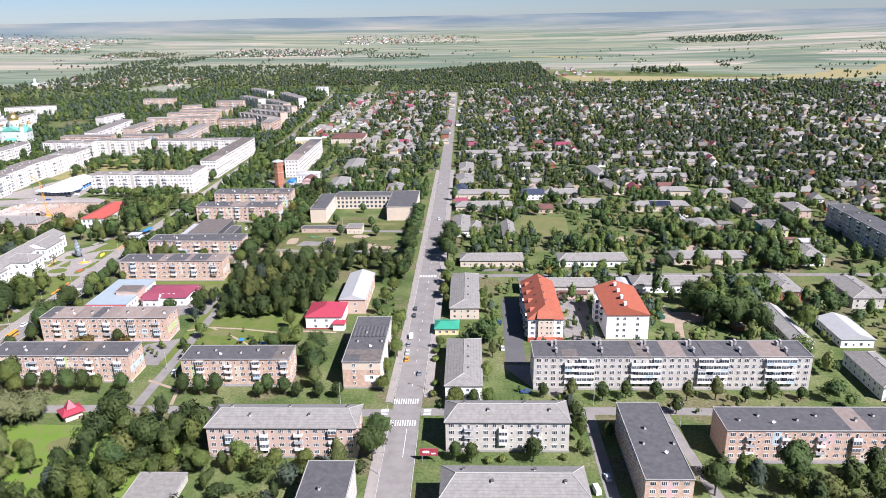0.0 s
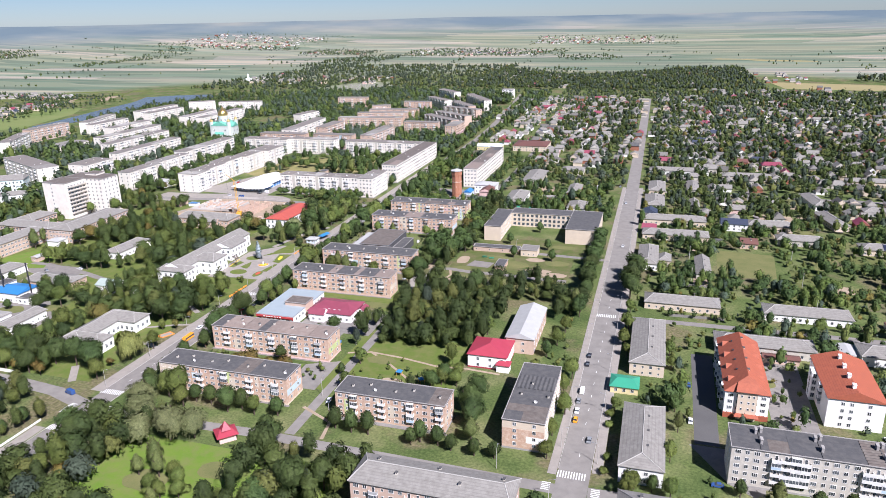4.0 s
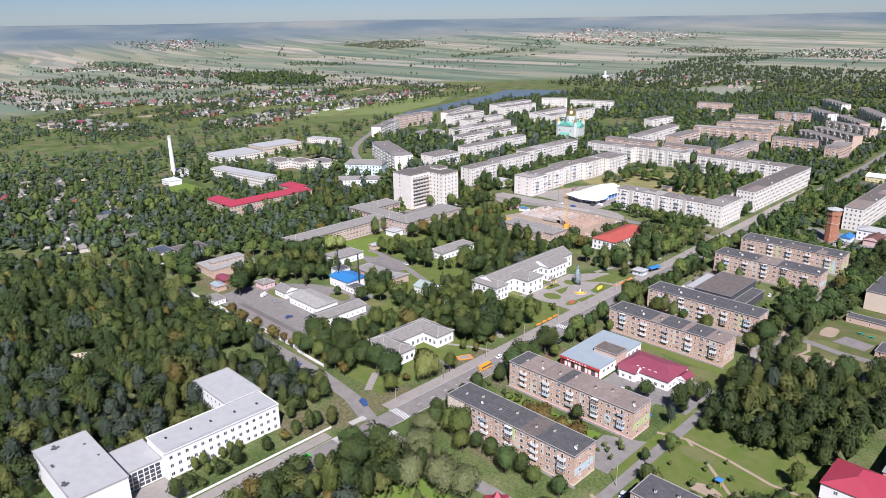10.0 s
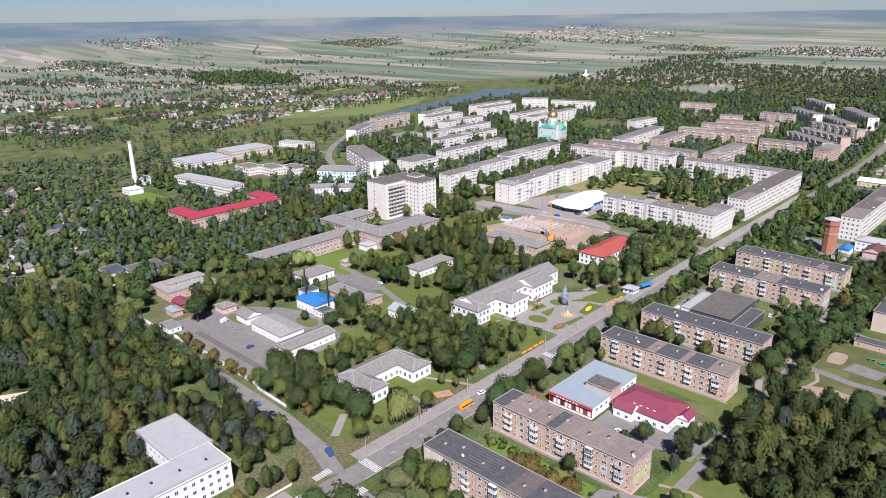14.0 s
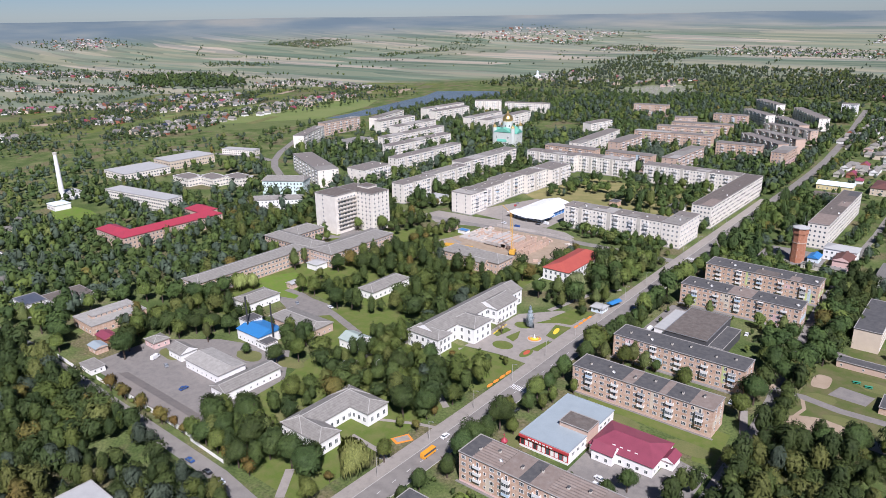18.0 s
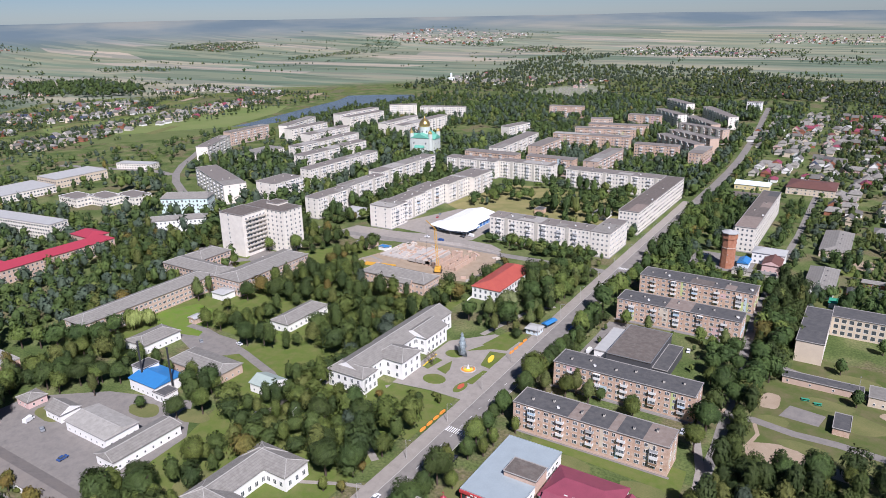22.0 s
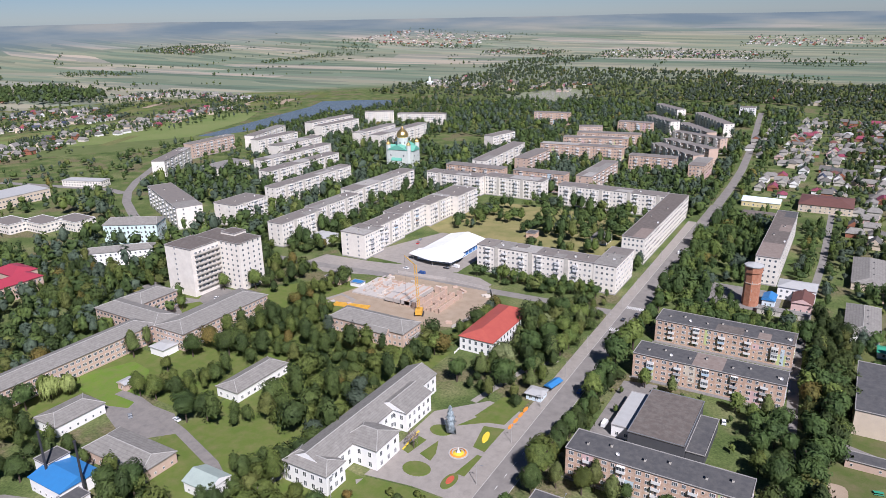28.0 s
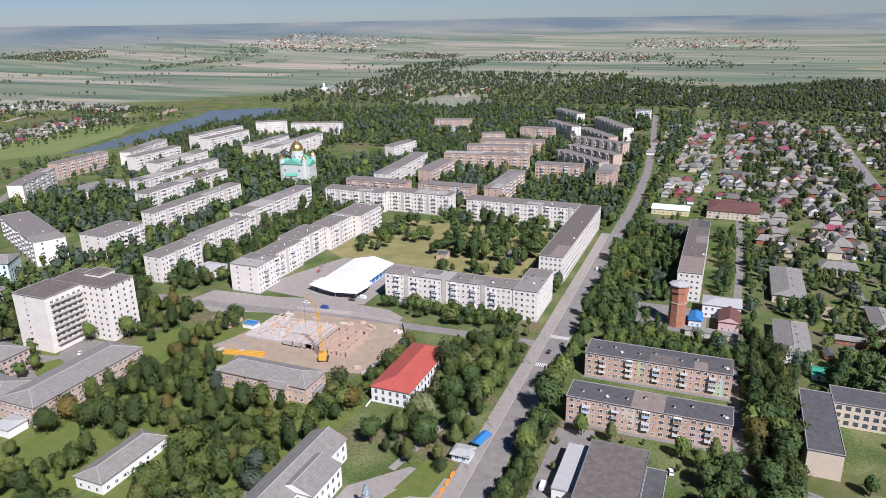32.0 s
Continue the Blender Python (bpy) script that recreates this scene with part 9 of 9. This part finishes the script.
part("kerb", Mesh().tube(0, 0, 0, 0.35, 4.0, 3.9, 24), bed, [KERB])
part("outer_flowers", ring(2.6, 3.8, 0.75), bed, [FLOWER_O], "orange marigolds")
part("inner_flowers", ring(1.2, 2.6, 0.95), bed, [FLOWER_Y], "yellow flowers")
part("figure", Mesh().tube(0, 0, 0.3, 1.2, 0.8, 0.5, 10).tube(0, 0, 1.2, 2.6, 0.5, 0.15, 10), bed, [WHITEWASH], "white plaster figure")
disc("lawn", -228, 409.5, 5.8, 4.6, 0.05, 0.3, LAWN, "round clipped lawn in the square", "lawn", "structure")
disc("lawn", -213.5, 409, 2.6, 5.2, 0.05, 0.28, LAWN, "small green lawn in the square", "lawn", "structure")
disc("lawn", -233, 436, 5.0, 4.0, 0.05, 0.28, LAWN, "lawn round the blue spruce", "lawn", "structure")
patch("lawn", [(-239.5, 417), (-236, 416), (-234.5, 427), (-238.5, 428)], 0.26, LAWN, "narrow lawn in the square", "lawn", False)
patch("lawn", [(-216, 432), (-210.5, 431), (-210.5, 449), (-219, 447)], 0.26, LAWN, "triangular lawn with a yellow flower bed", "lawn", False)
patch("lawn", [(-214, 414), (-210, 414), (-210, 428), (-212, 428)], 0.26, LAWN, "narrow lawn by the promenade", "lawn", False)
patch("lawn", [(-226, 452), (-212, 452), (-210.5, 474), (-222, 472)], 0.2, LAWN, "lawn beside the kiosk", "lawn", False)
patch("lawn", [(-242, 362), (-210, 362), (-210, 399), (-224, 399), (-242, 396)], 0.2, LAWN, "lawn beside the promenade", "lawn", False)
disc("flower_bed", -214.5, 440, 1.3, 4.0, 0.2, 0.6, FLOWER_Y, "oblong yellow flower bed", "flower bed", a0=12)
disc("flower_bed", -213.5, 409.5, 1.2, 2.6, 0.2, 0.6, FLOWER_R, "small red and orange flower bed", "flower bed")
patch("lawn", [(-232, 418), (-226, 416), (-226.5, 421), (-230, 429)], 0.26, LAWN, "curved lawn wedge in the square", "lawn", False)
patch("lawn", [(-229, 442), (-219, 450), (-212, 452), (-224, 453)], 0.25, LAWN, "lawn strip behind the square", "lawn", False)
patch("flower_bed", [(-241, 431), (-239.6, 417), (-238.9, 417), (-240.2, 431)], 0.3, FLOWER_Y, "narrow yellow bed along the culture house", "flower bed", False)
disc("flower_bed", -222, 300, 3.0, 2.0, 0.05, 0.4, FLOWER_R, "red and yellow flower bed on the lawn", "flower bed")
for y0 in (372, 377, 382, 387, 452, 457, 462, 467):
    disc("flower_bed", -209.2, y0, 0.7, 2.2, 0.05, 0.45, FLOWER_O, "strip of orange flowers beside the promenade", "flower bed")
strip("path", [(-273.5, 338), (-275, 362), (-269, 383), (-271, 405), (-275, 440), (-262, 468)], 3.0, 0.09, PALE, "pale path through the park", "path", False)
strip("path", [(-276, 362), (-298, 374), (-327, 383), (-365, 391), (-378, 391)], 4.5, 0.09, YARD, "grey drive through the hospital park", "path", False)
strip("path", [(-243, 394), (-224, 374), (-229, 356), (-213, 345)], 3.0, 0.1, PALE, "pale path beside the square", "path", False)
strip("path", [(-232, 462), (-227, 488), (-223, 504), (-214, 516)], 3.2, 0.1, PALE, "pale path under the willows", "path", False)
patch("flower_bed", [(-216, 313), (-211.5, 311.5), (-208, 318), (-212.5, 320)], 0.12, FLOWER_O, "diamond flower bed of orange marigolds", "flower bed", False)
patch("flower_bed", [(-215, 313.8), (-212, 312.8), (-209, 317.6), (-212.2, 318.9)], 0.16, PALE, "pale gravel middle of the flower bed", "flower bed", False)
strip("path", [(-204, 331), (-214, 328), (-230, 320)], 1.8, 0.1, PALE, "pale footpath across the clinic lawn", "path", False)
strip("path", [(-203, 299), (-212, 304), (-230, 305)], 2.4, 0.1, PALE, "pale footpath to the clinic court", "path", False)
strip("path", [(-222, 262), (-232, 275)], 3.5, 0.1, PALE, "pale path to the clinic", "path", False)
strip("path", [(-110.6, 321), (-99.7, 324.7), (-83, 322.8), (-64.7, 318.8), (-49.6, 320), (-34, 318.5)], 1.4, 0.06, EARTH, "trodden earth path over the lawn", "path", False)
strip("path", [(-99.7, 324.7), (-84.7, 313.7), (-68.6, 299.8), (-62, 284)], 1.3, 0.065, EARTH, "trodden earth path over the lawn", "path", False)
strip("path", [(-108, 270), (-92, 262), (-90, 250)], 1.5, 0.06, EARTH, "trodden path between blocks", "path", False)
strip("path", [(-366, 522), (-362, 534), (-350, 530), (-344, 510), (-356, 494), (-352, 478)], 3.2, 0.08, PALE, "curving pale drive", "path", False)
patch("sand", [(-363, 177), (-356, 190), (-343, 187), (-334, 178), (-340, 171), (-352, 171)], 0.05, mat("sand", (0.55, 0.46, 0.34), (0.62, 0.53, 0.4), 0.95, 4, 0.4), "sandy playground clearing in the wood", "ground", False)
patch("sand", [(-318, 155), (-312, 172), (-302, 174), (-306, 156)], 0.05, EARTH, "sandy clearing in the wood", "ground", False)

# ---- building site ----
patch("building_ground", [(-366, 524), (-352, 578), (-286, 580), (-272, 560), (-279, 524), (-322, 513)], 0.058, EARTH, "bare sandy ground of the building site", "ground", False)
st = thing("unfinished_building", -320, 551, 0, "unfinished ground floor of pink brick and concrete slabs", "building")
SITEBRICK = mat("new_brick", (0.52, 0.38, 0.3), (0.44, 0.32, 0.25), 0.9, 1.5, 0.2)
CONC = mat("raw_concrete", (0.46, 0.42, 0.38), (0.38, 0.35, 0.32), 0.9, 3, 0.4)
part("slab", Mesh().box(-38, 4, -12, 16, -0.2, 0.9), st, [CONC])
part("slab", Mesh().box(-12, 6, -14, 12, 0.9, 3.2), st, [CONC])
rnd = random.Random(5)
for i in range(7):
    px = -6 + i * 5.2
    part("wall", Mesh().box(px, px + 0.45, -14, rnd.uniform(6, 14), 0, rnd.uniform(2.4, 4.4)), st, [SITEBRICK])
for j in range(4):
    for i in range(5):
        part("wall", Mesh().box(2 + i * 5.2, 5.6 + i * 5.2, -14 + j * 8.6, -13.55 + j * 8.6, 0, rnd.uniform(1.8, 4.4)), st, [SITEBRICK])
for i in range(12):
    px, py = rnd.uniform(-36, -8), rnd.uniform(-10, 14)
    part("brick_stack", Mesh().box(px, px + 1.2, py, py + 1.0, 0.9, 1.9), st, [SITEBRICK])
RUBBLE = mat("pale_blocks", (0.6, 0.54, 0.47), (0.5, 0.44, 0.38), 0.9, 1.5, 0.3)
for i in range(26):
    px, py, along = rnd.uniform(-36, -14), rnd.uniform(-11, 14), rnd.random() < 0.5
    ln = rnd.uniform(3, 9)
    part("foundation_wall", Mesh().box(px, px + (ln if along else 0.5), py, py + (0.5 if along else ln), 0.8, rnd.uniform(1.3, 2.4)), st, [rnd.choice((RUBBLE, SITEBRICK, CONC))])
for i in range(14):
    px, py = rnd.uniform(-44, 40), rnd.choice((rnd.uniform(-32, -17), rnd.uniform(18, 25)))
    s_ = single("pallet_load", Mesh().box(-rnd.uniform(1, 3), rnd.uniform(1, 3), -0.8, 0.8, 0, rnd.uniform(0.6, 1.4)), [rnd.choice((RUBBLE, CONC, SITEBRICK))], "stack of pale building blocks on sandy ground", "blocks", "", -320 + px, 551 + py, 0.04, rnd.uniform(0, 180), "block stacks")
cr = thing("crane", -303.5, 530.5, 25, "yellow crawler crane with a tall lattice boom", "crane")
CRANE = mat("crane_yellow", (0.65, 0.36, 0.05), (0.55, 0.3, 0.05), 0.6, 1, 0.2)
part("track", Mesh().box(-2.6, -1.6, -2.8, 2.8, 0, 1.0), cr, [DARK])
part("track", Mesh().box(1.6, 2.6, -2.8, 2.8, 0, 1.0), cr, [DARK])
part("house", Mesh().box(-1.9, 1.9, -3.2, 2.2, 1.0, 3.6), cr, [CRANE])
boom = Mesh()
for i in range(4):
    sx, sy = (-0.6, 0.6)[i % 2], (-0.6, 0.6)[i // 2]
    boom.rod((sx, sy, 2.5), (sx - 1.5, sy, 30), 0.11, 4)
for k in range(16):
    z = 3 + k * 1.7
    f0, f1 = -1.5 * (z - 2.5) / 27.5, -1.5 * (z + 1.7 - 2.5) / 27.5
    boom.rod((f0 - 0.6, -0.6, z), (f1 + 0.6, -0.6, z + 1.7), 0.07, 4)
    boom.rod((f0 + 0.6, 0.6, z), (f1 - 0.6, 0.6, z + 1.7), 0.07, 4)
    boom.rod((f0 - 0.6, 0.6, z), (f1 - 0.6, -0.6, z + 1.7), 0.07, 4)
part("boom", boom, cr, [CRANE], "orange lattice boom")
part("jib", Mesh().rod((-1.5, 0, 30), (-7, -2, 36), 0.25, 4), cr, [CRANE])
part("cable", Mesh().rod((-7, -2, 36), (-7, -2, 10), 0.05, 4), cr, [DARK])
fb = thing("spare_boom", -345, 522, 12, "yellow lattice boom lying on the ground", "crane part")
for i in range(3):
    part("lattice", Mesh().box(-11, 11, -2.2 + 1.6 * i, -1.4 + 1.6 * i, 0, 1.0), fb, [CRANE])
building("site_hut", -366, -358, 548, 553, 2.6, WHITEWASH, BLUEROOF, "white flat-roofed site hut", "hut", flat=True, faces="", floors=1)
building("outbuilding", -384, -372, 545, 556, 4.2, BRICK_PALE, BITUMEN, "small flat-roofed brick substation", "outbuilding", flat=True, faces="s", floors=1)


def fence(pts, h, m, label, panel=3.0, cap=None):
    """A wall of panels between posts along a line."""
    f = thing("fence", pts[0][0], pts[0][1], 0, label, "fence")
    for (xa, ya), (xb, yb) in zip(pts, pts[1:]):
        n = max(1, int(math.hypot(xb - xa, yb - ya) / panel))
        a = math.degrees(math.atan2(yb - ya, xb - xa))
        ln = math.hypot(xb - xa, yb - ya) / n
        pm = Mesh().box(0.05, ln - 0.05, -0.06, 0.06, 0.0, h).data("panel", m)
        po = Mesh().box(-0.12, 0.12, -0.12, 0.12, 0, h + 0.15).data("post", m)
        for i in range(n):
            x, y = xa + (xb - xa) * i / n - pts[0][0], ya + (yb - ya) * i / n - pts[0][1]
            part("panel", pm, f, at=(x, y, 0), rz=a)
            part("post", po, f, at=(x, y, 0), rz=a)


fence([(-397, 261.2), (-377, 261.0)], 2.0, WHITEWASH, "white concrete wall of the depot", 5.0)
fence([(-359, 262.6), (-347.5, 262.8)], 2.0, WHITEWASH, "white concrete wall of the depot", 5.0)
fence([(-278.5, 262), (-255, 261.5)], 1.6, WHITEWASH, "low white wall beside the side street", 5.0)
fence([(-209, 120), (-209, 232)], 0.9, WHITEWASH, "low white wall along the promenade", 8.0)
fence([(-352, 581), (-318, 584.5), (-284, 582), (-271, 561), (-278, 523)], 1.8, CONC, "grey panel fence of the building site", 6.0)
fence([(-262, 498), (-266, 552), (-242, 556)], 1.0, WHITEWASH, "low white garden wall", 6.0)
for gy in (405, 430, 452):
    fence([(40, gy), (68, gy + 1)], 1.5, SLATE, "weathered grey wooden garden fence", 7.0)


# ---- lamps, poles, signs ----
def lamp_meshes():
    pole = Mesh().tube(0, 0, -0.2, 8.6, 0.13, 0.08, 7).data("pole", KERB)
    arm = Mesh().rod((0, 0, 8.5), (1.9, 0, 9.0), 0.05, 5).data("arm", STEEL)
    head = Mesh().box(1.6, 2.4, -0.16, 0.16, 8.94, 9.1).data("lamp_head", STEEL)
    return pole, arm, head


LAMP = lamp_meshes()


def lamp(x, y, rz):
    t = thing("street_lamp", x, y, rz, "concrete street lamp with a short steel arm", "street lamp", "street lamps")
    part("pole", LAMP[0], t)
    part("arm", LAMP[1], t)
    part("lamp_head", LAMP[2], t)


for i in range(15):
    lamp(-202.6 - i * 0.25, 262 + 30 * i, 0)
for i in range(14):
    lamp(0.8, 205 + 32 * i, 0)
for i in range(8):
    lamp(14.8, 262 + 36 * i, 180)
for lx, ly in ((-110, 330), (-104, 280), (-262, 368), (-267, 334), (-235, 334), (-92, 262), (-20, 250), (82, 250), (112, 235), (-300, 251), (-330, 251), (-360, 251), (-60, 490), (-170, 410), (-245, 380), (-255, 345)):
    lamp(lx, ly, 90)
POLE = Mesh().tube(0, 0, -0.2, 9.0, 0.16, 0.12, 6).data("pole", KERB)
BAR = Mesh().box(-0.9, 0.9, -0.06, 0.06, 8.4, 8.55).data("crossbar", BARK)
for i in range(12):
    px, py = (50, 112, 174, 236)[i % 4] + 3, 420 + 42 * (i // 4) + 5 * (i % 4)
    t = thing("power_pole", px, py, 0, "concrete power pole with a crossbar", "pole", "power poles")
    part("pole", POLE, t)
    part("crossbar", BAR, t)
sg = thing("billboard", 18, 212.4, 0, "red advertising board on posts at the corner", "billboard")
part("board", Mesh().box(-3.2, 3.2, -0.12, 0.12, 2.6, 5.4), sg, [CRIMSON])
part("bar", Mesh().box(-2.2, 0.2, -0.15, -0.12, 3.6, 4.6), sg, [FRAME])
part("bar", Mesh().box(0.8, 2.4, -0.15, -0.12, 3.2, 3.8), sg, [FRAME])
part("post", Mesh().tube(-2.4, 0, 0, 2.6, 0.12), sg, [STEEL])
part("post", Mesh().tube(2.4, 0, 0, 2.6, 0.12), sg, [STEEL])
aw = thing("awning", -205.8, 490, -12, "bright blue market awning on posts", "awning")
part("canopy", Mesh().hip(-2.0, 2.0, -4.5, 4.5, 2.5, 0.9, 0.2, 0.1), aw, [BLUEROOF])
for sx in (-1.9, 1.9):
    for sy in (-4.3, 4.3):
        part("post", Mesh().tube(sx, sy, 0, 2.5, 0.05), aw, [STEEL])
bl = thing("balloon_arch", -176.5, 336, 0, "round red shop ornament on a white stand", "ornament")
part("stand", Mesh().tube(0, 0, 0, 2.6, 1.0, 0.8, 10), bl, [WHITEWASH])
part("ball", onion(Mesh(), 0, 0, 2.8, 1.3, 12), bl, [CRIMSON])
for px, py, rz in ((-118, 327, 20), (-78, 306, 0), (-66, 302, 40)):
    t = thing("playground_tower", px, py, rz, "small painted playground frame", "play equipment")
    part("roof", Mesh().hip(-1.1, 1.1, -1.1, 1.1, 2.2, 0.8, 0.2, 0.9), t, [BLUEROOF])
    for sx in (-1, 1):
        for sy in (-1, 1):
            part("post", Mesh().tube(sx, sy, 0, 2.2, 0.07), t, [CRANE])


# ---- cars ----
TYRE = mat("tyre_rubber", (0.02, 0.02, 0.02), None, 0.9)
PAINT = {n: mat("car_" + n, c, tuple(q * 0.92 for q in c), 0.25, 1, 0.5, spec=0.6) for n, c in (("white", (0.75, 0.75, 0.74)), ("black", (0.025, 0.025, 0.03)), ("grey", (0.25, 0.26, 0.27)), ("red", (0.45, 0.03, 0.03)), ("blue", (0.04, 0.09, 0.25)), ("green", (0.08, 0.5, 0.08)), ("orange", (0.75, 0.33, 0.03)), ("silver", (0.5, 0.52, 0.54)))}
WHEEL = Mesh()
for s in range(2):
    WHEEL.v += [(0.11 * (1 - 2 * s), 0.31 * math.cos(2 * math.pi * i / 12), 0.31 * math.sin(2 * math.pi * i / 12)) for i in range(12)]
WHEEL.f = [(i, (i + 1) % 12, 12 + (i + 1) % 12, 12 + i) for i in range(12)] + [tuple(range(11, -1, -1)), tuple(range(12, 24))]
WHEEL.m = [0] * 14
WHEEL = WHEEL.data("wheel", TYRE)


def hull(profile, w, taper, name, m):
    """A body drawn as a side outline (y, z), wider below than above; one connected shell."""
    me = Mesh()
    n = len(profile)
    top = max(z for _, z in profile)
    for s in (-1, 1):
        for y, z in profile:
            me.v.append((s * w / 2 * (1 - taper * max(0, z - 0.7) / max(top, 0.1)), y, z))
    for i in range(n):
        j = (i + 1) % n
        me.f.append((i, j, n + j, n + i))
        me.m.append(0)
    me.f += [tuple(range(n - 1, -1, -1)), tuple(range(n, 2 * n))]
    me.m += [0, 0]
    return me.data(name, m)


CARS = {}


def car(x, y, rz, colour, kind="car"):
    key = (colour, kind)
    if key not in CARS:
        if kind == "van":
            body = [(-2.5, 0.3), (2.5, 0.3), (2.5, 1.1), (2.1, 1.3), (1.5, 2.1), (-2.4, 2.15), (-2.5, 1.9)]
            glass = [(1.05, 1.35), (2.02, 1.36), (1.5, 1.98), (1.05, 2.0)]
            L, W = 1.6, 1.9
        elif kind == "bus":
            body = [(-4.6, 0.4), (4.6, 0.4), (4.7, 1.4), (4.5, 2.9), (-4.5, 2.95), (-4.7, 1.4)]
            glass = [(-4.3, 1.55), (4.66, 1.55), (4.55, 2.5), (-4.3, 2.5)]
            L, W = 2.9, 2.4
        else:
            body = [(-2.1, 0.28), (2.1, 0.28), (2.15, 0.7), (1.9, 0.85), (0.95, 0.95), (-1.6, 0.98), (-2.1, 0.9)]
            glass = [(-1.6, 0.97), (1.0, 0.94), (0.35, 1.42), (-1.1, 1.45)]
            L, W = 1.35, 1.75
        roof = [(-1.12, 1.44), (0.37, 1.41), (0.3, 1.5), (-1.05, 1.52)] if kind == "car" else [(glass[3][0], glass[3][1] - 0.02), (glass[2][0], glass[2][1] - 0.02), (glass[2][0] - 0.1, 2.2 if kind == "van" else 3.0), (glass[3][0], 2.2 if kind == "van" else 3.0)]
        CARS[key] = (hull(body, W, 0.12, "body", PAINT[colour]), hull(glass, W * (0.94 if kind == "car" else 1.02), 0.16 if kind == "car" else 0.07, "windows", GLASS), hull(roof, W * (0.8 if kind == "car" else 0.9), 0.05, "roof", PAINT[colour]), L, W)
    body, glass, roof, L, W = CARS[key]
    words = {"car": "parked or driving car on the asphalt", "van": "van standing on the asphalt", "bus": "town bus on the avenue"}[kind]
    t = thing(kind, x, y, rz, f"{colour} {words}", kind, "vehicles", z=0.06)
    if kind == "bus":
        t.scale = (0.85, 0.78, 0.85)
    part("body", body, t)
    part("cabin_glass", glass, t)
    part("roof", roof, t)
    for sx in (-1, 1) if y < 540 else ():
        for sy in (-1, 1):
            part("wheel", WHEEL, t, at=(sx * (W / 2 - 0.1), sy * L, 0.31))


for cx, cy, cz, cc, ck in ((3.6, 347, 0, "black", "car"), (3.6, 338, 0, "black", "car"), (4, 312.5, 0, "white", "van"), (3.4, 304, 0, "grey", "car"), (3.6, 296, 0, "white", "car"), (3.8, 289, 0, "orange", "car"), (74, 196.7, 10, "white", "van"),
                           (78.9, 203.5, 5, "silver", "car"), (-99.5, 277, 10, "silver", "car"), (55.7, 260, 90, "blue", "car"), (-199.2, 212.6, 0, "green", "car"), (-214, 253, 75, "blue", "van"), (-199.3, 327.4, 0, "white", "car"),
                           (-138, 341, 75, "white", "car"), (-115.5, 358.7, 70, "white", "car"), (-246, 254.2, 88, "silver", "car"), (-254.7, 254.3, 90, "black", "car"), (-266.5, 254.3, 90, "blue", "car"), (-196.8, 313.9, 0, "orange", "bus"),
                           (-187.5, 361, 5, "black", "car"), (-190.8, 353, 0, "red", "car"), (-195, 651, 0, "black", "car"), (-196.5, 671, 0, "white", "car"), (-117.8, 424, 0, "silver", "car"), (-337, 586.5, 88, "blue", "van"), (-351.7, 590, 85, "white", "car"),
                           (-195.5, 587, 0, "black", "car"), (-200, 577, 0, "black", "car"), (-194, 539, 0, "white", "van"), (-193.6, 523, 0, "silver", "car"), (-194, 492, 0, "blue", "car"), (-194, 511, 0, "blue", "car"), (-133.8, 497, 10, "white", "car"), (-176, 472, 0, "white", "van"),
                           (-366, 622, 40, "white", "car"), (-374, 640, 20, "red", "car"), (-377, 648, 20, "grey", "car"), (-323.3, 608, 80, "white", "van"), (-328, 603, 85, "black", "car"), (-199, 706, 0, "white", "van"), (-171.5, 628, 60, "white", "car"), (-160, 651, 90, "white", "car"),
                           (-357, 291, 20, "white", "van"), (-345, 290, 70, "grey", "car"), (-318, 283, 5, "blue", "car"), (-136.5, 336, 85, "white", "van"), (-112, 362, 20, "silver", "car"), (-355, 380, 60, "grey", "car"), (-335, 388, 80, "white", "car"), (-425, 492, 30, "white", "car"), (9.5, 520, 0, "white", "car"), (5.5, 640, 0, "silver", "car"), (10.5, 276, 0, "grey", "car"), (48, 300, 0, "white", "car"), (48, 330, 0, "blue", "car"), (119, 305, 20, "white", "car"), (68, 350, 90, "blue", "car"), (-2.8, 700, 0, "grey", "car")):
    car(cx, cy, cz, cc, ck)
